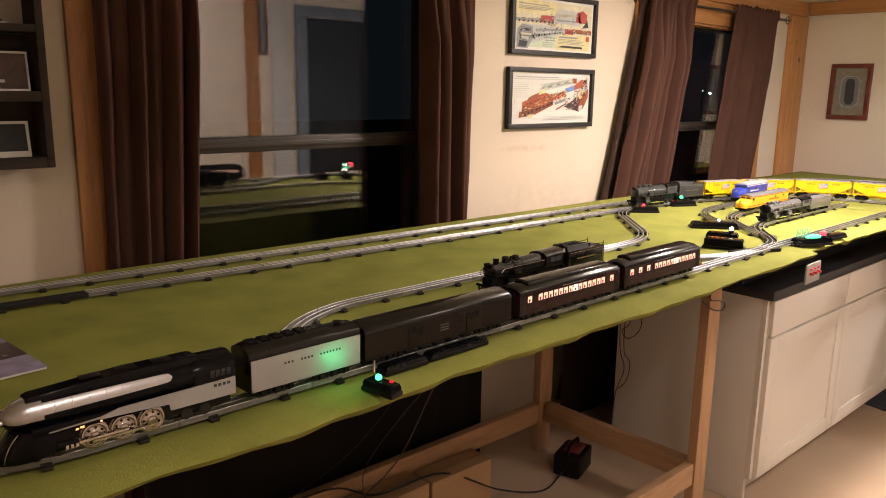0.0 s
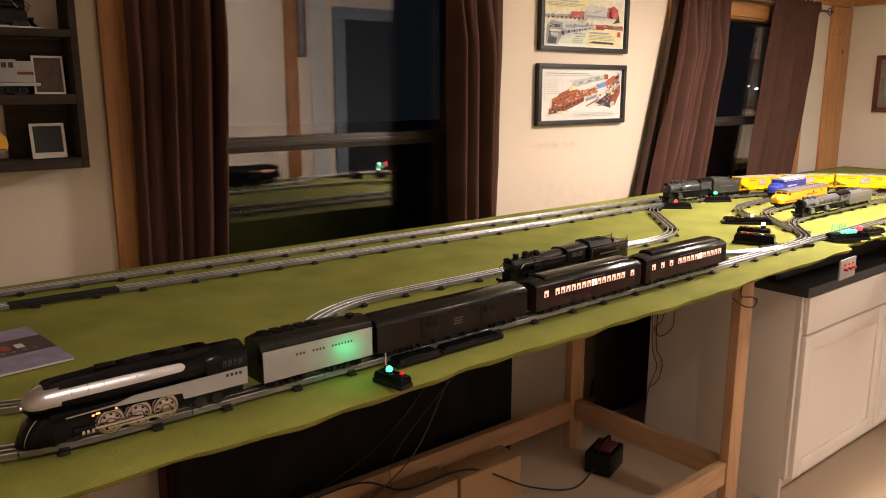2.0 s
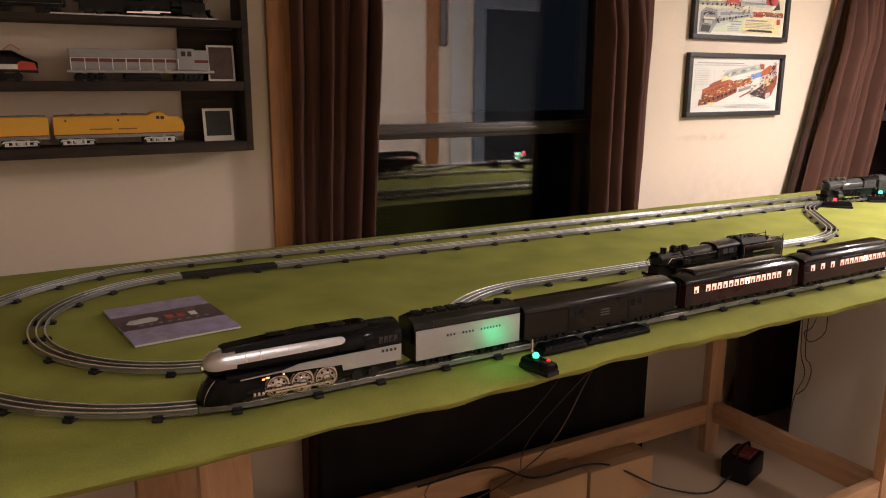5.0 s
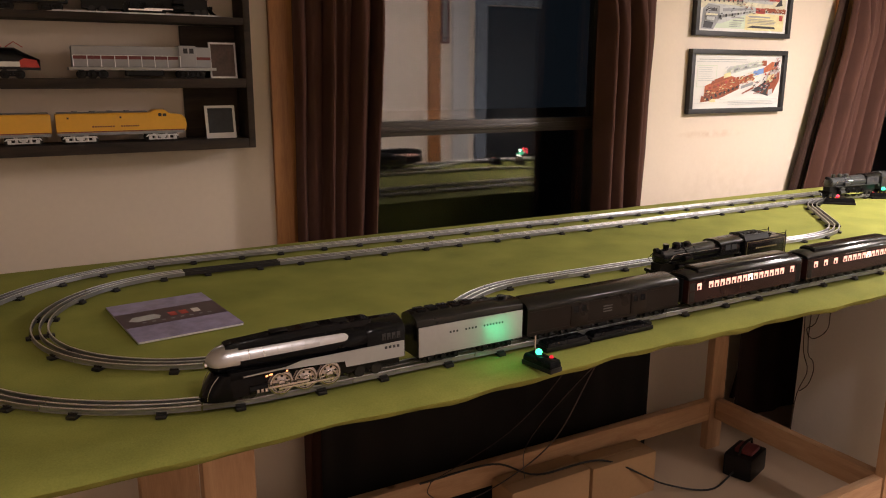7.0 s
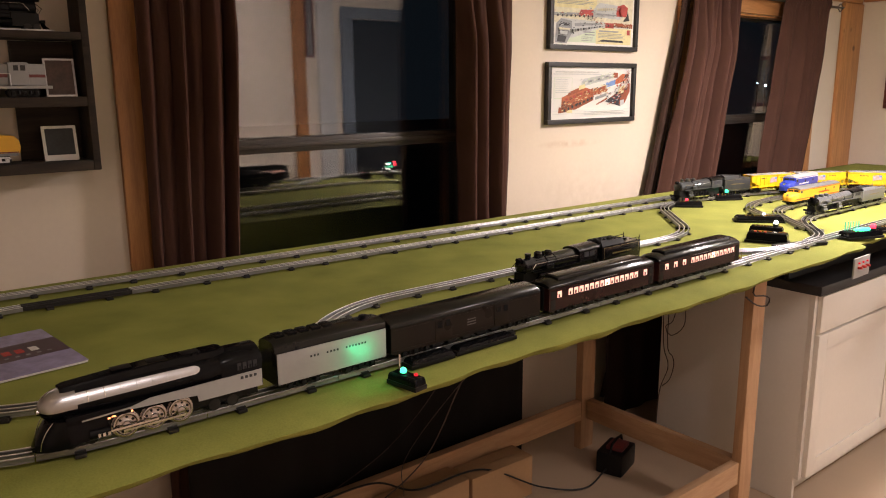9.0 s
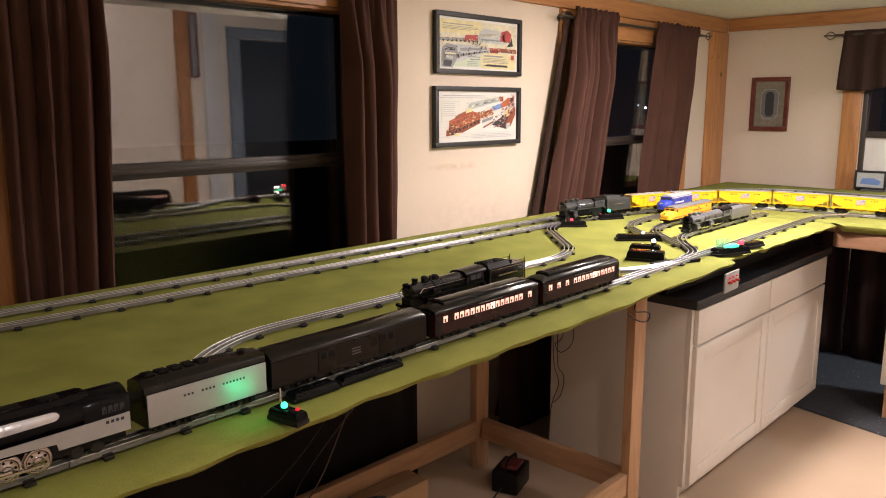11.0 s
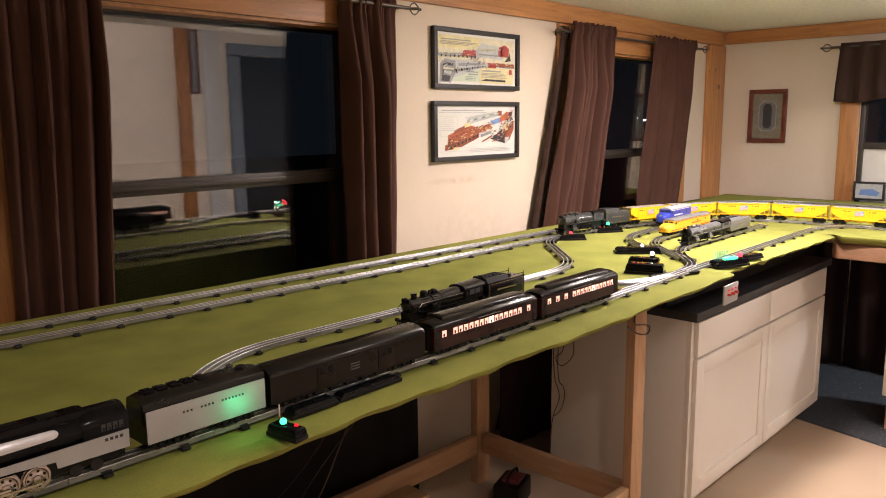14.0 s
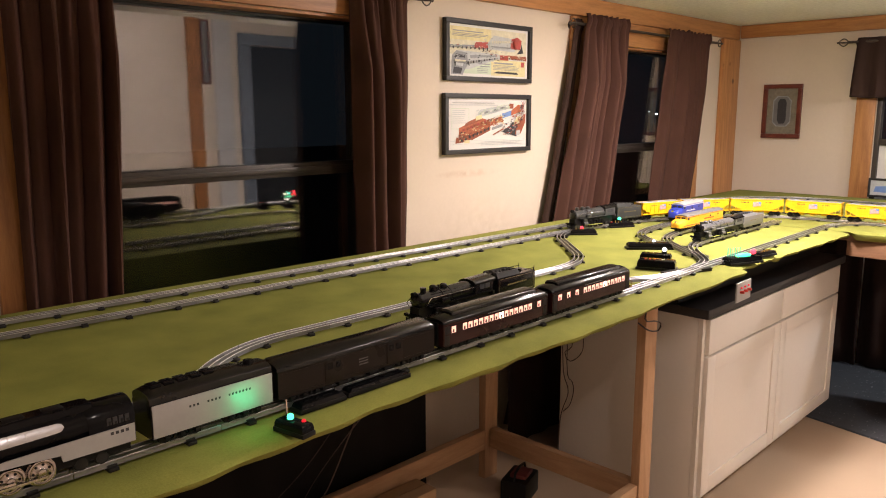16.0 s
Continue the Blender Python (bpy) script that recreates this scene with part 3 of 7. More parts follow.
# ---------- curtains ----------
def curtain(label, xt0, xt1, xb0, xb1, ztop, zbot, folds, y=1.095, depth=0.033, mat=M_CURTAIN, seed=1, flank=0.0, pucker=0.010, belly=0.0, flat=0.0):
    """Gathered on a rod: fine puckers at the heading run out into soft, uneven, rounded folds."""
    rnd = random.Random(seed)

    def edges():
        w = [rnd.uniform(0.55, 1.6) for _ in range(folds)]
        c = [0.0]
        for v in w:
            c.append(c[-1] + v / sum(w))
        return c

    top, bot = edges(), edges()
    bot = [(p * 0.15 + q * 0.85) for p, q in zip(top, bot)]
    amp = [rnd.uniform(0.3, 1.45) for _ in range(folds)]
    tilt = [rnd.uniform(-0.25, 0.25) for _ in range(folds)]
    npk = max(8, int(abs(xt1 - xt0) / 0.026))
    pk = [rnd.uniform(0.4, 1.3) for _ in range(npk + 2)]
    nu, nv = max(folds * 18, 96), 64
    bm = bmesh.new()
    grid = []
    for j in range(nv + 1):
        v = (j / nv) ** 1.35
        z = ztop + (zbot - ztop) * v
        drop = ztop - z
        row = []
        for i in range(nu + 1):
            u = i / nu
            wob = u + 0.012 * math.sin(4.1 * v + 7 * u + seed) + 0.008 * math.sin(11 * v + 3 * seed)
            wob = min(max(wob, 0.0), 0.99999)
            cut = [p + (q - p) * v for p, q in zip(top, bot)]
            a = max(k for k in range(folds) if cut[k] <= wob)
            f = (wob - cut[a]) / (cut[a + 1] - cut[a])
            f = min(max(f + tilt[a] * f * (1 - f), 0), 1)
            wave = (0.5 - 0.5 * math.cos(math.tau * f)) ** 0.62
            hang = min(1.0, 0.25 + drop * 2.2)
            if u < flat:
                hang *= 0.35
            d = depth * amp[a] * hang * wave
            g = u * npk
            b, e = int(g), g - int(g)
            near = math.exp(-drop * 6.5) + 0.10
            d += pucker * near * (pk[b] * (1 - e) + pk[b + 1] * e) * math.sin(math.tau * g + 0.8 * math.sin(5 * v + b))
            d += belly * math.sin(math.pi * u) * min(1.0, drop * 3)
            d += 0.004 * noise.noise((u * 7, v * 9, seed)) + 0.0016 * noise.noise((u * 30, v * 22, seed + 4))
            if flank:
                d -= flank * math.exp(-((u - 0.20 - 0.03 * math.sin(6 * v)) / 0.055) ** 2)
            x = (xt0 + (xt1 - xt0) * u) * (1 - v ** 1.1) + (xb0 + (xb1 - xb0) * u) * v ** 1.1
            if drop < 0.06:
                d += 0.010 * math.sin(math.pi * drop / 0.06)
            frill = 0.007 * math.sin(math.tau * g * 0.5 + pk[b]) + 0.006 * noise.noise((u * 14, 0, seed)) if j == 0 else 0
            row.append(bm.verts.new((x, min(y - d, WALL_Y - 0.012), z + frill)))
        grid.append(row)
    for j in range(nv):
        for i in range(nu):
            bm.faces.new((grid[j][i], grid[j][i + 1], grid[j + 1][i + 1], grid[j + 1][i]))
    ob = solo("curtain", bm, mat, label, "curtain", group="window curtains")
    s = ob.modifiers.new("cloth", "SOLIDIFY")
    s.thickness = 0.004
    return ob


curtain("long brown curtain hanging beside the wide window", -2.070, -1.765, -2.085, -1.865, 2.175, 0.06, 6, depth=0.055, seed=3, y=1.092, flat=0.35)
curtain("long brown curtain gathered at the window's edge", -0.835, -0.525, -0.820, -0.570, 2.175, 0.06, 4, depth=0.060, seed=5, y=1.115)
curtain("brown curtain swept aside, hanging at a slant", 0.735, 1.15, 0.20, 0.72, 2.175, 0.06, 9, depth=0.062, seed=8, y=1.085, flank=0.03, belly=0.03)
curtain("dark lining edge of the curtain swept aside", 0.700, 0.760, 0.150, 0.235, 2.150, 0.06, 4, depth=0.022, seed=21, y=1.130, mat=M_LINING, pucker=0.004)
curtain("brown curtain hanging at a slant by the corner", 1.63, 2.19, 1.25, 1.80, 2.165, 0.06, 7, depth=0.042, seed=11, y=1.09, pucker=0.006, belly=0.01)

# valance on the end wall, with its cut lower edge
bm = bmesh.new()
gr = []
for j in range(17):
    v = j / 16
    row = []
    for i in range(81):
        u = i / 80
        y = 0.335 - u * 1.35
        row.append(bm.verts.new((WALL_E - 0.085 - 0.014 * math.sin(u * 75 + 0.6 * math.sin(3 * v)) * (0.5 + v), y + 0.02 * v * (1 if u < 0.02 else 0), 2.135 - v * (0.37 + 0.012 * math.sin(u * 20)))))
    gr.append(row)
for j in range(16):
    for i in range(80):
        bm.faces.new((gr[j][i], gr[j][i + 1], gr[j + 1][i + 1], gr[j + 1][i]))
va = solo("valance", bm, M_CURTAIN_D, "short dark brown valance over the end window", "curtain")
va.modifiers.new("cloth", "SOLIDIFY").thickness = 0.004


def curtain_rod(a, b, wall_dir, label):
    r = thing("curtain_rod", label, "curtain rod", group="curtain rods")
    a, b = Vector(a), Vector(b)
    d = (b - a).normalized()
    bm = bmesh.new()
    rod(bm, a, b, 0.008, 12)
    part("pole", bm, M_IRON, r)
    for e, s in ((a, -1), (b, 1)):
        bm = bmesh.new()
        for k in range(4):
            ang = k * math.pi / 4
            side = Vector((d.y, d.x, 0)) * math.cos(ang * 2) + Vector((0, 0, 1)) * math.sin(ang * 2)
            pipe(bm, [e + d * s * 0.062 * t + side * 0.024 * math.sin(math.pi * t) for t in (0, 0.15, 0.3, 0.5, 0.7, 0.85, 1.0)], 0.0032)
        ball(bm, e + d * s * 0.066, 0.007)
        part("finial", bm, M_IRON, r, "open cage finial")
        bm = bmesh.new()
        c = e - d * s * 0.04
        rod(bm, c, c + Vector(wall_dir) * 0.072, 0.006, 8)
        rod(bm, c + Vector(wall_dir) * 0.066, c + Vector(wall_dir) * 0.074, 0.02, 12)
        part("bracket", bm, M_IRON, r)


curtain_rod((-2.2, 1.09, 2.135), (-0.47, 1.09, 2.135), (0, 1, 0), "dark iron curtain rod with cage finials")
curtain_rod((0.66, 1.09, 2.125), (2.30, 1.09, 2.125), (0, 1, 0), "dark iron curtain rod with cage finials")
curtain_rod((WALL_E - 0.085, 0.39, 2.11), (WALL_E - 0.085, -1.0, 2.11), (1, 0, 0), "dark iron curtain rod with cage finials")

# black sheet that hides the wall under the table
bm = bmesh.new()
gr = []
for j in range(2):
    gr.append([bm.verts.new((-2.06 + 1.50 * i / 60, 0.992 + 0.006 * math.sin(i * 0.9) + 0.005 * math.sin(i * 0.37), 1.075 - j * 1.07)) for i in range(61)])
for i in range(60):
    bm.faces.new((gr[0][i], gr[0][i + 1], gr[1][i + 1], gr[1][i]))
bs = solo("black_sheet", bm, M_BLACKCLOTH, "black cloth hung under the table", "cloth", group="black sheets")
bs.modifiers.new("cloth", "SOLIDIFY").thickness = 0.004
bm = bmesh.new()
gr = []
for j in range(2):
    gr.append([bm.verts.new((0.02 + 0.66 * i / 24, 0.994 + 0.008 * math.sin(i * 1.1), 1.075 - j * 1.06)) for i in range(25)])
for i in range(24):
    bm.faces.new((gr[0][i], gr[0][i + 1], gr[1][i + 1], gr[1][i]))
bs = solo("black_sheet", bm, M_CURTAIN_D, "dark brown cloth hung under the table", "cloth", group="black sheets")
bs.modifiers.new("cloth", "SOLIDIFY").thickness = 0.004


# dark brown cloths that close the space under the table's extension
for k in range(3):
    bm = bmesh.new()
    gr = []
    for j in range(9):
        gr.append([bm.verts.new((2.60 + 0.012 * k + 0.022 * math.sin(i * 0.8 + k + 0.3 * math.sin(j * 0.5)) + 0.012 * math.sin(i * 0.31 + j * 0.15), 0.92 - 0.76 * k - 0.77 * i / 37, 1.07 - j * 1.05 / 8)) for i in range(38)])
    for j in range(8):
        for i in range(37):
            bm.faces.new((gr[j][i], gr[j][i + 1], gr[j + 1][i + 1], gr[j + 1][i]))
    bs = solo("brown_drape", bm, M_CURTAIN_D, "dark brown cloth hung under the table extension", "cloth", group="brown drapes")
    bs.modifiers.new("cloth", "SOLIDIFY").thickness = 0.004

# ---------- the train table ----------
def front_edge(x):
    base = -0.226 - 0.026 * min(max((-1.9 - x) / 0.35, 0), 1) if x < -0.9 else (-0.226 + (x + 0.9) / 0.78 * 0.022 if x < -0.12 else -0.172 - (x + 0.12) * 0.022)
    return base + 0.0025 * math.sin(7 * x) + 0.0015 * math.sin(23 * x + 1) + (0.002 * math.sin(31 * x) * math.sin(5 * x) if x > -1.0 else 0)


TX0, TX1, TYB = -3.22, 1.04, 1.01
cloth = thing("green_cloth", "olive green felt cloth draped over the train table", "cloth")
bm = bmesh.new()
xs = [TX0 + i * 0.03 for i in range(int((TX1 - TX0) / 0.03) + 1)] + [TX1]
xs = sorted(set(round(x, 4) for x in xs) | {-0.121, -0.118})
cols = []
for x in xs:
    f = front_edge(x)
    hang = 0.027 + 0.003 * math.sin(3.1 * x) + 0.0018 * math.sin(11 * x) + 0.0015 * math.sin(41 * x)
    if x > -0.12:
        hang = 0.022 + 0.012 * max(0, math.sin(31 * x)) * (0.5 + 0.5 * math.sin(7 * x))
    wav = 0.003 * math.sin(17 * x) + 0.002 * math.sin(43 * x)
    col = [(x, f + 0.012 + wav, TZ - hang), (x, f + 0.003 + wav, TZ - hang * 0.6), (x, f + wav * 0.5, TZ - hang * 0.45), (x, f + 0.007, TZ - 0.0075), (x, f + 0.020, TZ - 0.0030), (x, f + 0.038, TZ - 0.0008)]
    for k in range(1, 31):
        y = f + 0.038 + (TYB - f - 0.038) * k / 30
        col.append((x, y, TZ + 0.0012 * noise.noise((x * 3, y * 3, 0)) + 0.0006 * noise.noise((x * 11, y * 11, 3))))
    col.append((x, TYB + 0.004, TZ - 0.012))
    col.append((x, TYB + 0.008, TZ - 0.23))
    cols.append([bm.verts.new(p) for p in col])
for a, b in zip(cols, cols[1:]):
    for i in range(len(a) - 1):
        bm.faces.new((a[i], b[i], b[i + 1], a[i + 1]))
main = part("cloth_top", bm, M_GREEN, cloth)
main.modifiers.new("cloth", "SOLIDIFY").thickness = 0.003
main.modifiers["cloth"].offset = -1
bm = bmesh.new()
rows = []
for j in range(49):
    y = TYB - j * (TYB + 0.47) / 48
    x0 = TX1 if y > -0.2 else TX1 + 0.012 * math.sin(12 * y) + 0.01
    row = [(x0 + 0.004, y, TZ - 0.035 if y < -0.2 else TZ), (x0, y, TZ - 0.008 if y < -0.2 else TZ)]
    for k in range(0, 21):
        x = x0 + 0.01 + (2.60 - x0) * k / 20
        row.append((x, y, TZ + 0.0012 * noise.noise((x * 3, y * 3, 0))))
    rows.append([bm.verts.new(p) for p in row])
for a, b in zip(rows, rows[1:]):
    for i in range(len(a) - 1):
        bm.faces.new((a[i], b[i], b[i + 1], a[i + 1]))
ext = part("cloth_extension", bm, M_GREEN, cloth)
ext.modifiers.new("cloth", "SOLIDIFY").thickness = 0.003
ext.modifiers["cloth"].offset = 1

table = thing("train_table", "long home-built lumber table for model trains", "table")
bm = bmesh.new()
loft(bm, [[(x, front_edge(x) + 0.05, z) for x in (-3.2, -2.0, -0.9, -0.15)] + [(-0.1, -0.13, z), (1.03, -0.16, z), (1.03, 0.98, z), (-3.2, 0.98, z)] for z in (1.088, 1.112)])
part("tabletop", bm, M_SHELF, table, "dark board under the cloth")
bm = bmesh.new()
blk(bm, 1.075, 2.60, -0.455, 0.98, 1.075, 1.112)
part("tabletop", bm, M_FASCIA, table, "dark board under the cloth")
bm = bmesh.new()
blk(bm, 1.070, 1.108, -0.46, -0.19, 1.004, 1.074, 0.003)
part("fascia", bm, M_FASCIA, table, "stained fascia board")
bm = bmesh.new()
blk(bm, 1.115, 2.57, -0.20, -0.165, 1.0, 1.074, 0.003)
part("fascia", bm, M_FASCIA, table, "stained fascia board")
for x0, x1, y0, y1, z1 in ((-0.298, -0.215, 0.08, 0.118, 1.074), (-0.290, -0.205, 0.872, 0.912, 1.074), (-2.62, -2.52, 0.08, 0.118, 1.074), (-2.652, -2.490, 0.86, 0.945, 1.074), (2.50, 2.58, -0.460, -0.425, 1.074), (2.50, 2.58, 0.6, 0.64, 1.074)):
    bm = bmesh.new()
    blk(bm, x0, x1, y0, y1, 0, z1, 0.003)
    part("leg", bm, M_LUMBER, table)
for x0, x1, y0, y1, z0, z1, mm in ((-2.52, -0.292, 0.872, 0.910, 0.145, 0.238, M_LUMBER_X), (-2.7, -0.302, 0.085, 0.119, 0.165, 0.255, M_LUMBER_X), (-0.272, -0.234, 0.12, 0.858, 0.155, 0.245, M_LUMBER_Y), (-2.59, -2.55, 0.125, 0.858, 0.155, 0.245, M_LUMBER_Y), (-2.5, -0.3, 0.08, 0.118, 0.985, 1.074, M_LUMBER_X)):
    bm = bmesh.new()
    blk(bm, x0, x1, y0, y1, z0, z1, 0.003)
    part("stretcher", bm, mm, table)

# ---------- base cabinet ----------
cab = thing("base_cabinet", "white two-door kitchen base cabinet under the table", "cabinet")
CX = 1.555
for name, b6 in (("side_panel", (0.0, 0.018, 0.02, 0.67, 0.0, 0.876)), ("side_panel", (CX - 0.018, CX, 0.02, 0.67, 0.10, 0.876)), ("back_panel", (0.018, CX - 0.018, 0.652, 0.67, 0.0, 0.876)), ("bottom_panel", (0.018, CX - 0.018, 0.091, 0.652, 0.10, 0.118)), ("toe_kick", (0.018, CX - 0.10, 0.075, 0.090, 0.0, 0.112))):
    bm = bmesh.new()
    blk(bm, *b6, 0.002)
    part(name, bm, M_CAB, cab)
bm = bmesh.new()
for a, b, c, d in ((0.0, 0.03, 0.114, 0.876), (CX - 0.03, CX, 0.114, 0.876), (0.03, CX - 0.03, 0.85, 0.876), (0.03, CX - 0.03, 0.114, 0.135), (0.03, CX - 0.03, 0.70, 0.725), (0.75, 0.79, 0.135, 0.70), (0.75, 0.79, 0.725, 0.85)):
    blk(bm, a, b, 0.0, 0.0195, c, d)
part("face_frame", bm, M_CAB, cab)
for a, b in ((0.022, 0.764), (0.770, CX - 0.008)):
    bm = bmesh.new()
    blk(bm, a, b, -0.020, -0.0005, 0.722, 0.868, 0.004)
    part("drawer_front", bm, M_CAB, cab)
    s = 0.068
    bm = bmesh.new()
    blk(bm, a + s - 0.006, b - s + 0.006, -0.013, -0.003, 0.120 + s - 0.006, 0.712 - s + 0.006)
    dr = part("door", bm, M_CAB, cab, "white recessed-panel door")
    for nm, p, q, r, t in (("stile", a, a + s, 0.120, 0.712), ("stile", b - s, b, 0.120, 0.712), ("rail", a + s + 0.0002, b - s - 0.0002, 0.120, 0.120 + s), ("rail", a + s + 0.0002, b - s - 0.0002, 0.712 - s, 0.712)):
        bm = bmesh.new()
        blk(bm, p, q, -0.020, -0.0005, r, t, 0.002)
        part(nm, bm, M_CAB, dr)
bm = bmesh.new()
blk(bm, -0.030, CX + 0.02, -0.035, 0.68, 0.878, 0.918, 0.008)
solo("countertop", bm, M_COUNTER, "black laminate countertop on the white cabinet", "countertop")
# added board that gives the shaded gap above the countertop its darkness
bm = bmesh.new()
blk(bm, -0.02, CX, 0.10, 0.115, 0.919, 1.072)
solo("dark_gap_board", bm, M_BLACKM, "added black board for the dark gap between countertop and train table", "board")

# white cabinet under the table's extension
wc = thing("low_cabinet", "white low cabinet under the table extension", "cabinet")
bm = bmesh.new()
blk(bm, 1.62, 2.05, -0.70, -0.315, 0.20, 0.95, 0.004)
part("body", bm, M_CAB, wc)
bm = bmesh.new()
blk(bm, 1.64, 2.03, -0.68, -0.335, 0.0, 0.199)
part("plinth", bm, M_LUMBER_X, wc, "raw wood plinth")
bm = bmesh.new()
loft(bm, [[(1.50, 0.06, z), (1.36, -0.62, z), (1.30, -1.5, z), (2.70, -1.5, z), (2.72, 0.5, z), (1.60, 0.5, z)] for z in (0.001, 0.012)])
solo("rubber_mat", bm, M_MAT, "black speckled rubber floor mat", "mat")

# control panel hung at the table's edge
cp = thing("control_panel", "small pale grey switch plate with red indicator lamps", "control panel", pose(-0.190, -0.226, 1.060, 0, 0, 2))
bm = bmesh.new()
blk(bm, -0.062, 0.062, -0.003, 0.003, -0.038, 0.030, 0.001)
part("plate", bm, M_GREY, cp)
for k in range(3):
    bm = bmesh.new()
    rod(bm, (-0.032 + k * 0.032, -0.0035, -0.004), (-0.032 + k * 0.032, -0.016, -0.002), 0.005, 10)
    part("button", bm, M_RED, cp, "red push button")
    bm = bmesh.new()
    ball(bm, (-0.032 + k * 0.032, -0.006, 0.012), 0.0035)
    part("indicator", bm, G_REDDIM, cp, "red glowing indicator")


# ---------- track ----------
class Line:
    """A plan line of points, with places by length."""

    def __init__(self, pts):
        self.p = np.array([(v[0], v[1]) for v in pts], float)
        keep = np.r_[True, np.hypot(*np.diff(self.p, axis=0).T) > 1e-5]
        self.p = self.p[keep]
        self.s = np.r_[0, np.cumsum(np.hypot(*np.diff(self.p, axis=0).T))]
        self.length = self.s[-1]

    def at(self, s):
        return np.array((np.interp(s, self.s, self.p[:, 0]), np.interp(s, self.s, self.p[:, 1])))

    def nearest(self, x, y):
        return self.s[np.argmin(np.hypot(self.p[:, 0] - x, self.p[:, 1] - y))]


def turtle(x, y, heading, moves):
    """moves: ('s', length) or ('a', radius, degrees), left turns positive."""
    pts, h = [(x, y)], radians(heading)
    for mv in moves:
        if mv[0] == "s":
            k = max(1, int(mv[1] / 0.02))
            for _ in range(k):
                x, y = x + math.cos(h) * mv[1] / k, y + math.sin(h) * mv[1] / k
                pts.append((x, y))
        else:
            tot = radians(mv[2])
            k = max(2, int(abs(tot) * mv[1] / 0.012))
            for _ in range(k):
                h += tot / k / 2
                d = mv[1] * abs(tot) / k
                x, y = x + math.cos(h) * d, y + math.sin(h) * d
                h += tot / k / 2
                pts.append((x, y))
    return pts


R42, R31 = 0.530, 0.394
F_PTS = turtle(1.05, -0.078, 180.85, [("s", 3.57), ("a", 0.511, -181.85)])
MAIN_FRONT = Line(turtle(1.37, -0.42, 90, [("s", 0.022), ("a", 0.32, 90.85)])[:-1] + F_PTS)
REAR_OUT = Line(turtle(F_PTS[-1][0], F_PTS[-1][1], -1.0, [("s", 4.28), ("a", R42, -89.0), ("s", 0.68)]))
INNER = Line(turtle(-0.62, 0.25, 180, [("s", 1.135), ("a", R31, 41.7), ("a", R31, -41.7), ("s", 0.235), ("a", 0.348, -180.6)]))
INNER_END = INNER.p[-1]
NEAR = Line(list(smooth_line([Vector((x, y, 0)) for x, y in ((INNER_END[0], INNER_END[1]), (-1.6, INNER_END[1] - 0.018), (-0.9, INNER_END[1] - 0.026), (-0.15, 0.722), (0.12, 0.722), (0.40, 0.705), (0.66, 0.660), (0.90, 0.578), (1.10, 0.455), (1.24, 0.290), (1.305, 0.10), (1.32, -0.12), (1.32, -0.42))], 0.015)))
BRANCH = Line(turtle(-0.62, 0.25, 0, [("a", R31, 46), ("s", 0.315), ("a", R31, -46)]))
SIDING = Line(turtle(-2.035, -0.123, 0, [("a", 0.305, 48), ("a", 0.305, -46.5), ("s", 0.66), ("a", 0.42, -41), ("a", 0.42, 39.5)]))
SPUR_A = Line(smooth_line([Vector(p) for p in ((-0.30, -0.093, 0), (-0.15, -0.06, 0), (0.0, 0.05, 0), (0.12, 0.12, 0), (0.28, 0.15, 0), (0.7, 0.153, 0), (1.10, 0.155, 0))], 0.015))
SPUR_B = Line(smooth_line([Vector(p) for p in ((-0.06, 0.02, 0), (0.06, 0.16, 0), (0.20, 0.28, 0), (0.38, 0.335, 0), (0.7, 0.345, 0), (1.10, 0.35, 0))], 0.015))
SPUR_C = Line(smooth_line([Vector(p) for p in ((0.07, 0.18, 0), (0.12, 0.31, 0), (0.24, 0.425, 0), (0.42, 0.485, 0), (0.8, 0.505, 0), (1.22, 0.52, 0))], 0.015))


def rail_profile(o, lift):
    z1, z0 = RAIL + lift, TZ + 0.0068
    side = [(0.0021, z0), (0.0021, z0 + 0.0006), (0.0006, z0 + 0.0012), (0.0006, z1 - 0.0040), (0.0014, z1 - 0.0033), (0.0018, z1 - 0.0020), (0.0014, z1 - 0.0007), (0.0005, z1)]
    return [(o - a, z) for a, z in side] + [(o + a, z) for a, z in side[::-1]]


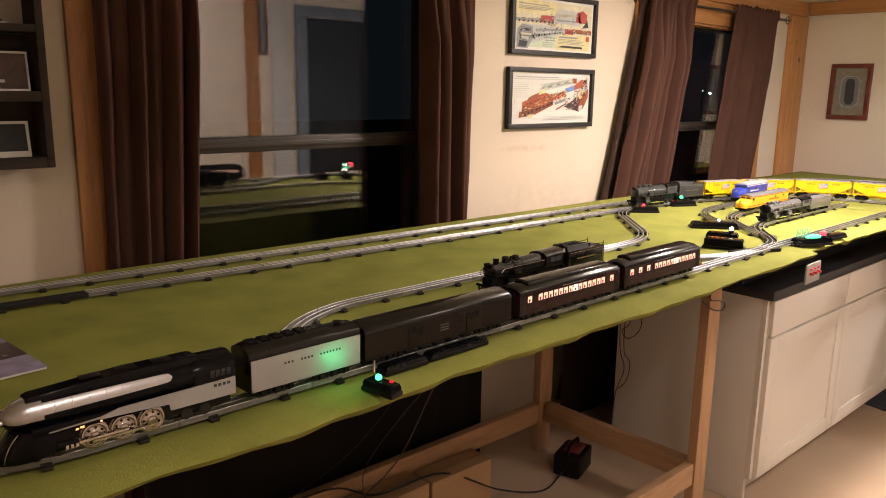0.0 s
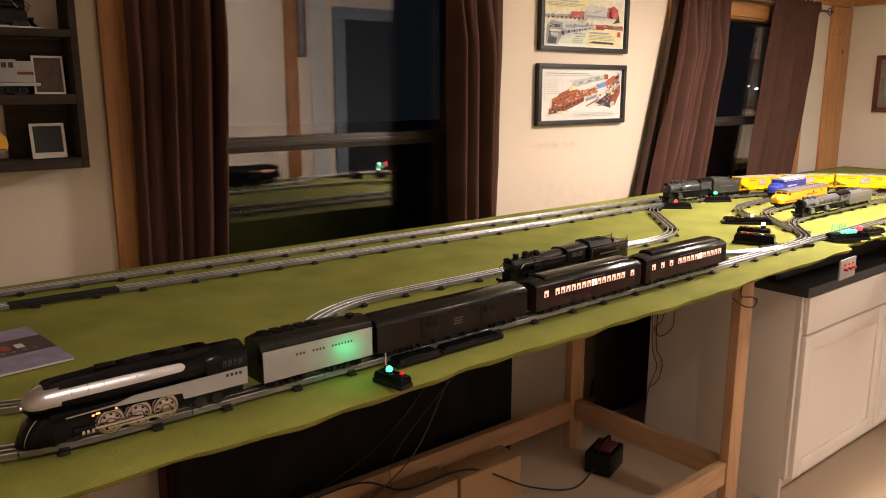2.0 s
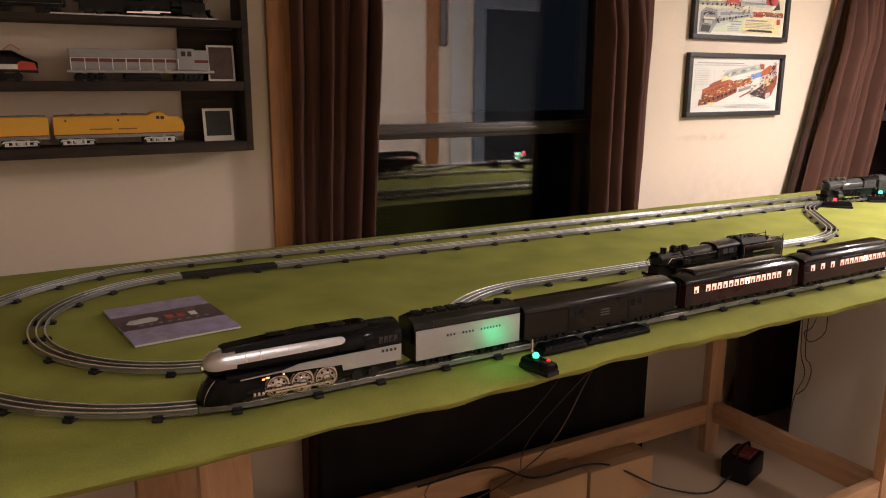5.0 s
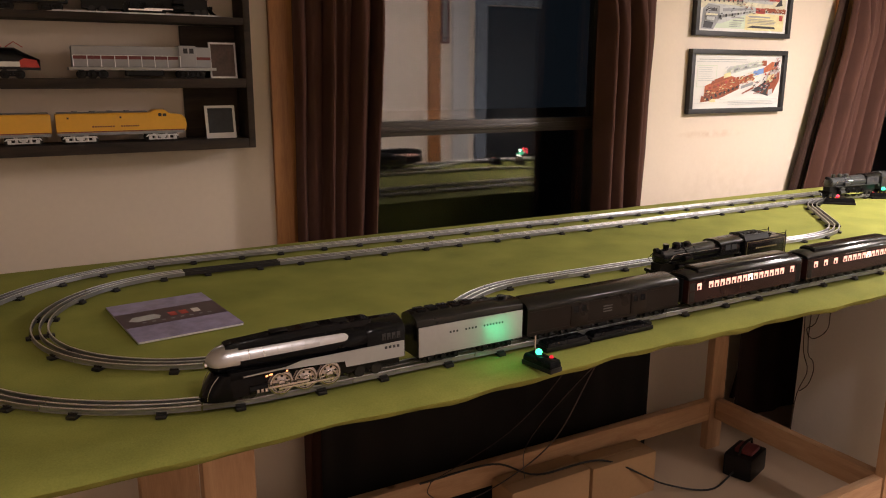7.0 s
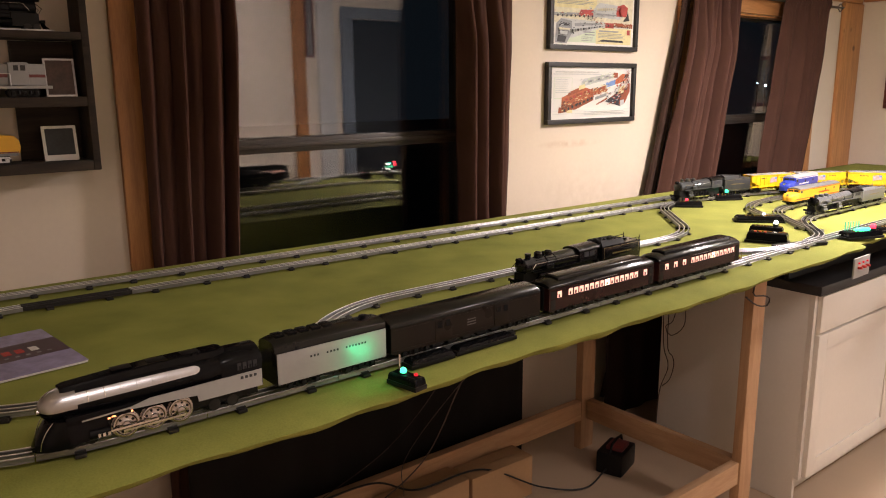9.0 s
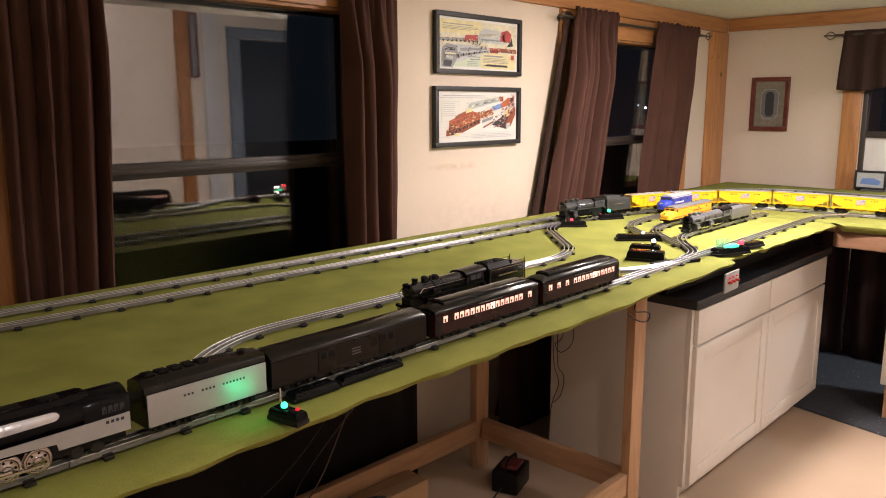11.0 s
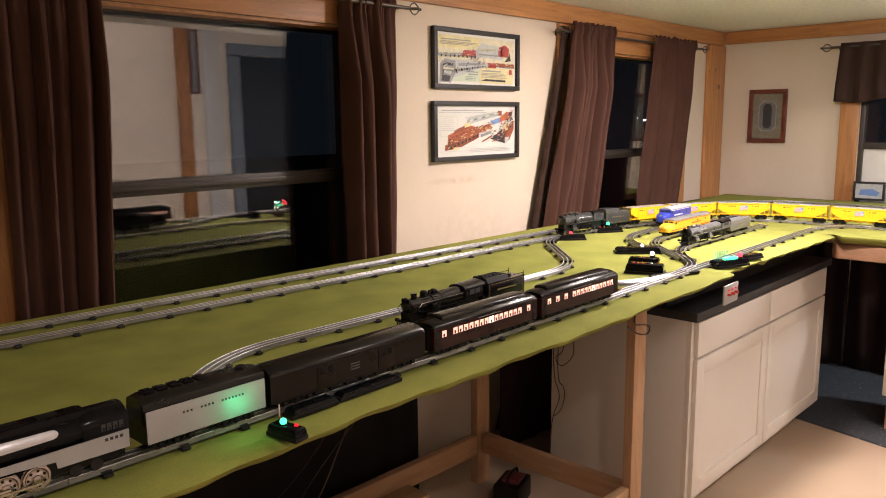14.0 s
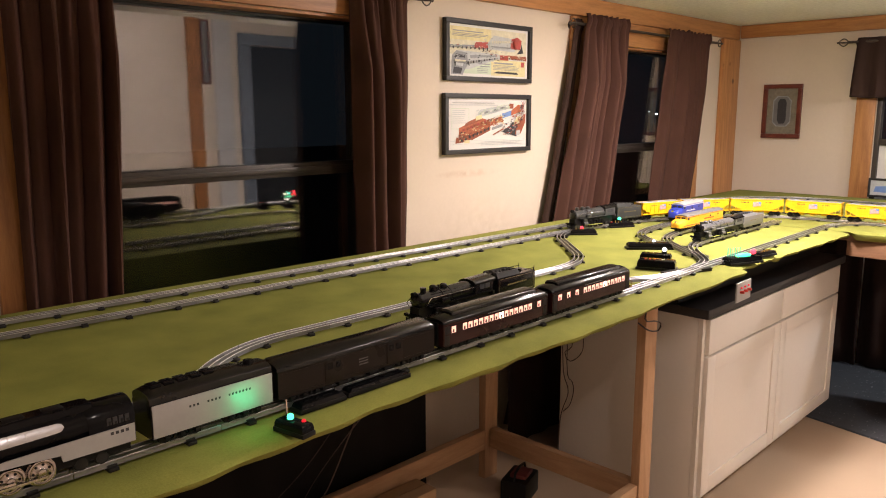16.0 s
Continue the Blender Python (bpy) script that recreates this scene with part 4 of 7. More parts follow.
def lay(line, lift=0.0, group="train track", dark=()):
    k = max(1, round(line.length / 0.254))
    step = line.length / k
    for i in range(k):
        a, b = i * step + 0.0008, (i + 1) * step - 0.0008
        mid = line.at((a + b) / 2)
        sec = thing("track_section", "three-rail tinplate toy train track section", "train track", pose(mid[0], mid[1], 0), group=group)
        n = 10
        pts = [line.at(a + (b - a) * t / n) - mid for t in range(n + 1)]
        turn = abs(math.atan2(*(pts[1] - pts[0])[::-1]) - math.atan2(*(pts[-1] - pts[-2])[::-1]))
        if turn < 0.01:
            pts = [pts[0], pts[-1]]
        for o in (-0.0159, 0.0, 0.0159):
            bm = bmesh.new()
            sweep(bm, pts, rail_profile(o, lift))
            rail = part("rail", bm, M_TIE if i in dark else M_RAIL, sec)
            if i not in dark:
                rail.data.materials.append(M_RAILTOP)
                for f in rail.data.polygons:
                    f.material_index = int(f.normal.z > 0.3 and f.center.z > RAIL - 0.003)
        for s in (0.058, step - 0.058):
            q = line.at(a + s) - mid
            d = line.at(a + s + 0.004) - line.at(a + s - 0.004)
            bm = bmesh.new()
            blk(bm, -0.0080, 0.0080, -0.0265, 0.0265, TZ + 0.001, TZ + 0.007, 0.0012)
            blk(bm, -0.0078, 0.0078, -0.0195, -0.0125, TZ + 0.0065, TZ + 0.010)
            blk(bm, -0.0078, 0.0078, 0.0125, 0.0195, TZ + 0.0065, TZ + 0.010)
            t = part("tie", bm, M_TIE, sec)
            t.matrix_local = pose(q[0], q[1], 0, 0, 0, math.degrees(math.atan2(d[1], d[0])))


lay(MAIN_FRONT)
lay(REAR_OUT)
lay(INNER, 0.0002)
lay(NEAR, 0.0004, dark=(0,))
lay(BRANCH, 0.0006)
lay(SIDING, 0.0008)
lay(SPUR_A, 0.0010)
lay(SPUR_B, 0.0012)
lay(SPUR_C, 0.0014)


def on_line(line, s, wheelbase, flip=False, lift=0.0):
    p, q = line.at(s - wheelbase / 2), line.at(s + wheelbase / 2)
    yaw = math.degrees(math.atan2(q[1] - p[1], q[0] - p[0]))
    m = (p + q) / 2
    return pose(m[0], m[1], RAIL + lift, 0, 0, yaw + (180 if flip else 0))


# ---------- rolling stock; x runs forward, z = 0 on the rails ----------
def arch(x, w, zb, zs, zt, n=10, y=0.0, pw=1.0):
    """A ring with straight sides up to zs and a rounded top to zt."""
    pts = [(x, y + w, zb), (x, y + w, zs)]
    for k in range(1, n):
        a = math.pi * k / n
        c, s = math.cos(a), math.sin(a)
        pts.append((x, y + w * math.copysign(abs(c) ** pw, c), zs + (zt - zs) * s ** pw))
    return pts + [(x, y - w, zs), (x, y - w, zb)]


def tube(x, r, zc, n=18, sy=1.0, y=0.0):
    return [(x, y + r * sy * math.cos(k * math.tau / n), zc + r * math.sin(k * math.tau / n)) for k in range(n)]


def wheel(parent, x, y, r, mat, spokes=0, thick=0.006, hub=M_BLACKM):
    bm = bmesh.new()
    s = 1 if y > 0 else -1
    rod(bm, (0, -thick / 2, 0), (0, thick / 2, 0), r, 24)
    rod(bm, (0, -s * thick / 2 - s * 0.002, 0), (0, -s * thick / 2, 0), r + 0.0018, 24)
    w = part("wheel", bm, mat, parent)
    w.matrix_local = pose(x, y, r)
    if spokes:
        bm = bmesh.new()
        for k in range(spokes):
            a = k * math.tau / spokes
            rod(bm, (0.003 * math.cos(a), s * thick * 0.62, 0.003 * math.sin(a)), (r * 0.82 * math.cos(a), s * thick * 0.62, r * 0.82 * math.sin(a)), 0.0011, 5)
        rod(bm, (0, s * thick * 0.4, 0), (0, s * thick * 0.95, 0), r * 0.22, 12)
        sp = part("spokes", bm, hub, w)
    return w


def truck(parent, x, mat=M_BLACKM, wheels=2, spacing=0.036, r=0.0105, w=0.021):
    bm = bmesh.new()
    half = spacing * (wheels - 1) / 2
    for s in (-1, 1):
        y0, y1 = min(s * w, s * (w + 0.004)), max(s * w, s * (w + 0.004))
        prism(bm, [(x - half - 0.012, 0.0135), (x - half - 0.006, 0.0200), (x + half + 0.006, 0.0200), (x + half + 0.012, 0.0135), (x + half + 0.008, 0.0135), (x + half + 0.004, 0.0160), (x - half - 0.004, 0.0160), (x - half - 0.008, 0.0135)], y0, y1)
        prism(bm, [(x - half - 0.004, 0.0085), (x + half + 0.004, 0.0085), (x + half, 0.0050), (x - half, 0.0050)], y0, y1)
        for k in range(wheels):
            xx = x - half + k * spacing
            blk(bm, xx - 0.0048, xx + 0.0048, min(s * (w + 0.0005), s * (w + 0.0075)), max(s * (w + 0.0005), s * (w + 0.0075)), 0.0055, 0.0150, 0.0012)
        for k in range(wheels - 1):
            xx = x - half + (k + 0.5) * spacing
            rod(bm, (xx, s * (w + 0.003), 0.0080), (xx, s * (w + 0.003), 0.0165), 0.0034, 8)
    blk(bm, x - 0.010, x + 0.010, -w, w, 0.010, 0.020)
    t = part("truck", bm, mat, parent)
    for k in range(wheels):
        for y in (-0.0165, 0.0165):
            wheel(t, x - half + k * spacing, y, r, M_TIE, thick=0.005)
    return t


def bars(parent, x0, x1, z0, z1, y, count, mat, gap=0.35, label="row of plain lettering bars"):
    bm = bmesh.new()
    step = (x1 - x0) / count
    for k in range(count):
        blk(bm, x0 + k * step, x0 + (k + 1 - gap) * step, y - 0.0003, y + 0.0003, z0, z1)
    return part("lettering", bm, mat, parent, label)


def hull(bm, x0, x1, r, zc, a0, a1, thick, n=8, k=70, round_rear=0.0):
    """A curved strip that hugs a round boiler, from angle a0 to a1 above the level; its rear end may be rounded."""
    rings = []
    for i in range(k + 1):
        x = x0 + (x1 - x0) * i / k
        mid, half = (a0(x) + a1(x)) / 2, (a1(x) - a0(x)) / 2
        if round_rear and x < min(x0, x1) + round_rear:
            f = (min(x0, x1) + round_rear - x) / round_rear
            half *= math.sqrt(max(0.02, 1 - f * f))
        out = [radians(mid - half + 2 * half * j / n) for j in range(n + 1)]
        rings.append([(x, (r(x) + thick) * math.cos(q), zc + (r(x) + thick) * math.sin(q)) for q in out] + [(x, (r(x) - 0.001) * math.cos(q), zc + (r(x) - 0.001) * math.sin(q)) for q in out[::-1]])
    return loft(bm, rings)


def disc_wheel(parent, x, y, r):
    """A dished nickel driving wheel with lightening holes."""
    s = 1 if y > 0 else -1
    bm = bmesh.new()
    prof = ((-0.005, r + 0.0018), (-0.003, r + 0.0018), (-0.003, r), (0.003, r), (0.0034, r * 0.94), (0.0032, r * 0.86), (0.0014, r * 0.78), (0.0010, r * 0.5), (0.0022, r * 0.34), (0.0040, r * 0.28), (0.0044, r * 0.10))
    loft(bm, [[(q * math.cos(k * math.tau / 28), s * d, q * math.sin(k * math.tau / 28)) for k in range(28)] for d, q in prof])
    w = part("driving_wheel", bm, M_WHEEL, parent, "shiny nickel disc wheel")
    w.matrix_local = pose(x, y, r)
    bm = bmesh.new()
    for k in range(7):
        q = k * math.tau / 7 + 0.3 * x * 100
        c = (r * 0.62 * math.cos(q), s * 0.0008, r * 0.62 * math.sin(q))
        rod(bm, c, (c[0], s * 0.00175, c[2]), r * 0.105, 10)
    part("wheel_hole", bm, M_BLACKM, w)
    return w


def streamliner(at):
    L = 0.345
    t = thing("streamlined_locomotive", "black streamlined toy steam locomotive with silver bullet nose", "toy locomotive", at)
    h = L / 2
    ZC = 0.0700

    def R(x):
        return 0.0288 - 0.0050 * min(max(x / (h - 0.03), 0.0), 1.0)

    bm = bmesh.new()
    loft(bm, [tube(x, R(x), ZC, 32) for x in (-h + 0.05, 0.0, 0.05, h - 0.032)])
    part("boiler", bm, M_BLACK, t)
    bm = bmesh.new()
    loft(bm, [arch(-h, 0.0325, 0.030, 0.075, 0.1005), arch(-h + 0.002, 0.0328, 0.030, 0.075, 0.1015), arch(-h + 0.058, 0.0328, 0.030, 0.075, 0.1015), arch(-h + 0.072, 0.0300, 0.040, 0.072, 0.0985)])
    part("cab", bm, M_BLACK, t)
    bm = bmesh.new()
    loft(bm, [[(x, y * w, z) for y, z in ((-1, 0.086), (-0.93, zt - 0.002), (-0.80, zt), (0.80, zt), (0.93, zt - 0.002), (1, 0.086))] for x, w, zt in ((-h + 0.058, 0.0165, 0.1035), (-h + 0.066, 0.0165, 0.1055), (0.0, 0.0165, 0.1060), (h - 0.038, 0.0150, 0.0985), (h - 0.030, 0.0140, 0.0960))])
    part("roof_fairing", bm, M_BLACK, t)
    for k in range(3):
        bm = bmesh.new()
        blk(bm, -0.075 + k * 0.055, -0.045 + k * 0.055, -0.009, 0.009, 0.1050, 0.1066, 0.0006)
        part("roof_hatch", bm, M_BLACKM, t)
    def bullet(grow, a0, a1, n):
        e = h - 0.032
        rows = [(h - 0.050, R(h - 0.050) + grow, ZC), (e, R(e) + grow, ZC)] + [(e + 0.032 * math.sin(q), (R(e) + grow) * math.cos(q) ** 0.9, ZC - 0.003 * math.sin(q)) for q in (0.25, 0.5, 0.75, 1.0, 1.2, 1.36, 1.48)]
        return [[(x, q * math.cos(radians(a0 + (a1 - a0) * k / n)), z + q * math.sin(radians(a0 + (a1 - a0) * k / n))) for k in range(n + 1)] for x, q, z in rows]

    bm = bmesh.new()
    loft(bm, bullet(0.0, 0, 348, 30))
    part("nose_lower", bm, M_BLACK, t)
    bm = bmesh.new()
    loft(bm, bullet(0.0010, -12, 192, 26))
    part("nose", bm, M_SILVER, t, "silver bullet nose")
    bm = bmesh.new()
    prism(bm, [(h - 0.034, 0.091), (h - 0.030, 0.0965), (h - 0.018, 0.0930), (h - 0.007, 0.0840), (h - 0.010, 0.0810), (h - 0.020, 0.0890)], -0.0012, 0.0012)
    part("crest", bm, M_CHROME, t, "nickel crest fin on the nose")
    bm = bmesh.new()
    rod(bm, (h - 0.003, 0, 0.0645), (h + 0.0025, 0, 0.0645), 0.0058, 16)
    part("headlight", bm, M_CHROME, t, "small nickel headlight")
    bm = bmesh.new()
    blk(bm, -h + 0.06, h - 0.030, -0.0318, 0.0318, 0.0400, 0.0555, 0.002)
    part("running_board", bm, M_BLACK, t)
    for s in (-1, 1):
        bm = bmesh.new()
        hull(bm, -0.066, h - 0.048, R, ZC, lambda x: 3 + (0.125 - x) * 48, lambda x: 44 - (0.125 - x) * 25, 0.0012, round_rear=0.010)
        if s < 0:
            for v in bm.verts:
                v.co.y = -v.co.y
        band = part("side_band", bm, M_SILVER, t, "polished silver side band")
        for k in range(6):
            x = h - 0.066 - k * 0.024
            bm = bmesh.new()
            hull(bm, x, x + 0.0011, R, ZC, lambda x: 4 + (0.125 - x) * 48, lambda x: 43 - (0.125 - x) * 25, 0.0018, k=1)
            if s < 0:
                for v in bm.verts:
                    v.co.y = -v.co.y
            part("panel_line", bm, M_INKLIGHT if k > 1 else M_CHROME, band)
        bm = bmesh.new()
        prism(bm, [(0.050, 0.0500), (0.020, 0.0570), (-h + 0.002, 0.0600), (-h + 0.002, 0.030), (-0.058, 0.030), (-0.056, 0.0410), (-0.01, 0.0440), (0.050, 0.0465)], s * 0.0328, s * 0.0348)
        part("skirt", bm, M_GREY, t, "light grey running skirt")
        bm = bmesh.new()
        prism(bm, [(h - 0.052, 0.0470), (h - 0.052, 0.0452), (0.046, 0.0478), (0.046, 0.0502)], s * 0.0322, s * 0.0342)
        part("trim_strip", bm, M_SILVER, t, "thin silver strip")
        for k in range(4):
            bm = bmesh.new()
            x = -h + 0.0095 + k * 0.0095
            blk(bm, x, x + 0.0068, s * 0.0326, s * 0.0338, 0.0665, 0.0785)
            pane = part("cab_window", bm, G_CAB if s < 0 else M_INKBLACK, t, "dim lit cab window")
            bm = bmesh.new()
            blk(bm, x + 0.001, x + 0.0045, s * 0.0338, s * 0.0342, 0.0665, 0.0715 + 0.002 * (k % 2))
            part("cab_fitting", bm, M_BLACKM, pane)
        bm = bmesh.new()
        for k in range(4):
            blk(bm, -h + 0.012 + k * 0.008, -h + 0.017 + k * 0.008, s * 0.0348, s * 0.0352, 0.050, 0.055)
        part("number", bm, M_INKBLACK, t, "plain number bars")
        bm = bmesh.new()
        prism(bm, [(h - 0.030, 0.0505), (h - 0.034, 0.009), (h - 0.066, 0.013), (h - 0.088, 0.030), (h - 0.092, 0.046)], s * 0.0280, s * 0.0318)
        part("front_skirt", bm, M_BLACK, t)
        for x in (0.056, 0.013, -0.030):
            disc_wheel(t, x, s * 0.024, 0.0200)
        bm = bmesh.new()
        blk(bm, -0.036, 0.062, s * 0.0290, s * 0.0305, 0.0105, 0.0140)
        blk(bm, 0.008, 0.100, s * 0.0305, s * 0.0320, 0.0165, 0.0195)
        part("side_rod", bm, M_CHROME, t, "nickel side rods")
        bm = bmesh.new()
        rod(bm, (0.082, s * 0.027, 0.020), (0.112, s * 0.027, 0.020), 0.0095, 14)
        cy = part("cylinder", bm, M_BLACK, t)
        bm = bmesh.new()
        for k in range(3):
            blk(bm, 0.083 + k * 0.007, 0.087 + k * 0.007, s * 0.0360, s * 0.0372, 0.015, 0.021)
        part("cylinder_bolt", bm, M_CHROME, cy, "nickel crosshead guides")
        for x, z, w in ((0.072, 0.0400, 0.006), (0.080, 0.0385, 0.004), (0.046, 0.0415, 0.003)):
            bm = bmesh.new()
            blk(bm, x, x + w, s * 0.0300, s * 0.0320, z, z + 0.0028)
            part("firebox_gleam", bm, G_FIRE, t, "glow from the lamp inside")
        for x in (0.136, 0.106, -0.090, -0.122):
            wheel(t, x, s * 0.0165, 0.010, M_TIE, thick=0.005)
    bm = bmesh.new()
    rings = []
    for z, nose_x, w in ((0.0065, h + 0.014, 0.0290), (0.012, h + 0.0135, 0.0296), (0.024, h + 0.008, 0.0305), (0.036, h + 0.001, 0.0312), (0.046, h - 0.007, 0.0312), (0.0505, h - 0.013, 0.0300)):
        base = h - 0.036
        rings.append([(base, -w, z)] + [(base + (nose_x - base) * math.cos(radians(q)) ** 0.8, w * math.copysign(abs(math.sin(radians(q))) ** 0.9, q), z) for q in range(-80, 81, 10)] + [(base, w, z)])
    loft(bm, rings)
    part("pilot", bm, M_BLACK, t, "black streamlined pilot")
    for s in (-1, 1):
        bm = bmesh.new()
        pipe(bm, smooth_line([(h - 0.014, s * 0.026, 0.0515), (h - 0.004, s * 0.0235, 0.038), (h + 0.003, s * 0.0215, 0.022), (h + 0.005, s * 0.020, 0.010)], 0.006), 0.0007)
        part("grab_rail", bm, M_CHROME, t, "thin nickel grab rail")
    bm = bmesh.new()
    blk(bm, -h + 0.004, h - 0.04, -0.0185, 0.0185, 0.012, 0.040)
    part("chassis", bm, M_BLACKM, t)
    return t


def passenger_tender(at):
    L = 0.228
    h = L / 2
    t = thing("streamlined_tender", "light grey toy tender with a black top", "toy tender", at)
    bm = bmesh.new()
    loft(bm, [arch(x, 0.032, 0.018, 0.078, 0.080) for x in (-h, h)])
    part("body", bm, M_BLACK, t)
    for s in (-1, 1):
        bm = bmesh.new()
        blk(bm, -h + 0.002, h - 0.002, s * 0.0322, s * 0.0345, 0.020, 0.079, 0.0008)
        part("side_panel", bm, M_GREY, t, "light grey side panel")
        for w0, w1, k in ((0.053, 0.032, 3), (0.020, -0.008, 4), (-0.020, -0.067, 7)):
            bars(t, w1, w0, 0.0590, 0.0630, s * 0.0350, k, M_INKBLACK, gap=0.52)
    bm = bmesh.new()
    loft(bm, [arch(x, w, 0.079, 0.088, zt) for x, w, zt in ((-h, 0.030, 0.098), (-h + 0.05, 0.031, 0.100), (-h + 0.06, 0.031, 0.104), (h - 0.012, 0.031, 0.104), (h, 0.030, 0.099))])
    part("top", bm, M_ROOFBLK, t, "rounded black top")
    for k in range(5):
        bm = bmesh.new()
        blk(bm, -0.012 + k * 0.024, 0.006 + k * 0.024, -0.011, 0.011, 0.1025, 0.1065, 0.001)
        part("coal_hatch", bm, M_BLACK, t)
    bm = bmesh.new()
    rod(bm, (-0.085, 0, 0.096), (-0.085, 0, 0.104), 0.009, 14)
    part("water_hatch", bm, M_BLACK, t)
    for x in (-h + 0.055, h - 0.055):
        truck(t, x, wheels=3, spacing=0.027)
    return t


def car_shell(t, L, mat, roof_mat, h_side=0.072, h_top=0.094, clerestory=True):
    h = L / 2
    bm = bmesh.new()
    loft(bm, [arch(x, 0.0315, 0.018, h_side, h_side + 0.002) for x in (-h, h)])
    part("body", bm, mat, t)
    bm = bmesh.new()
    loft(bm, [arch(-h, 0.031, h_side + 0.001, h_side + 0.002, h_top - 0.010), arch(-h + 0.010, 0.0325, h_side + 0.001, h_side + 0.003, h_top - 0.004), arch(h - 0.010, 0.0325, h_side + 0.001, h_side + 0.003, h_top - 0.004), arch(h, 0.031, h_side + 0.001, h_side + 0.002, h_top - 0.010)])
    part("roof", bm, roof_mat, t)
    if clerestory:
        bm = bmesh.new()
        loft(bm, [arch(-h + 0.038, 0.021, h_top - 0.012, h_top - 0.003, h_top), arch(-h + 0.042, 0.021, h_top - 0.012, h_top - 0.001, h_top + 0.004), arch(h - 0.042, 0.021, h_top - 0.012, h_top - 0.001, h_top + 0.004), arch(h - 0.038, 0.021, h_top - 0.012, h_top - 0.003, h_top)])
        part("clerestory", bm, roof_mat, t)
    bm = bmesh.new()
    blk(bm, -h + 0.01, h - 0.01, -0.026, 0.026, 0.013, 0.019)
    for k in range(5):
        blk(bm, -0.09 + k * 0.04, -0.066 + k * 0.04, -0.027, -0.014, 0.006, 0.014, 0.001)
        blk(bm, -0.084 + k * 0.04, -0.060 + k * 0.04, 0.014, 0.027, 0.006, 0.014, 0.001)
    part("underframe", bm, M_BLACKM, t)
    for s in (-1, 1):
        bm = bmesh.new()
        blk(bm, s * h, s * (h + 0.005), -0.016, 0.016, 0.016, 0.076, 0.001)
        part("diaphragm", bm, M_BLACKM, t)
        truck(t, s * (h - 0.062), wheels=3, spacing=0.028)
        bm = bmesh.new()
        blk(bm, s * (h + 0.004), s * (h + 0.018), -0.004, 0.004, 0.008, 0.014)
        part("coupler", bm, M_TIE, t)


def baggage_car(at):
    L = 0.407
    t = thing("baggage_car", "dark brown toy baggage car with sliding doors", "toy railway car", at)
    car_shell(t, L, M_UMBER, M_ROOFBLK, clerestory=False, h_top=0.098)
    for s in (-1, 1):
        for x in (0.075, -0.085):
            bm = bmesh.new()
            blk(bm, x - 0.022, x + 0.022, s * 0.0316, s * 0.0330, 0.021, 0.070, 0.0008)
            d = part("sliding_door", bm, M_UMBER, t)
            bm = bmesh.new()
            for k in (-1, 1):
                blk(bm, x + k * 0.010 - 0.006, x + k * 0.010 + 0.006, s * 0.0331, s * 0.0335, 0.050, 0.064)
            part("window", bm, M_BLACK, d, "dark door window")
            bm = bmesh.new()
            blk(bm, x - 0.030, x + 0.030, s * 0.0316, s * 0.0338, 0.0705, 0.0735)
            part("door_track", bm, M_BLACKM, d)
        for k in range(3):
            bm = bmesh.new()
            blk(bm, -0.012, 0.012, s * 0.0317, s * 0.0320, 0.0385 + k * 0.006, 0.041 + k * 0.006)
            part("lettering", bm, M_TWOTONE, t, "plain bar in place of lettering")
        bm = bmesh.new()
        blk(bm, -L / 2 + 0.004, L / 2 - 0.004, s * 0.0315, s * 0.0321, 0.0225, 0.0240)
        blk(bm, -L / 2 + 0.004, L / 2 - 0.004, s * 0.0315, s * 0.0321, 0.0665, 0.0680)
        part("belt_rail", bm, M_UMBER, t)
    return t


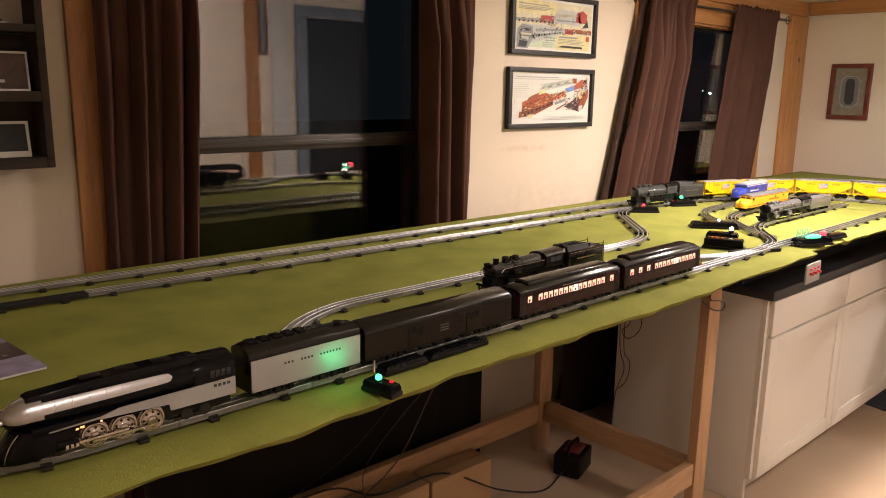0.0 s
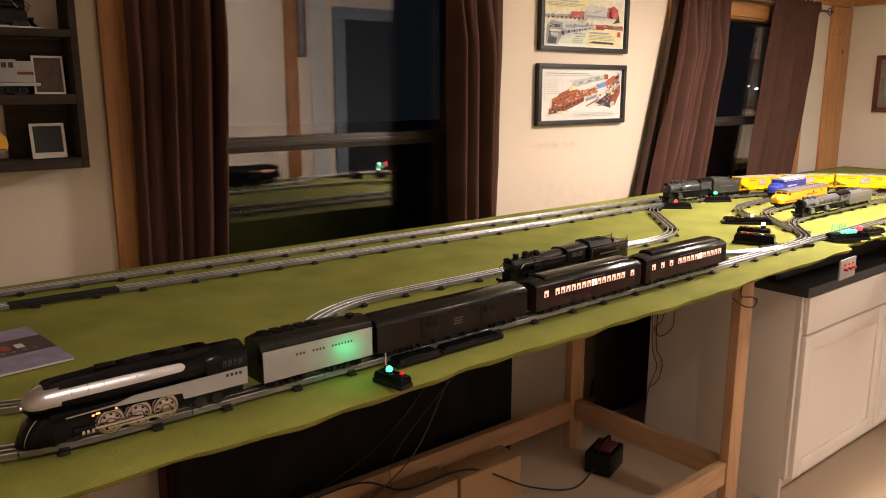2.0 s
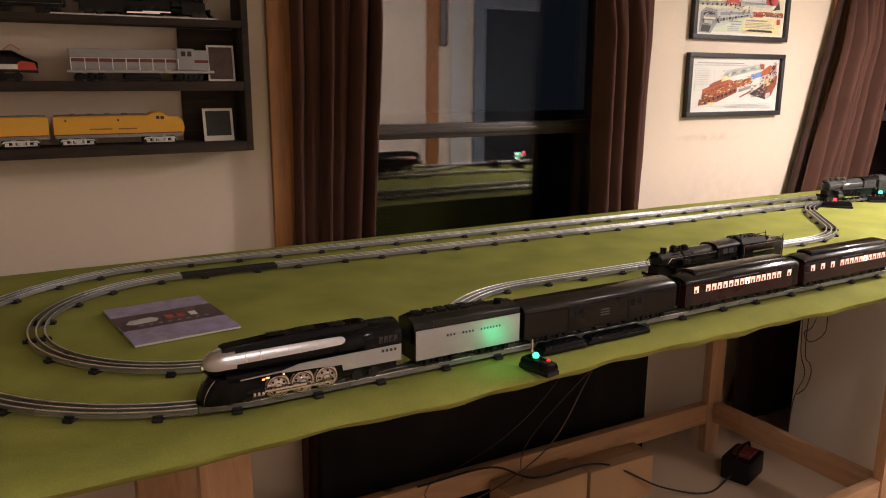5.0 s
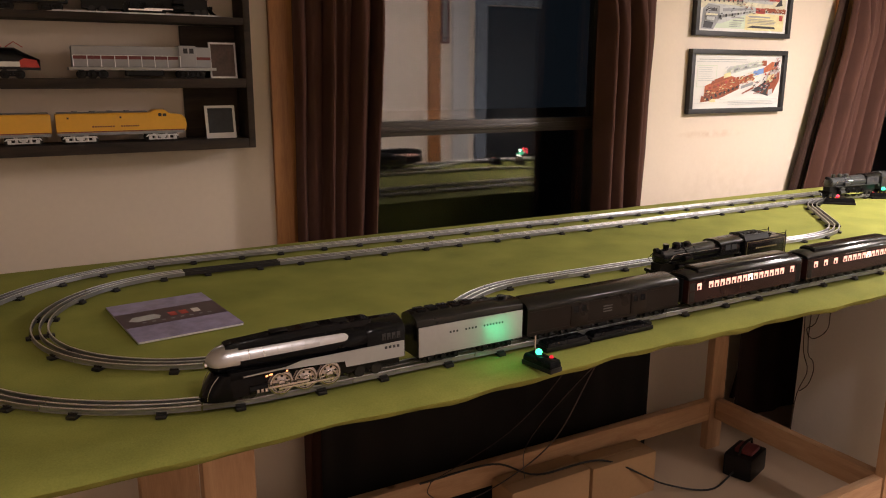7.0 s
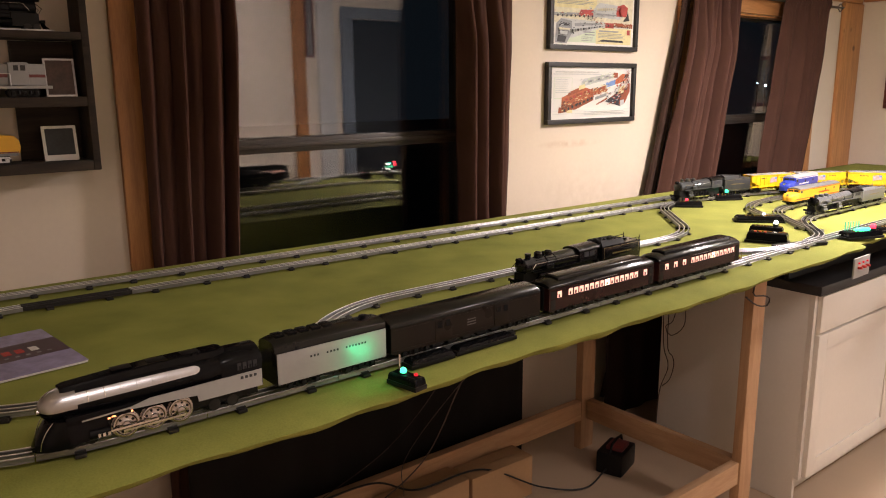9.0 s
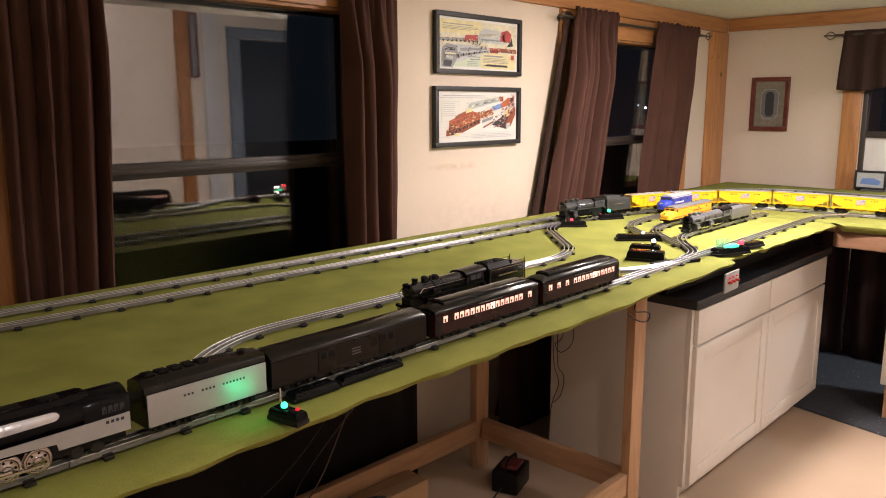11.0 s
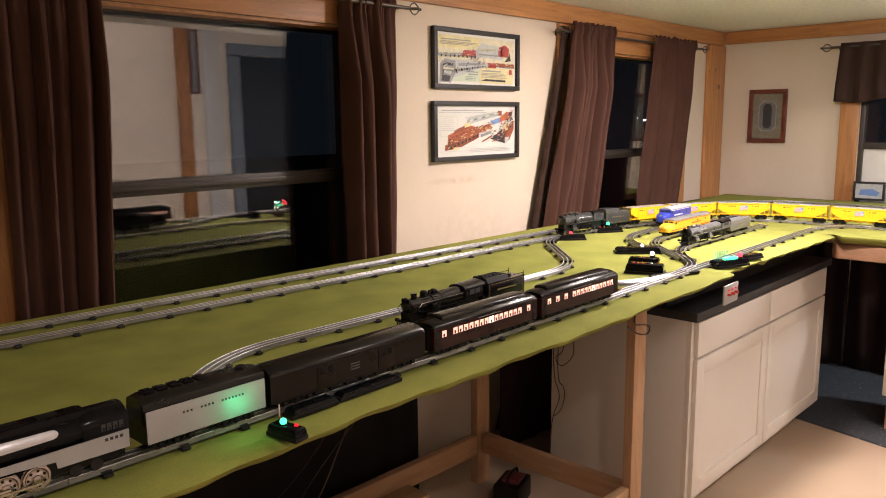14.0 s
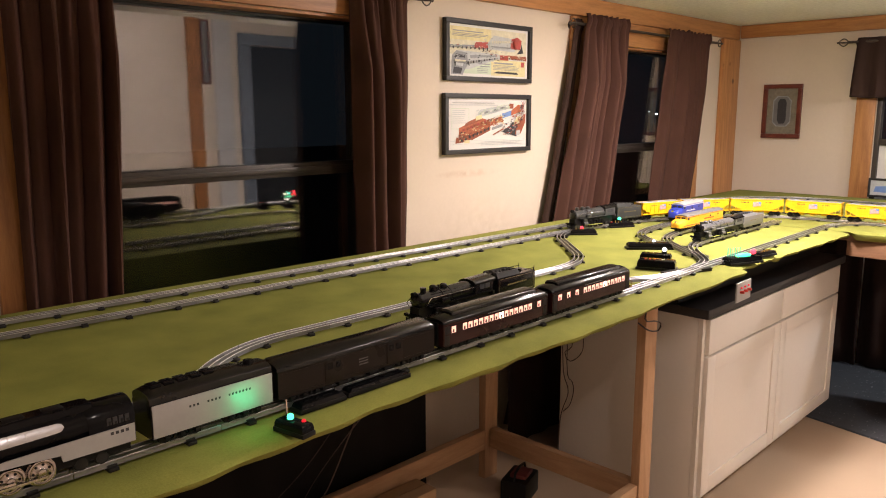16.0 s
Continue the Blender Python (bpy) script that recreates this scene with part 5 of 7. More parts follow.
def coach(at, pattern, label, observation=False):
    L = 0.390
    t = thing("passenger_coach", label, "toy railway car", at, group="lit passenger coaches")
    car_shell(t, L, M_MAROON, M_ROOFBLK)
    n = len(pattern)
    x1 = L / 2 - 0.024
    pitch = (L - 0.05) / n
    for s in (-1, 1):
        for k, c in enumerate(pattern):
            if c == " ":
                continue
            x = x1 - (k + 0.5) * pitch
            w = pitch * (0.37 if c == "w" else 0.42)
            bm = bmesh.new()
            blk(bm, x - w, x + w, s * 0.0313, s * 0.0318, 0.0475, 0.0640)
            p = part("window", bm, G_WINDOWB if c == "B" else G_WINDOW, t, "warmly lit window")
            bm = bmesh.new()
            blk(bm, x - w * 0.2, x + w * 0.55, s * 0.0318, s * 0.0320, 0.0482, 0.0560)
            part("seat_silhouette", bm, M_MAROON, p, "dark seat back seen inside")
            bm = bmesh.new()
            blk(bm, x - w - 0.0006, x + w + 0.0006, s * 0.0318, s * 0.0326, 0.0640, 0.0652)
            blk(bm, x - w - 0.0006, x + w + 0.0006, s * 0.0318, s * 0.0326, 0.0466, 0.0475)
            part("window_sill", bm, M_MAROON, p)
        bm = bmesh.new()
        blk(bm, -L / 2 + 0.004, L / 2 - 0.004, s * 0.0315, s * 0.0322, 0.0445, 0.0465)
        blk(bm, -L / 2 + 0.004, L / 2 - 0.004, s * 0.0315, s * 0.0322, 0.0668, 0.0684)
        part("belt_rail", bm, M_MAROON, t)
        bars(t, -0.045, 0.045, 0.0692, 0.0712, s * 0.0318, 12, M_INKGREY)
        for x in (-L / 2 + 0.012, L / 2 - 0.012):
            bm = bmesh.new()
            blk(bm, x - 0.008, x + 0.008, s * 0.0315, s * 0.0320, 0.020, 0.066)
            part("vestibule_door", bm, M_BLACKM, t)
    if observation:
        bm = bmesh.new()
        blk(bm, -L / 2 - 0.022, -L / 2 - 0.006, -0.030, 0.030, 0.018, 0.022)
        for k in range(7):
            rod(bm, (-L / 2 - 0.021, -0.028 + k * 0.0093, 0.022), (-L / 2 - 0.021, -0.028 + k * 0.0093, 0.038), 0.0007, 5)
        rod(bm, (-L / 2 - 0.021, -0.029, 0.038), (-L / 2 - 0.021, 0.029, 0.038), 0.0010, 5)
        part("rear_platform", bm, M_BRASS, t, "brass railed rear platform")
    return t


def steam_engine(at, label, mat, L=0.315, r=0.0225, drivers=((0.035, -0.005, -0.045),), dr=0.0175, graphite=None, group=""):
    h = L / 2
    t = thing("steam_locomotive", label, "toy locomotive", at, group=group)
    zc = 0.062
    bm = bmesh.new()
    loft(bm, [tube(-h + 0.085, r * 1.12, zc + 0.001), tube(-h + 0.15, r * 1.10, zc), tube(h - 0.095, r, zc), tube(h - 0.032, r * 0.97, zc)])
    for x in (-0.02, 0.02, 0.055):
        loft(bm, [tube(x, r * 1.06 + 0.0012, zc), tube(x + 0.002, r * 1.06 + 0.0012, zc)])
    part("boiler", bm, mat, t)
    bm = bmesh.new()
    loft(bm, [tube(h - 0.0325, r * 1.02, zc), tube(h - 0.020, r * 1.02, zc), tube(h - 0.0175, r * 0.92, zc), tube(h - 0.015, r * 0.45, zc), tube(h - 0.0135, r * 0.2, zc)])
    part("smokebox_door", bm, graphite or mat, t)
    bm = bmesh.new()
    rod(bm, (h - 0.016, 0, zc + r * 0.95), (h - 0.004, 0, zc + r * 0.95), 0.0065, 14)
    blk(bm, h - 0.020, h - 0.008, -0.005, 0.005, zc + r * 0.72, zc + r * 0.9)
    part("headlight", bm, M_BLACK, t)
    bm = bmesh.new()
    rod(bm, (h - 0.045, 0, zc + r * 0.8), (h - 0.045, 0, zc + r + 0.013), 0.0075, 16, 0.0088)
    part("smokestack", bm, mat, t)
    for x, q, hh in ((h - 0.085, 0.0115, 0.013), (h - 0.125, 0.0105, 0.011), (h - 0.105, 0.003, 0.017)):
        bm = bmesh.new()
        rod(bm, (x, 0, zc + r * 0.85), (x, 0, zc + r + hh * 0.6), q, 16)
        ball(bm, (x, 0, zc + r + hh * 0.6), q, (1, 1, 0.6), 14)
        part("dome", bm, mat, t)
    bm = bmesh.new()
    loft(bm, [arch(-h + 0.012, 0.0295, 0.045, 0.079, 0.092), arch(-h + 0.088, 0.0290, 0.045, 0.078, 0.090)])
    blk(bm, -h + 0.002, -h + 0.012, -0.0295, 0.0295, 0.036, 0.046)
    part("cab", bm, mat, t)
    bm = bmesh.new()
    loft(bm, [arch(-h + 0.002, 0.0315, 0.080, 0.0805, 0.0945), arch(-h + 0.092, 0.031, 0.0785, 0.079, 0.0920)])
    part("cab_roof", bm, graphite or M_ROOFBLK, t)
    for s in (-1, 1):
        bm = bmesh.new()
        for k in range(2):
            blk(bm, -h + 0.026 + k * 0.024, -h + 0.046 + k * 0.024, s * 0.0292, s * 0.0302, 0.061, 0.076)
        part("cab_window", bm, M_INKBLACK, t)
        bm = bmesh.new()
        blk(bm, -h + 0.088, h - 0.040, s * 0.019, s * 0.0300, 0.0455, 0.0485)
        blk(bm, h - 0.115, h - 0.085, s * 0.0235, s * 0.0330, 0.049, 0.064, 0.003)
        pipe(bm, [(-h + 0.09, s * (r * 0.8), zc + r * 0.75), (h - 0.06, s * (r * 0.75), zc + r * 0.72)], 0.0009)
        part("running_board", bm, mat, t)
        bm = bmesh.new()
        pipe(bm, [(x, s * (r + 0.0028), zc + 0.008) for x in (-h + 0.09, 0.0, h - 0.05)] + [(h - 0.035, s * (r + 0.002), zc - 0.01)], 0.0010)
        part("boiler_handrail", bm, M_CHROME, t, "thin bright handrail")
        for group_x in drivers:
            for x in group_x:
                wheel(t, x, s * 0.0225, dr, M_BLACKM, spokes=12, thick=0.006, hub=M_BLACK)
            bm = bmesh.new()
            blk(bm, min(group_x) - 0.004, max(group_x) + 0.004, s * 0.0270, s * 0.0285, 0.010, 0.0140)
            blk(bm, group_x[1] - 0.003, max(group_x) + 0.052, s * 0.0288, s * 0.0302, 0.0135, 0.0172)
            part("side_rod", bm, M_CHROME, t, "nickel side rods")
            bm = bmesh.new()
            rod(bm, (max(group_x) + 0.034, s * 0.0275, 0.0215), (max(group_x) + 0.064, s * 0.0275, 0.0215), 0.010, 14)
            blk(bm, max(group_x) + 0.036, max(group_x) + 0.062, s * 0.021, s * 0.034, 0.030, 0.042, 0.003)
            part("cylinder", bm, mat, t)
        for x in (h - 0.020, h - 0.042, -h + 0.038, -h + 0.066):
            wheel(t, x, s * 0.0165, 0.0095, M_TIE, thick=0.005)
        bm = bmesh.new()
        pipe(bm, [(h - 0.012, s * 0.020, 0.046), (h - 0.004, s * 0.020, 0.058), (h - 0.020, s * 0.019, zc + 0.010)], 0.001)
        part("handrail", bm, M_BLACK, t)
    bm = bmesh.new()
    loft(bm, [[(h - 0.010, -0.028, 0.020), (h - 0.010, 0.028, 0.020), (h - 0.010, 0.028, 0.028), (h - 0.010, -0.028, 0.028)], [(h, -0.028, 0.020), (h, 0.028, 0.020), (h, 0.028, 0.028), (h, -0.028, 0.028)]])
    for k in range(9):
        rod(bm, (h - 0.002, -0.022 + k * 0.0055, 0.020), (h + 0.016 - abs(k - 4) * 0.003, (-0.022 + k * 0.0055) * 0.6, 0.006), 0.0013, 5)
    part("cowcatcher", bm, M_BLACK, t)
    bm = bmesh.new()
    blk(bm, -h + 0.015, h - 0.012, -0.0165, 0.0165, 0.012, 0.046)
    part("chassis", bm, M_BLACKM, t)
    return t


def steam_tender(at, label, mat, L=0.175, line=True, coal=True, group=""):
    h = L / 2
    t = thing("tender", label, "toy tender", at, group=group)
    bm = bmesh.new()
    blk(bm, -h, h, -0.0305, 0.0305, 0.020, 0.0780, 0.0015)
    part("body", bm, mat, t)
    bm = bmesh.new()
    for s in (-1, 1):
        loft(bm, [[(-0.012, s * 0.0305, 0.0782), (-0.012, s * 0.0285, 0.0782), (-0.012, s * 0.021, 0.0920), (-0.012, s * 0.023, 0.0920)], [(h, s * 0.0305, 0.0782), (h, s * 0.0285, 0.0782), (h, s * 0.021, 0.0940), (h, s * 0.023, 0.0940)]])
    blk(bm, -0.014, -0.012, -0.022, 0.022, 0.0782, 0.0920)
    part("coal_bunker", bm, M_BLACKM if mat is M_ENGINE else mat, t)
    if coal:
        bm = bmesh.new()
        rnd = random.Random(7)
        for _ in range(150):
            x, y = rnd.uniform(-0.008, h - 0.004), rnd.uniform(-0.019, 0.019)
            ball(bm, (x, y, 0.0840 + 0.011 * (1 - (y / 0.021) ** 2) * (0.6 + 0.4 * (x + 0.01) / h)), rnd.uniform(0.0024, 0.0048), seg=6)
        part("coal", bm, M_COAL, t)
    bm = bmesh.new()
    rod(bm, (-h * 0.55, 0, 0.0780), (-h * 0.55, 0, 0.0840), 0.008, 14)
    part("water_hatch", bm, mat, t)
    for s in (-1, 1):
        bm = bmesh.new()
        rod(bm, (-h + 0.003, s * 0.028, 0.0780), (-h + 0.003, s * 0.028, 0.0920), 0.0011, 5)
        pipe(bm, [(-0.016, s * 0.027, 0.0785), (-0.018, s * 0.027, 0.0850), (-h + 0.006, s * 0.027, 0.0850), (-h + 0.003, s * 0.027, 0.0785)], 0.0009)
        part("grab_rail", bm, mat, t)
    for s in (-1, 1):
        if line:
            bm = bmesh.new()
            for a, b, c, d in ((-h + 0.008, h - 0.008, 0.0255, 0.0263), (-h + 0.008, h - 0.008, 0.0720, 0.0728), (-h + 0.008, -h + 0.0088, 0.0263, 0.0720), (h - 0.0088, h - 0.008, 0.0263, 0.0720)):
                blk(bm, a, b, s * 0.0305, s * 0.0308, c, d)
            part("pinstripe", bm, M_GILT, t, "thin gold line")
        bars(t, -0.045, 0.045, 0.050, 0.054, s * 0.0308, 11, M_GILT)
    for x in (-h + 0.042, h - 0.042):
        truck(t, x)
    return t


def hopper(at):
    L = 0.262
    h = L / 2
    t = thing("hopper_car", "yellow toy hopper car with a small flag emblem", "toy railway car", at, group="yellow hopper train")
    bm = bmesh.new()
    w = 0.031
    loft(bm, [[(x, -w, z), (x, w, z), (x2, w, z2), (x2, -w, z2)] for x, z, x2, z2 in ((-h, 0.056, -h, 0.083), (-h + 0.002, 0.054, -h + 0.002, 0.083), (-h + 0.055, 0.030, -h + 0.055, 0.083), (0, 0.028, 0, 0.083), (h - 0.055, 0.030, h - 0.055, 0.083), (h - 0.002, 0.054, h - 0.002, 0.083), (h, 0.056, h, 0.083))])
    for k in (-1, 0, 1):
        loft(bm, [[(k * 0.052 - 0.022, -w * 0.9, 0.030), (k * 0.052 + 0.022, -w * 0.9, 0.030), (k * 0.052 + 0.022, w * 0.9, 0.030), (k * 0.052 - 0.022, w * 0.9, 0.030)], [(k * 0.052 - 0.009, -w * 0.7, 0.014), (k * 0.052 + 0.009, -w * 0.7, 0.014), (k * 0.052 + 0.009, w * 0.7, 0.014), (k * 0.052 - 0.009, w * 0.7, 0.014)]])
    part("body", bm, M_YELLOW, t)
    bm = bmesh.new()
    for s in (-1, 1):
        blk(bm, -h, h, s * 0.031, s * 0.0335, 0.0795, 0.0850)
        blk(bm, -h, h, s * 0.031, s * 0.0335, 0.026, 0.0305)
        for k in range(9):
            x = -h + 0.026 + k * 0.0262
            if abs(x) > 0.022:
                blk(bm, x - 0.0018, x + 0.0018, s * 0.031, s * 0.0330, 0.031, 0.0795)
        for e in (-1, 1):
            for k in range(3):
                blk(bm, e * (h - 0.003) - 0.0012, e * (h - 0.003) + 0.0012, s * (0.028 - k * 0.010) - 0.0012, s * (0.028 - k * 0.010) + 0.0012, 0.020, 0.062)
    blk(bm, -h, -h + 0.004, -0.0335, 0.0335, 0.0795, 0.0850)
    blk(bm, h - 0.004, h, -0.0335, 0.0335, 0.0795, 0.0850)
    blk(bm, -h - 0.002, h + 0.002, -0.010, 0.010, 0.017, 0.024)
    part("frame", bm, M_YELLOW, t)
    bm = bmesh.new()
    blk(bm, -h + 0.006, h - 0.006, -0.0285, 0.0285, 0.0840, 0.0850)
    rnd = random.Random(2)
    for _ in range(60):
        ball(bm, (rnd.uniform(-h + 0.012, h - 0.012), rnd.uniform(-0.024, 0.024), 0.0850), rnd.uniform(0.003, 0.006), (1, 1, 0.5), 6)
    part("load", bm, M_INKGREY, t, "dark grey load")
    for s in (-1, 1):
        bm = bmesh.new()
        loft(bm, [[(-0.020 + k * 0.008, y, 0.048 + 0.002 * math.sin(k)), (-0.020 + k * 0.008, y + 0.0004 * s, 0.048 + 0.002 * math.sin(k)), (-0.020 + k * 0.008, y + 0.0004 * s, 0.072 + 0.002 * math.sin(k)), (-0.020 + k * 0.008, y, 0.072 + 0.002 * math.sin(k))] for y in (s * 0.0332,) for k in range(6)])
        part("emblem", bm, M_FLAG, t, "small red and white flag emblem")
        bm = bmesh.new()
        blk(bm, -0.020, -0.006, s * 0.0337, s * 0.0339, 0.062, 0.072)
        part("emblem_corner", bm, M_INKBLUE, t)
        bars(t, -0.075, -0.040, 0.066, 0.071, s * 0.0312, 5, M_INKBLACK)
        bars(t, 0.040, 0.080, 0.066, 0.071, s * 0.0312, 6, M_INKBLACK)
    for x in (-h + 0.038, h - 0.038):
        truck(t, x)
    for s in (-1, 1):
        bm = bmesh.new()
        blk(bm, s * h, s * (h + 0.013), -0.004, 0.004, 0.010, 0.017)
        part("coupler", bm, M_TIE, t)
    return t


def cab_diesel(at, name, label, body, roof, stripe, truck_mat=M_BLACKM, L=0.30, nose=True, group=""):
    h = L / 2
    t = thing(name, label, "toy locomotive", at, group=group)
    bm = bmesh.new()
    rings = [arch(-h, 0.031, 0.020, 0.078, 0.0805)]
    if nose:
        rings += [arch(h - 0.055, 0.031, 0.020, 0.078, 0.0805), arch(h - 0.0545, 0.031, 0.020, 0.060, 0.0665), arch(h - 0.030, 0.0295, 0.020, 0.056, 0.0635), arch(h - 0.012, 0.0265, 0.020, 0.050, 0.058), arch(h - 0.003, 0.021, 0.021, 0.043, 0.051), arch(h, 0.014, 0.024, 0.038, 0.043)]
    else:
        rings += [arch(h, 0.031, 0.020, 0.078, 0.0805)]
    loft(bm, rings)
    part("body", bm, body, t)
    bm = bmesh.new()
    e = h - 0.056 if nose else h
    loft(bm, [arch(-h + 0.001, 0.0312, 0.0785, 0.080, 0.0915), arch(e - 0.012, 0.0312, 0.0785, 0.080, 0.0915), arch(e, 0.0305, 0.0785, 0.0795, 0.088)])
    for k in range(4):
        rod(bm, (-h + 0.05 + k * 0.05, 0, 0.090), (-h + 0.05 + k * 0.05, 0, 0.0945), 0.008, 14)
    part("roof", bm, roof, t)
    for s in (-1, 1):
        bm = bmesh.new()
        blk(bm, -h + 0.002, h - (0.030 if nose else 0.002), s * 0.0310, s * 0.0316, 0.0275, 0.0310)
        blk(bm, -h + 0.002, e, s * 0.0310, s * 0.0316, 0.0735, 0.0760)
        part("stripe", bm, stripe, t)
        for x in (-h + 0.055, -h + 0.135):
            bm = bmesh.new()
            rod(bm, (x, s * 0.0309, 0.060), (x, s * 0.0318, 0.060), 0.0058, 14)
            part("porthole", bm, M_INKBLACK, t)
        if nose:
            bm = bmesh.new()
            blk(bm, h - 0.078, h - 0.062, s * 0.0309, s * 0.0318, 0.060, 0.072)
            part("side_window", bm, M_INKBLACK, t)
        bars(t, -h + 0.10, -h + 0.20, 0.046, 0.053, s * 0.0316, 12, stripe)
    if nose:
        bm = bmesh.new()
        for s in (-1, 1):
            blk(bm, h - 0.0552, h - 0.0535, s * 0.003, s * 0.023, 0.0670, 0.0765)
        part("windscreen", bm, M_INKBLACK, t)
        bm = bmesh.new()
        rod(bm, (h - 0.010, 0, 0.054), (h - 0.002, 0, 0.052), 0.0055, 14)
        part("headlight", bm, M_CHROME, t)
    bm = bmesh.new()
    blk(bm, -h + 0.004, h - 0.012, -0.027, 0.027, 0.012, 0.0205)
    blk(bm, -0.035, 0.035, -0.025, 0.025, 0.005, 0.013, 0.003)
    part("underframe", bm, M_BLACKM, t)
    for x in (-h + 0.055, h - 0.065):
        truck(t, x, truck_mat, wheels=3, spacing=0.027, w=0.024)
    return t


def hood_diesel(at, label, L=0.395):
    h = L / 2
    t = thing("hood_diesel", label, "toy locomotive", at)
    bm = bmesh.new()
    blk(bm, -h + 0.01, h - 0.012, -0.022, 0.022, 0.030, 0.088, 0.004)
    blk(bm, h - 0.105, h - 0.055, -0.030, 0.030, 0.031, 0.092, 0.004)
    part("hood", bm, M_HOOD, t)
    bm = bmesh.new()
    blk(bm, -h, h, -0.031, 0.031, 0.022, 0.030, 0.001)
    part("walkway", bm, M_GREY, t)
    for s in (-1, 1):
        bm = bmesh.new()
        blk(bm, -h + 0.012, h - 0.106, s * 0.0221, s * 0.0228, 0.052, 0.061)
        blk(bm, h - 0.054, h - 0.014, s * 0.0221, s * 0.0228, 0.052, 0.060)
        part("stripe", bm, M_DULLRED, t, "dull red stripe")
        for k in range(9):
            x = -h + 0.012 + k * 0.0352
            bm = bmesh.new()
            rod(bm, (x, s * 0.0300, 0.030), (x, s * 0.0300, 0.062), 0.0013, 6)
            part("stanchion", bm, M_CHROMELT, t)
        bm = bmesh.new()
        rod(bm, (-h + 0.012, s * 0.0300, 0.062), (-h + 0.294, s * 0.0300, 0.062), 0.0007, 6)
        part("handrail", bm, M_WHITE, t)
        bm = bmesh.new()
        for k in range(2):
            blk(bm, h - 0.092 + k * 0.017, h - 0.080 + k * 0.017, s * 0.0299, s * 0.0306, 0.070, 0.084)
        part("cab_window", bm, M_INKBLACK, t)
    bm = bmesh.new()
    blk(bm, -0.05, 0.05, -0.026, 0.026, 0.006, 0.022, 0.003)
    part("fuel_tank", bm, M_BLACKM, t)
    for x in (-h + 0.06, h - 0.07):
        truck(t, x, wheels=3, spacing=0.028, w=0.024)
    return t


def shelf_diesel(at, label, L=0.345, nose=True):
    h = L / 2
    t = thing("streamlined_diesel", label, "toy locomotive", at, group="yellow shelf diesels")
    prof = [(-h, 0.030), (-h, 0.080), (-h + 0.006, 0.083)]
    prof += [(h - 0.100, 0.083), (h - 0.088, 0.090), (h - 0.060, 0.090), (h - 0.046, 0.079), (h - 0.014, 0.075), (h - 0.003, 0.064), (h, 0.046), (h - 0.003, 0.030)] if nose else [(h - 0.006, 0.083), (h, 0.080), (h, 0.030)]
    bm = bmesh.new()
    loft(bm, [[(x, y, z if z < 0.079 else z - dz) for x, z in prof] for y, dz in ((-0.0300, 0.004), (-0.0285, 0.001), (-0.022, 0.0), (0.022, 0.0), (0.0285, 0.001), (0.0300, 0.004))])
    part("body", bm, M_DIESELY, t)
    bm = bmesh.new()
    blk(bm, -h + 0.004, h - (0.105 if nose else 0.004), -0.019, 0.019, 0.0832, 0.0862, 0.001)
    for k in range(4):
        rod(bm, (-h + 0.05 + k * 0.045, 0, 0.086), (-h + 0.05 + k * 0.045, 0, 0.0885), 0.008, 14)
    part("roof", bm, M_MIDGREY, t, "grey roof strip")
    for s in (-1, 1):
        y0, y1 = min(s * 0.0300, s * 0.0306), max(s * 0.0300, s * 0.0306)
        bm = bmesh.new()
        blk(bm, -h + 0.001, h - (0.006 if nose else 0.001), y0, y1, 0.0305, 0.0335)
        part("stripe", bm, M_DULLRED, t, "thin red stripe")
        bm = bmesh.new()
        blk(bm, -h + 0.002, h - (0.008 if nose else 0.002), min(s * 0.0240, s * 0.0290), max(s * 0.0240, s * 0.0290), 0.0225, 0.0300)
        part("skirt", bm, M_INKGREY, t, "grey lower skirt")
        panes = [(-h + 0.0275, -h + 0.0325, 0.0680, 0.0730), (-h + 0.1625, -h + 0.1675, 0.0680, 0.0730)]
        if nose:
            panes += [(h - 0.078, h - 0.069, 0.0710, 0.0800), (h - 0.066, h - 0.056, 0.0710, 0.0790)]
        for a, b, c, d in panes:
            bm = bmesh.new()
            blk(bm, a, b, y0, y1, c, d)
            part("side_window", bm, M_INKBLACK, t)
        bars(t, -h + 0.090, -h + 0.150, 0.0440, 0.0480, s * 0.0303, 9, M_DULLRED)
        bars(t, -h + 0.165, -h + 0.215, 0.0440, 0.0480, s * 0.0303, 8, M_DULLRED)
    if nose:
        bm = bmesh.new()
        for s in (-1, 1):
            loft(bm, [[(h - 0.0585, s * 0.003, 0.0892), (h - 0.0585, s * 0.020, 0.0880), (h - 0.0480, s * 0.020, 0.0800), (h - 0.0480, s * 0.003, 0.0812)], [(h - 0.0577, s * 0.003, 0.0897), (h - 0.0577, s * 0.020, 0.0885), (h - 0.0472, s * 0.020, 0.0805), (h - 0.0472, s * 0.003, 0.0817)]])
        part("windscreen", bm, M_INKBLACK, t)
    for x in (-h + 0.058, h - 0.070):
        truck(t, x, M_CHROMELT, wheels=3, spacing=0.034, w=0.0265, r=0.0115)
    return t

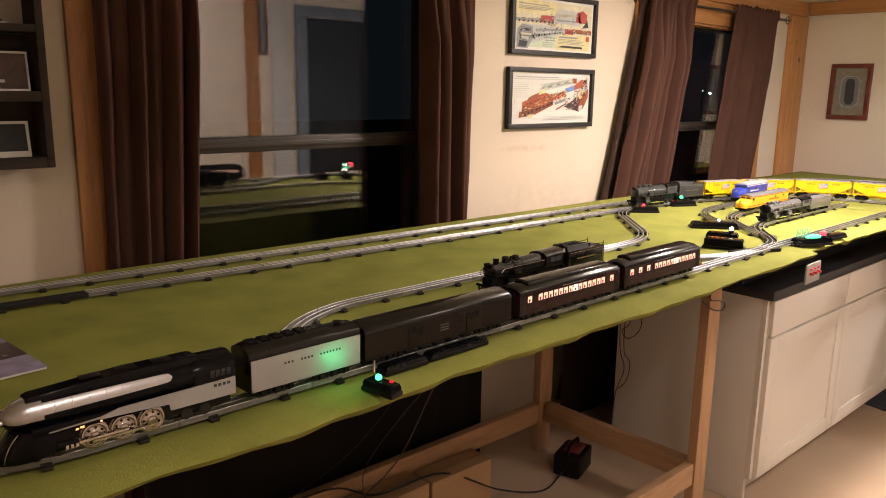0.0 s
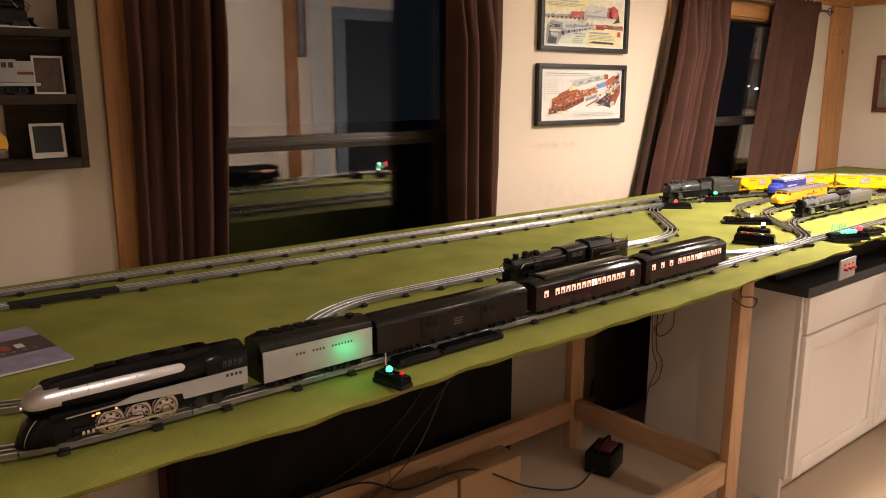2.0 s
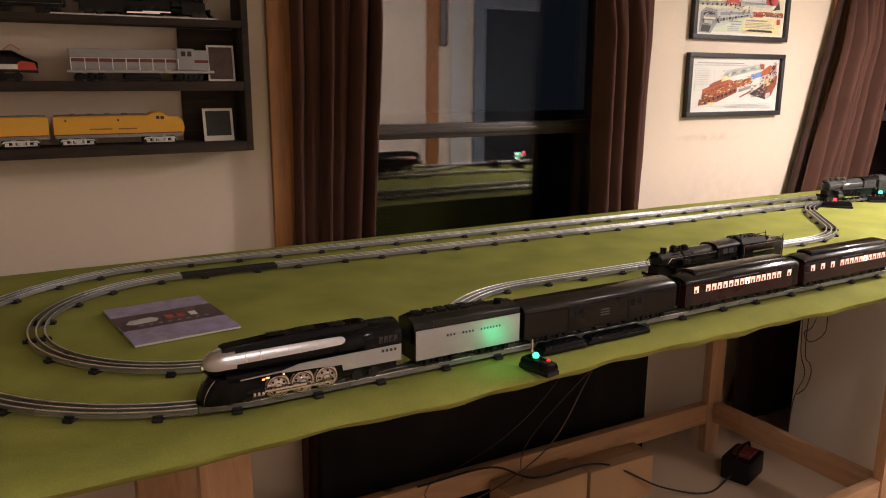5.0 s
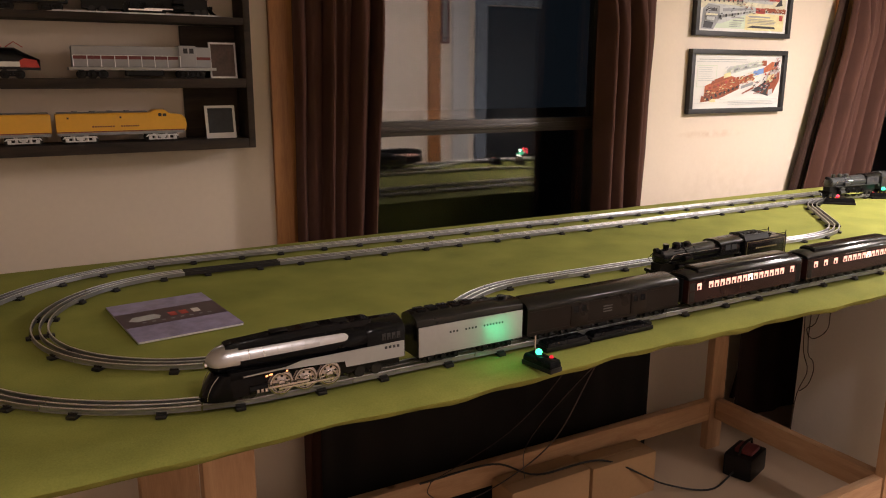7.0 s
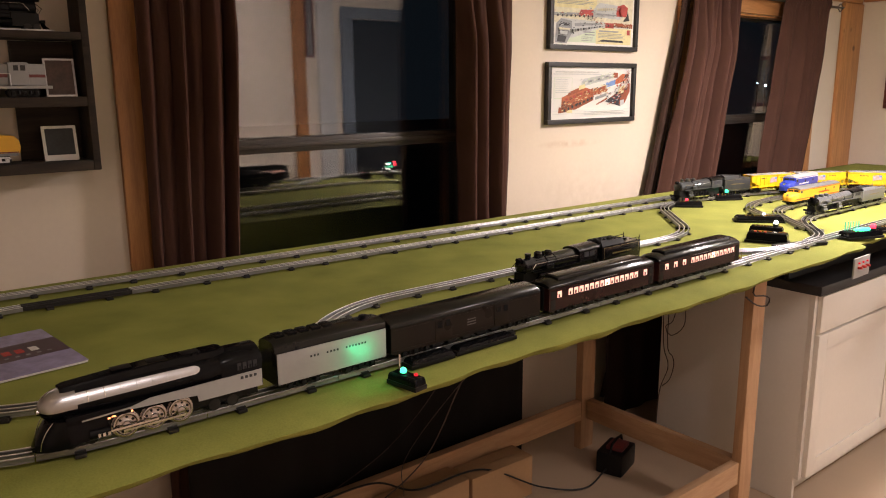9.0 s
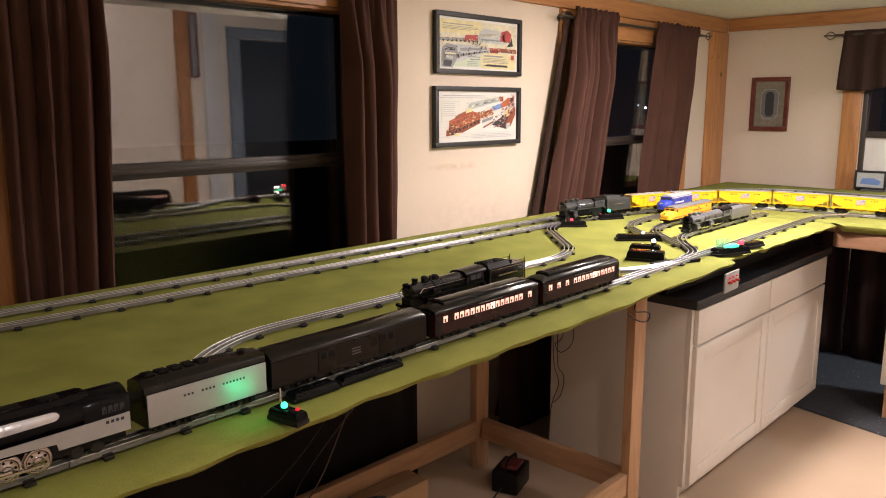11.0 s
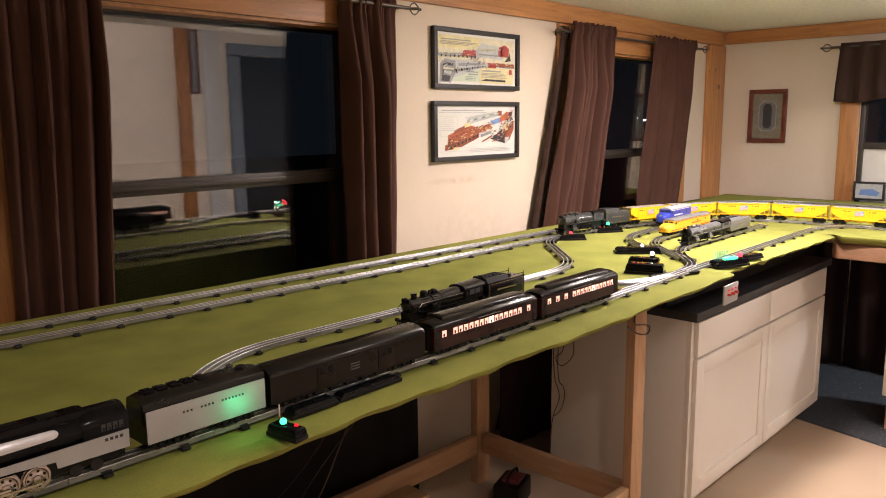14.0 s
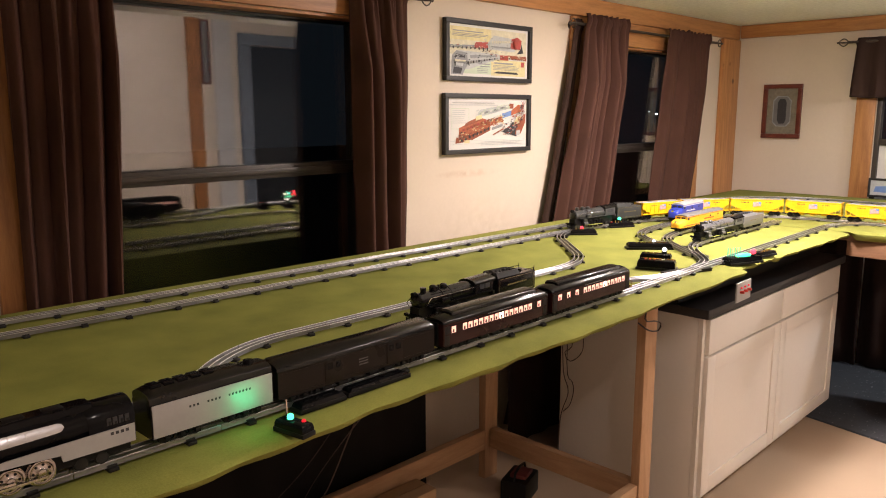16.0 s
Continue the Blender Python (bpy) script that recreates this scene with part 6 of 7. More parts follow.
# ---------- trains on the table ----------
# passenger train on the front line; its nose points along the line
s = MAIN_FRONT.nearest(-2.655, -0.10)
if MAIN_FRONT.at(s)[1] > 0.3:
    s = MAIN_FRONT.nearest(-2.60, -0.12)
nose = s
LOW = Matrix.Diagonal((1, 1, 0.93, 1))
streamliner(on_line(MAIN_FRONT, nose - 0.188, 0.19) @ Matrix.Diagonal((0.965, 1, 0.96, 1)))
passenger_tender(on_line(MAIN_FRONT, nose - 0.494, 0.13) @ LOW)
baggage_car(on_line(MAIN_FRONT, nose - 0.8235, 0.276) @ LOW)
coach(on_line(MAIN_FRONT, nose - 1.252, 0.25) @ LOW, "w wwwwwwwBwwwwww w", "dark maroon toy passenger coach with lit windows")
coach(on_line(MAIN_FRONT, nose - 1.665, 0.25) @ LOW, "w w w wwwwwBwwwww", "dark maroon toy observation coach with lit windows", observation=True)

# black steam engine waiting on the siding
e = SIDING.nearest(-1.490, 0.080)
steam_engine(on_line(SIDING, e + 0.1525, 0.18, flip=True, lift=0.0008) @ Matrix.Diagonal((0.96, 1, 0.91, 1)), "glossy black toy steam locomotive standing on the siding", M_ENGINE, group="steam locomotives")
steam_tender(on_line(SIDING, e + 0.314 + 0.0875, 0.09, flip=True, lift=0.0008) @ Matrix.Diagonal((1, 1, 0.93, 1)), "black toy coal tender with a thin gold line", M_ENGINE, group="tenders")

# freight train on the near curve, heading back along the window
s = NEAR.nearest(0.12, 0.722)
steam_engine(on_line(NEAR, s + 0.16, 0.18, flip=True, lift=0.0006), "dark grey toy steam locomotive hauling yellow hoppers", M_SMOKE, group="steam locomotives")
steam_tender(on_line(NEAR, s + 0.325 + 0.0875, 0.09, flip=True, lift=0.0006), "dark grey toy coal tender behind its locomotive", M_SMOKE, group="tenders")
first = hopper(on_line(NEAR, s + 0.515 + 0.131, 0.186, flip=True, lift=0.0006))
for k in range(1, 6):
    q = s + 0.515 + 0.131 + k * 0.283
    if q < NEAR.length - 0.14:
        copy_thing(first, on_line(NEAR, q, 0.186, flip=True, lift=0.0006))

# engines parked on the three spurs
SQUAT = Matrix.Diagonal((1.05, 0.92, 0.80, 1))
e = SPUR_A.nearest(0.21, 0.14)
steam_engine(on_line(SPUR_A, e + 0.20, 0.22, flip=True, lift=0.001) @ SQUAT, "two-tone grey articulated toy steam locomotive parked on a spur", M_TWOTONE, L=0.40, drivers=((0.085, 0.055, 0.025), (-0.04, -0.07, -0.10)), dr=0.0135, graphite=M_BLACK, group="steam locomotives")
steam_tender(on_line(SPUR_A, e + 0.410 + 0.105, 0.11, flip=True, lift=0.001) @ SQUAT, "grey toy tender parked behind its locomotive", M_MIDGREY, L=0.21, group="tenders")
e = SPUR_B.nearest(0.40, 0.335)
cab_diesel(on_line(SPUR_B, e + 0.20, 0.26, flip=True, lift=0.0012) @ SQUAT, "yellow_diesel", "yellow toy diesel with a grey roof parked on a spur", M_DIESELY, M_MIDGREY, M_RED, L=0.42)
e = SPUR_C.nearest(0.60, 0.495)
cab_diesel(on_line(SPUR_C, e + 0.20, 0.18, flip=True, lift=0.0014), "blue_diesel", "blue toy diesel with a white roof parked on a spur", M_BLUE, M_GREY, M_WHITE, L=0.29)


# ---------- switch machines and signals ----------
def switch_machine(x, y, yaw, label, length=0.125, width=0.052, height=0.030, lamps=(), pins=0, group="switch machines", lever=True, screws=3, z=TZ + 0.001, pin_mat=None, tube=False):
    t = thing("switch_machine", label, "switch machine", pose(x, y, z, 0, 0, yaw), group=group)
    h, w = length / 2, width / 2
    bm = bmesh.new()
    blk(bm, -h, h, -w, w, 0.0, 0.009, 0.002)
    part("base", bm, M_BLACKM, t)
    bm = bmesh.new()
    loft(bm, [[(-h * a, -w * b, z), (h * a, -w * b, z), (h * a, w * b, z), (-h * a, w * b, z)] for a, b, z in ((0.93, 0.90, 0.0085), (0.92, 0.88, height * 0.7), (0.86, 0.78, height * 0.94), (0.80, 0.66, height))])
    part("housing", bm, M_BLACK, t, "glossy black housing")
    for u, v, zz, r, g, watts in lamps:
        bm = bmesh.new()
        zz, r = zz - 0.006, r * 0.85
        rod(bm, (u, v, height * 0.8), (u, v, zz), r * 1.15, 12)
        part("lamp_holder", bm, M_BLACKM, t)
        bm = bmesh.new()
        ball(bm, (u, v, zz + r * 0.6), r, (1, 1, 1), 14)
        part("lamp", bm, {"g": G_GREEN, "r": G_RED, "d": G_REDDIM, "w": G_WHITE}[g], t, {"g": "glowing green lamp", "r": "glowing red lamp", "d": "dim red lamp", "w": "bright white lamp"}[g])
    for k in range(pins):
        bm = bmesh.new()
        x0 = -h * 0.7 + k * 0.012
        rod(bm, (x0, w * 0.55, height * 0.8), (x0, w * 0.55, height + 0.030), 0.0016, 6)
        part("pin", bm, pin_mat or M_CHROME, t, "pin lit green" if pin_mat else "thin metal pin")
    if tube:
        bm = bmesh.new()
        ball(bm, (-0.006, -0.010, height + 0.004), 0.0085, (4.6, 1, 1), 18)
        part("lamp", bm, G_GREEN, t, "glowing green lamp bar")
    for k in range(screws):
        bm = bmesh.new()
        rod(bm, (-h * 0.55 + k * 0.016, -w * 0.5, height * 0.8), (-h * 0.55 + k * 0.016, -w * 0.5, height + 0.004), 0.0042, 10)
        part("terminal_screw", bm, M_RED if lever else M_BRASS, t, "red terminal nut")
    return t


switch_machine(-2.064, -0.232, -80, "black switch machine with a green lamp on the table's edge", 0.074, 0.031, 0.023, lamps=((-0.006, -0.002, 0.031, 0.0074, "g", 0.2), (0.018, 0.006, 0.027, 0.0050, "d", 0.0)), pins=1, lever=False, screws=0)
glow_lamp(-2.112, -0.186, TZ + 0.060, 0.060, (0.0, 1.0, 0.38))
switch_machine(-1.976, -0.036, -72, "black switch machine with red and green lamps", 0.112, 0.050, 0.032, lamps=((0.020, 0.0, 0.040, 0.0075, "g", 0), (0.036, 0.004, 0.040, 0.0075, "r", 0), (-0.045, 0.006, 0.034, 0.004, "d", 0), (-0.028, -0.008, 0.034, 0.004, "d", 0)))
glow_lamp(-1.965, -0.058, TZ + 0.066, 0.018, (1.0, 0.02, 0.05))
switch_machine(-1.958, -0.1605, 1, "low black switch motor beside the rails", 0.110, 0.034, 0.018, lever=False, screws=0)
switch_machine(-1.812, -0.157, 1, "low black switch casing beside the rails", 0.170, 0.030, 0.016, lever=False, screws=0)
switch_machine(-0.350, 0.022, -68, "black switch machine with red and green lamps", 0.140, 0.060, 0.036, lamps=((0.030, -0.018, 0.030, 0.0060, "g", 0), (0.052, 0.010, 0.034, 0.006, "r", 0), (-0.030, -0.012, 0.034, 0.0045, "d", 0), (-0.010, -0.012, 0.034, 0.0045, "d", 0)))
switch_machine(-0.225, 0.095, -68, "black switch machine with a bright white lamp", 0.120, 0.050, 0.032, lamps=((0.030, 0.0, 0.048, 0.0095, "w", 0),), lever=False)
glow_lamp(-0.212, 0.062, TZ + 0.078, 0.05, (1.0, 0.92, 0.75))
switch_machine(0.000, 0.250, -48, "black switch machine with a small white lamp", 0.190, 0.050, 0.026, lamps=((0.020, 0.006, 0.034, 0.0065, "w", 0),), lever=False)
switch_machine(-0.035, -0.150, -20, "black signal box with pins, green and red lamps", 0.165, 0.052, 0.028, lamps=((0.044, -0.008, 0.040, 0.0120, "r", 0),), pins=6, lever=False, pin_mat=G_PIN, tube=True)
glow_lamp(0.012, -0.190, TZ + 0.056, 0.022, (1.0, 0.03, 0.05))
glow_lamp(-0.045, -0.165, TZ + 0.055, 0.04, (0.02, 1.0, 0.5))
switch_machine(0.165, -0.150, -10, "brown switch motor near the table's edge", 0.120, 0.040, 0.020, lever=False)
switch_machine(0.125, 0.655, -45, "black switch machine with a red lamp by the rear track", 0.125, 0.045, 0.026, lamps=((-0.006, 0.0, 0.034, 0.008, "r", 0),), lever=False)
switch_machine(0.445, 0.655, -28, "black switch machine with a green lamp by the rear track", 0.130, 0.045, 0.026, lamps=((-0.008, 0.0, 0.042, 0.010, "g", 0), (-0.05, 0.0, 0.028, 0.005, "d", 0)), lever=False)

# switch frogs: dark plates between the diverging rails
for x, y, yaw, ln in ((-1.83, -0.080, 30, 0.10), (-0.33, -0.075, -20, 0.10), (-0.12, -0.04, 28, 0.10), (0.06, 0.70, 24, 0.10), (0.05, 0.10, 40, 0.08)):
    bm = bmesh.new()
    loft(bm, [[(-ln, -0.010, z), (ln, -0.026, z), (ln, 0.026, z), (-ln, 0.010, z)] for z in (0, 0.010)])
    solo("switch_frog", bm, M_BLACKM, "black plastic plate of a track switch", "track switch", group="track switch plates", at=pose(x, y, TZ + 0.0015, 0, 0, yaw))


# ---------- catalogue on the cloth ----------
cat = thing("catalogue", "glossy violet train catalogue lying on the cloth", "magazine", pose(-2.602, 0.396, TZ + 0.0025, 0, 0, 6.0))
bm = bmesh.new()
blk(bm, -0.108, 0.108, -0.1395, 0.1395, 0, 0.0045, 0.0008)
part("pages", bm, M_PAPER, cat)
bm = bmesh.new()
blk(bm, -0.109, 0.109, -0.1405, 0.1405, 0.0046, 0.0056)
part("cover", bm, M_PURPLE, cat, "violet grey cover")
bm = bmesh.new()
blk(bm, -0.1088, 0.1088, -0.045, 0.060, 0.0058, 0.0060)
part("cover_band", bm, M_PLUM, cat, "dark plum band")
bm = bmesh.new()
loft(bm, [[(x, y, z) for x, y in ((-0.092, 0.000), (-0.080, 0.022), (-0.034, 0.026), (-0.022, 0.010), (-0.030, -0.008), (-0.078, -0.012))] for z in (0.0061, 0.0064)])
part("cover_badge", bm, M_INKLIGHT, cat, "pale badge shape")
for k, (x, mm) in enumerate(((-0.006, M_INKRED), (0.018, M_INKRED), (0.045, M_PAPER))):
    bm = bmesh.new()
    blk(bm, x, x + 0.016, -0.006, 0.022, 0.0061, 0.0064)
    part("lettering", bm, mm, cat, "plain lettering bar")
bm = bmesh.new()
for k in range(8):
    blk(bm, -0.07 + k * 0.02, -0.062 + k * 0.02, -0.028, -0.020, 0.0061, 0.0063)
part("lettering", bm, M_INKGREY, cat, "plain lettering bars")


# ---------- wall shelf with models ----------
SX0, SX1, SY0, SY1 = -3.30, -2.216, 1.045, WALL_Y - 0.002
shelf = thing("wall_shelf", "dark wooden display shelf on the wall with toy engines", "shelf")
bm = bmesh.new()
blk(bm, SX1 - 0.020, SX1, SY0, SY1, 1.424, 2.12, 0.002)
part("side_panel", bm, M_SHELF, shelf)
bm = bmesh.new()
blk(bm, SX0, SX0 + 0.020, SY0, SY1, 1.424, 2.12, 0.002)
part("side_panel", bm, M_SHELF, shelf)
for z0, z1 in ((1.424, 1.453), (1.604, 1.631), (1.786, 1.806), (1.965, 1.985), (2.10, 2.12)):
    bm = bmesh.new()
    blk(bm, SX0 + 0.0205, SX1 - 0.0205, SY0, SY1, z0, z1, 0.002)
    part("shelf_board", bm, M_SHELF, shelf)
for k, (x0, z0, z1) in enumerate(((-2.40, 1.454, 1.602), (-2.40, 1.633, 1.784))):
    bm = bmesh.new()
    blk(bm, x0, SX1 - 0.021, SY1 - 0.012, SY1 - 0.002, z0, z1)
    part("back_board", bm, M_SHELF, shelf)

YS = 1.088
shelf_diesel(pose(-2.588, YS, 1.4535), "yellow toy streamlined diesel displayed on the shelf")
shelf_diesel(pose(-2.945, YS, 1.4535), "yellow toy booster diesel displayed on the shelf", nose=False)
hood_diesel(pose(-2.517, YS, 1.6315), "silver grey toy hood diesel with red stripe and white rails")
eb = thing("electric_locomotive", "black, white and orange toy locomotive on the shelf", "toy locomotive", pose(-2.93, YS, 1.6315))
bm = bmesh.new()
loft(bm, [arch(-0.15, 0.030, 0.022, 0.060, 0.080), arch(0.09, 0.030, 0.022, 0.060, 0.080), arch(0.115, 0.028, 0.022, 0.050, 0.066), arch(0.148, 0.020, 0.020, 0.040, 0.050)])
part("body", bm, M_BLACK, eb)
for s in (-1, 1):
    bm = bmesh.new()
    prism(bm, [(-0.15, 0.030), (0.10, 0.030), (0.10, 0.043), (-0.15, 0.043)], s * 0.0302, s * 0.0312)
    part("stripe", bm, M_WHITE, eb)
    bm = bmesh.new()
    prism(bm, [(0.100, 0.028), (0.146, 0.028), (0.140, 0.047), (0.110, 0.052), (0.100, 0.046)], s * 0.0285, s * 0.0318)
    part("nose_panel", bm, M_RED, eb)
bm = bmesh.new()
for k in range(2):
    pipe(bm, [(0.02 + k * 0.05, -0.018, 0.080), (0.04 + k * 0.05, -0.018, 0.094), (0.06 + k * 0.05, -0.018, 0.080)], 0.0012)
part("pantograph", bm, M_RED, eb)
for x in (-0.09, 0.08):
    truck(eb, x)
steam_engine(pose(-2.50, YS, 1.8065), "black toy steam locomotive with brass trim on the upper shelf", M_BLACK, L=0.36, group="steam locomotives")
steam_tender(pose(-2.80, YS, 1.8065), "black toy tender on the upper shelf", M_BLACK, L=0.20, group="tenders")
bm = bmesh.new()
blk(bm, -2.74, -2.30, 1.058, 1.064, 1.8065, 1.8105)
solo("display_track", bm, M_CHROMELT, "bright metal display rail on the upper shelf", "display stand")

pp = thing("instant_photo", "white-bordered dark instant photo leaning on the shelf", "photograph", pose(-2.309, 1.085, 1.4535, -9, 0, 0))
bm = bmesh.new()
blk(bm, -0.045, 0.045, -0.002, 0.002, 0, 0.098, 0.0006)
part("border", bm, M_WHITE, pp)
bm = bmesh.new()
blk(bm, -0.037, 0.037, -0.0032, -0.0022, 0.016, 0.090)
part("image", bm, material("dark_photo_print", (0.016, 0.020, 0.024), 0.55, var=0.5, scale=30, bump=0.0), pp, "dark glossy print")
pf = thing("framed_photo", "small framed photo standing behind the silver engine", "photograph", pose(-2.288, 1.10, 1.6315, -6, 0, 0))
bm = bmesh.new()
for a, b, c, d in ((-0.040, -0.035, 0, 0.105), (0.035, 0.040, 0, 0.105), (-0.035, 0.035, 0, 0.005), (-0.035, 0.035, 0.100, 0.105)):
    blk(bm, a, b, -0.003, 0.003, c, d)
part("frame", bm, M_SILVER, pf)
bm = bmesh.new()
blk(bm, -0.0348, 0.0348, -0.0015, 0.0015, 0.0052, 0.0998)
part("image", bm, material("brown_photo_print", (0.07, 0.035, 0.028), 0.3, var=0.5, scale=30, bump=0.0), pf, "dark brownish print")


# ---------- framed posters ----------
def flat_shape(parent, name, pts, mat, z, label=""):
    bm = bmesh.new()
    loft(bm, [[(x, -z, y) for x, y in pts], [(x, -z - 0.0001, y) for x, y in pts]])
    return part(name, bm, mat, parent, label, flat=True)


def poster(x0, x1, z0, z1, label, shapes):
    w, h = x1 - x0, z1 - z0
    t = thing("framed_poster", label, "picture", pose((x0 + x1) / 2, WALL_Y - 0.003, (z0 + z1) / 2), group="framed train posters")
    fw = 0.021
    for a, b, c, d in ((-w / 2, w / 2, h / 2 - fw, h / 2), (-w / 2, w / 2, -h / 2, -h / 2 + fw), (-w / 2, -w / 2 + fw, -h / 2 + fw, h / 2 - fw), (w / 2 - fw, w / 2, -h / 2 + fw, h / 2 - fw)):
        bm = bmesh.new()
        blk(bm, a, b, -0.026, 0, c, d, 0.002)
        part("frame", bm, M_FRAMEBLK, t, "black frame side")
    bm = bmesh.new()
    blk(bm, -w / 2 + fw, w / 2 - fw, -0.010, -0.001, -h / 2 + fw, h / 2 - fw)
    part("sheet", bm, M_PAPER, t, "printed sheet")
    pw, ph = w - 2 * fw, h - 2 * fw
    for k, (name, mat, pts) in enumerate(shapes):
        flat_shape(t, name, [((x - 0.5) * pw, (y - 0.5) * ph) for x, y in pts], mat, 0.0105 + k * 0.00012, "flat printed shape")
    return t


def rect(a, b, c, d):
    return [(a, c), (b, c), (b, d), (a, d)]


art1 = [("panel_print", M_PAPERC, rect(0.02, 0.98, 0.42, 0.95)), ("panel_print", M_PAPERY, rect(0.03, 0.52, 0.70, 0.95)), ("panel_print", M_INKGREEN, rect(0.06, 0.60, 0.06, 0.40)), ("panel_print", M_PAPERY, rect(0.52, 0.97, 0.04, 0.36)),
        ("lettering", M_INKGREY, rect(0.06, 0.42, 0.86, 0.88)), ("train_print", M_INKGREY, [(0.02, 0.54), (0.32, 0.56), (0.32, 0.62), (0.02, 0.60)]), ("train_print", M_INKRED, [(0.30, 0.56), (0.50, 0.56), (0.51, 0.70), (0.33, 0.68)]),
        ("train_print", M_INKLIGHT, [(0.48, 0.56), (0.82, 0.54), (0.86, 0.80), (0.55, 0.84), (0.48, 0.70)]), ("train_print", M_INKRED, [(0.76, 0.60), (0.90, 0.60), (0.915, 0.78), (0.86, 0.85), (0.78, 0.80)]), ("train_print", M_INKBLACK, [(0.85, 0.50), (0.94, 0.53), (0.915, 0.72), (0.905, 0.62)]),
        ("train_print", M_INKLIGHT, [(0.10, 0.50), (0.62, 0.47), (0.64, 0.40), (0.24, 0.14), (0.10, 0.16)]), ("train_print", M_INKGREY, [(0.04, 0.04), (0.17, 0.03), (0.24, 0.26), (0.22, 0.46), (0.10, 0.49), (0.05, 0.40)]), ("train_print", M_INKBLACK, [(0.06, 0.06), (0.15, 0.05), (0.17, 0.16), (0.07, 0.18)]),
        ("train_print", M_INKBLACK, [(0.08, 0.36), (0.20, 0.36), (0.20, 0.41), (0.09, 0.42)]), ("train_print", M_INKGREY, [(0.26, 0.36), (0.58, 0.42), (0.58, 0.45), (0.26, 0.42)]), ("train_print", M_INKRED, rect(0.63, 0.74, 0.36, 0.46)), ("train_print", M_INKBROWN, [(0.72, 0.40), (0.98, 0.38), (0.98, 0.46), (0.74, 0.47)]),
        ("lettering", M_INKGREY, rect(0.55, 0.80, 0.28, 0.31)), ("lettering", M_INKBLACK, [(0.54, 0.09), (0.60, 0.13), (0.86, 0.12), (0.87, 0.08)]), ("train_print", M_INKRED, rect(0.91, 0.95, 0.24, 0.34)), ("lettering", M_INKGREY, rect(0.38, 0.50, 0.20, 0.22)), ("lettering", M_INKGREY, rect(0.36, 0.50, 0.25, 0.27))]
art2 = [("panel_print", M_INKLIGHT, rect(0.04, 0.98, 0.10, 0.17)), ("panel_print", M_PAPER, rect(0.035, 0.985, 0.105, 0.165)), ("lettering", M_INKLIGHT, rect(0.04, 0.62, 0.86, 0.875)), ("panel_print", M_INKGREEN, rect(0.05, 0.26, 0.40, 0.80)), ("panel_print", M_PAPER, rect(0.055, 0.255, 0.41, 0.79)),
        ("train_print", M_INKLIGHT, [(0.37, 0.62), (0.76, 0.80), (0.80, 0.86), (0.74, 0.88), (0.40, 0.78), (0.37, 0.72)]), ("train_print", M_INKBROWN, rect(0.76, 0.82, 0.80, 0.90)), ("train_print", M_ORANGE, [(0.14, 0.26), (0.30, 0.22), (0.52, 0.40), (0.52, 0.55), (0.40, 0.62), (0.14, 0.42)]),
        ("train_print", M_INKBROWN, [(0.13, 0.18), (0.30, 0.18), (0.52, 0.36), (0.52, 0.42), (0.30, 0.28), (0.14, 0.30)]), ("train_print", M_INKBROWN, [(0.20, 0.44), (0.40, 0.56), (0.36, 0.62), (0.22, 0.52)]), ("train_print", M_PAPERY, [(0.34, 0.56), (0.42, 0.60), (0.41, 0.68), (0.34, 0.64)]), ("train_print", M_INKBROWN, [(0.10, 0.12), (0.20, 0.14), (0.20, 0.20), (0.11, 0.24)]), ("train_print", M_PAPERY, rect(0.20, 0.265, 0.12, 0.18)),
        ("train_print", M_ORANGE, [(0.52, 0.45), (0.68, 0.54), (0.68, 0.66), (0.52, 0.56)]), ("train_print", M_INKBLUE, [(0.67, 0.60), (0.79, 0.66), (0.79, 0.76), (0.67, 0.70)]), ("train_print", M_INKGREY, [(0.54, 0.36), (0.68, 0.44), (0.68, 0.50), (0.54, 0.42)]), ("train_print", M_ORANGE, [(0.79, 0.66), (0.92, 0.74), (0.95, 0.86), (0.88, 0.88), (0.79, 0.76)]), ("train_print", M_INKBLACK, [(0.90, 0.78), (0.96, 0.80), (0.96, 0.88), (0.92, 0.88)]),
        ("train_print", M_INKBLACK, [(0.66, 0.33), (0.86, 0.22), (0.94, 0.40), (0.98, 0.60), (0.90, 0.62), (0.78, 0.46)]), ("train_print", M_INKBROWN, [(0.84, 0.26), (0.92, 0.28), (0.98, 0.52), (0.98, 0.70), (0.88, 0.56)]), ("train_print", M_INKLIGHT, [(0.86, 0.24), (0.91, 0.26), (0.91, 0.36), (0.86, 0.34)]), ("train_print", M_PAPERY, [(0.82, 0.46), (0.90, 0.50), (0.92, 0.66), (0.84, 0.60)]), ("train_print", M_INKBROWN, [(0.56, 0.26), (0.72, 0.40), (0.70, 0.42), (0.55, 0.28)])]
def text_block(a, b, c, d, rows, mat=M_INKGREY, seed=1):
    rnd = random.Random(seed)
    out = []
    for k in range(rows):
        y = d - (d - c) * (k + 0.5) / rows
        out.append(("lettering", mat, rect(a, a + (b - a) * rnd.uniform(0.75, 1.0), y - 0.005, y + 0.005)))
    return out


def disc(x, y, r, asp=2.3, n=10):
    return [(x + r * math.cos(k * math.tau / n), y + r * asp * math.sin(k * math.tau / n)) for k in range(n)]


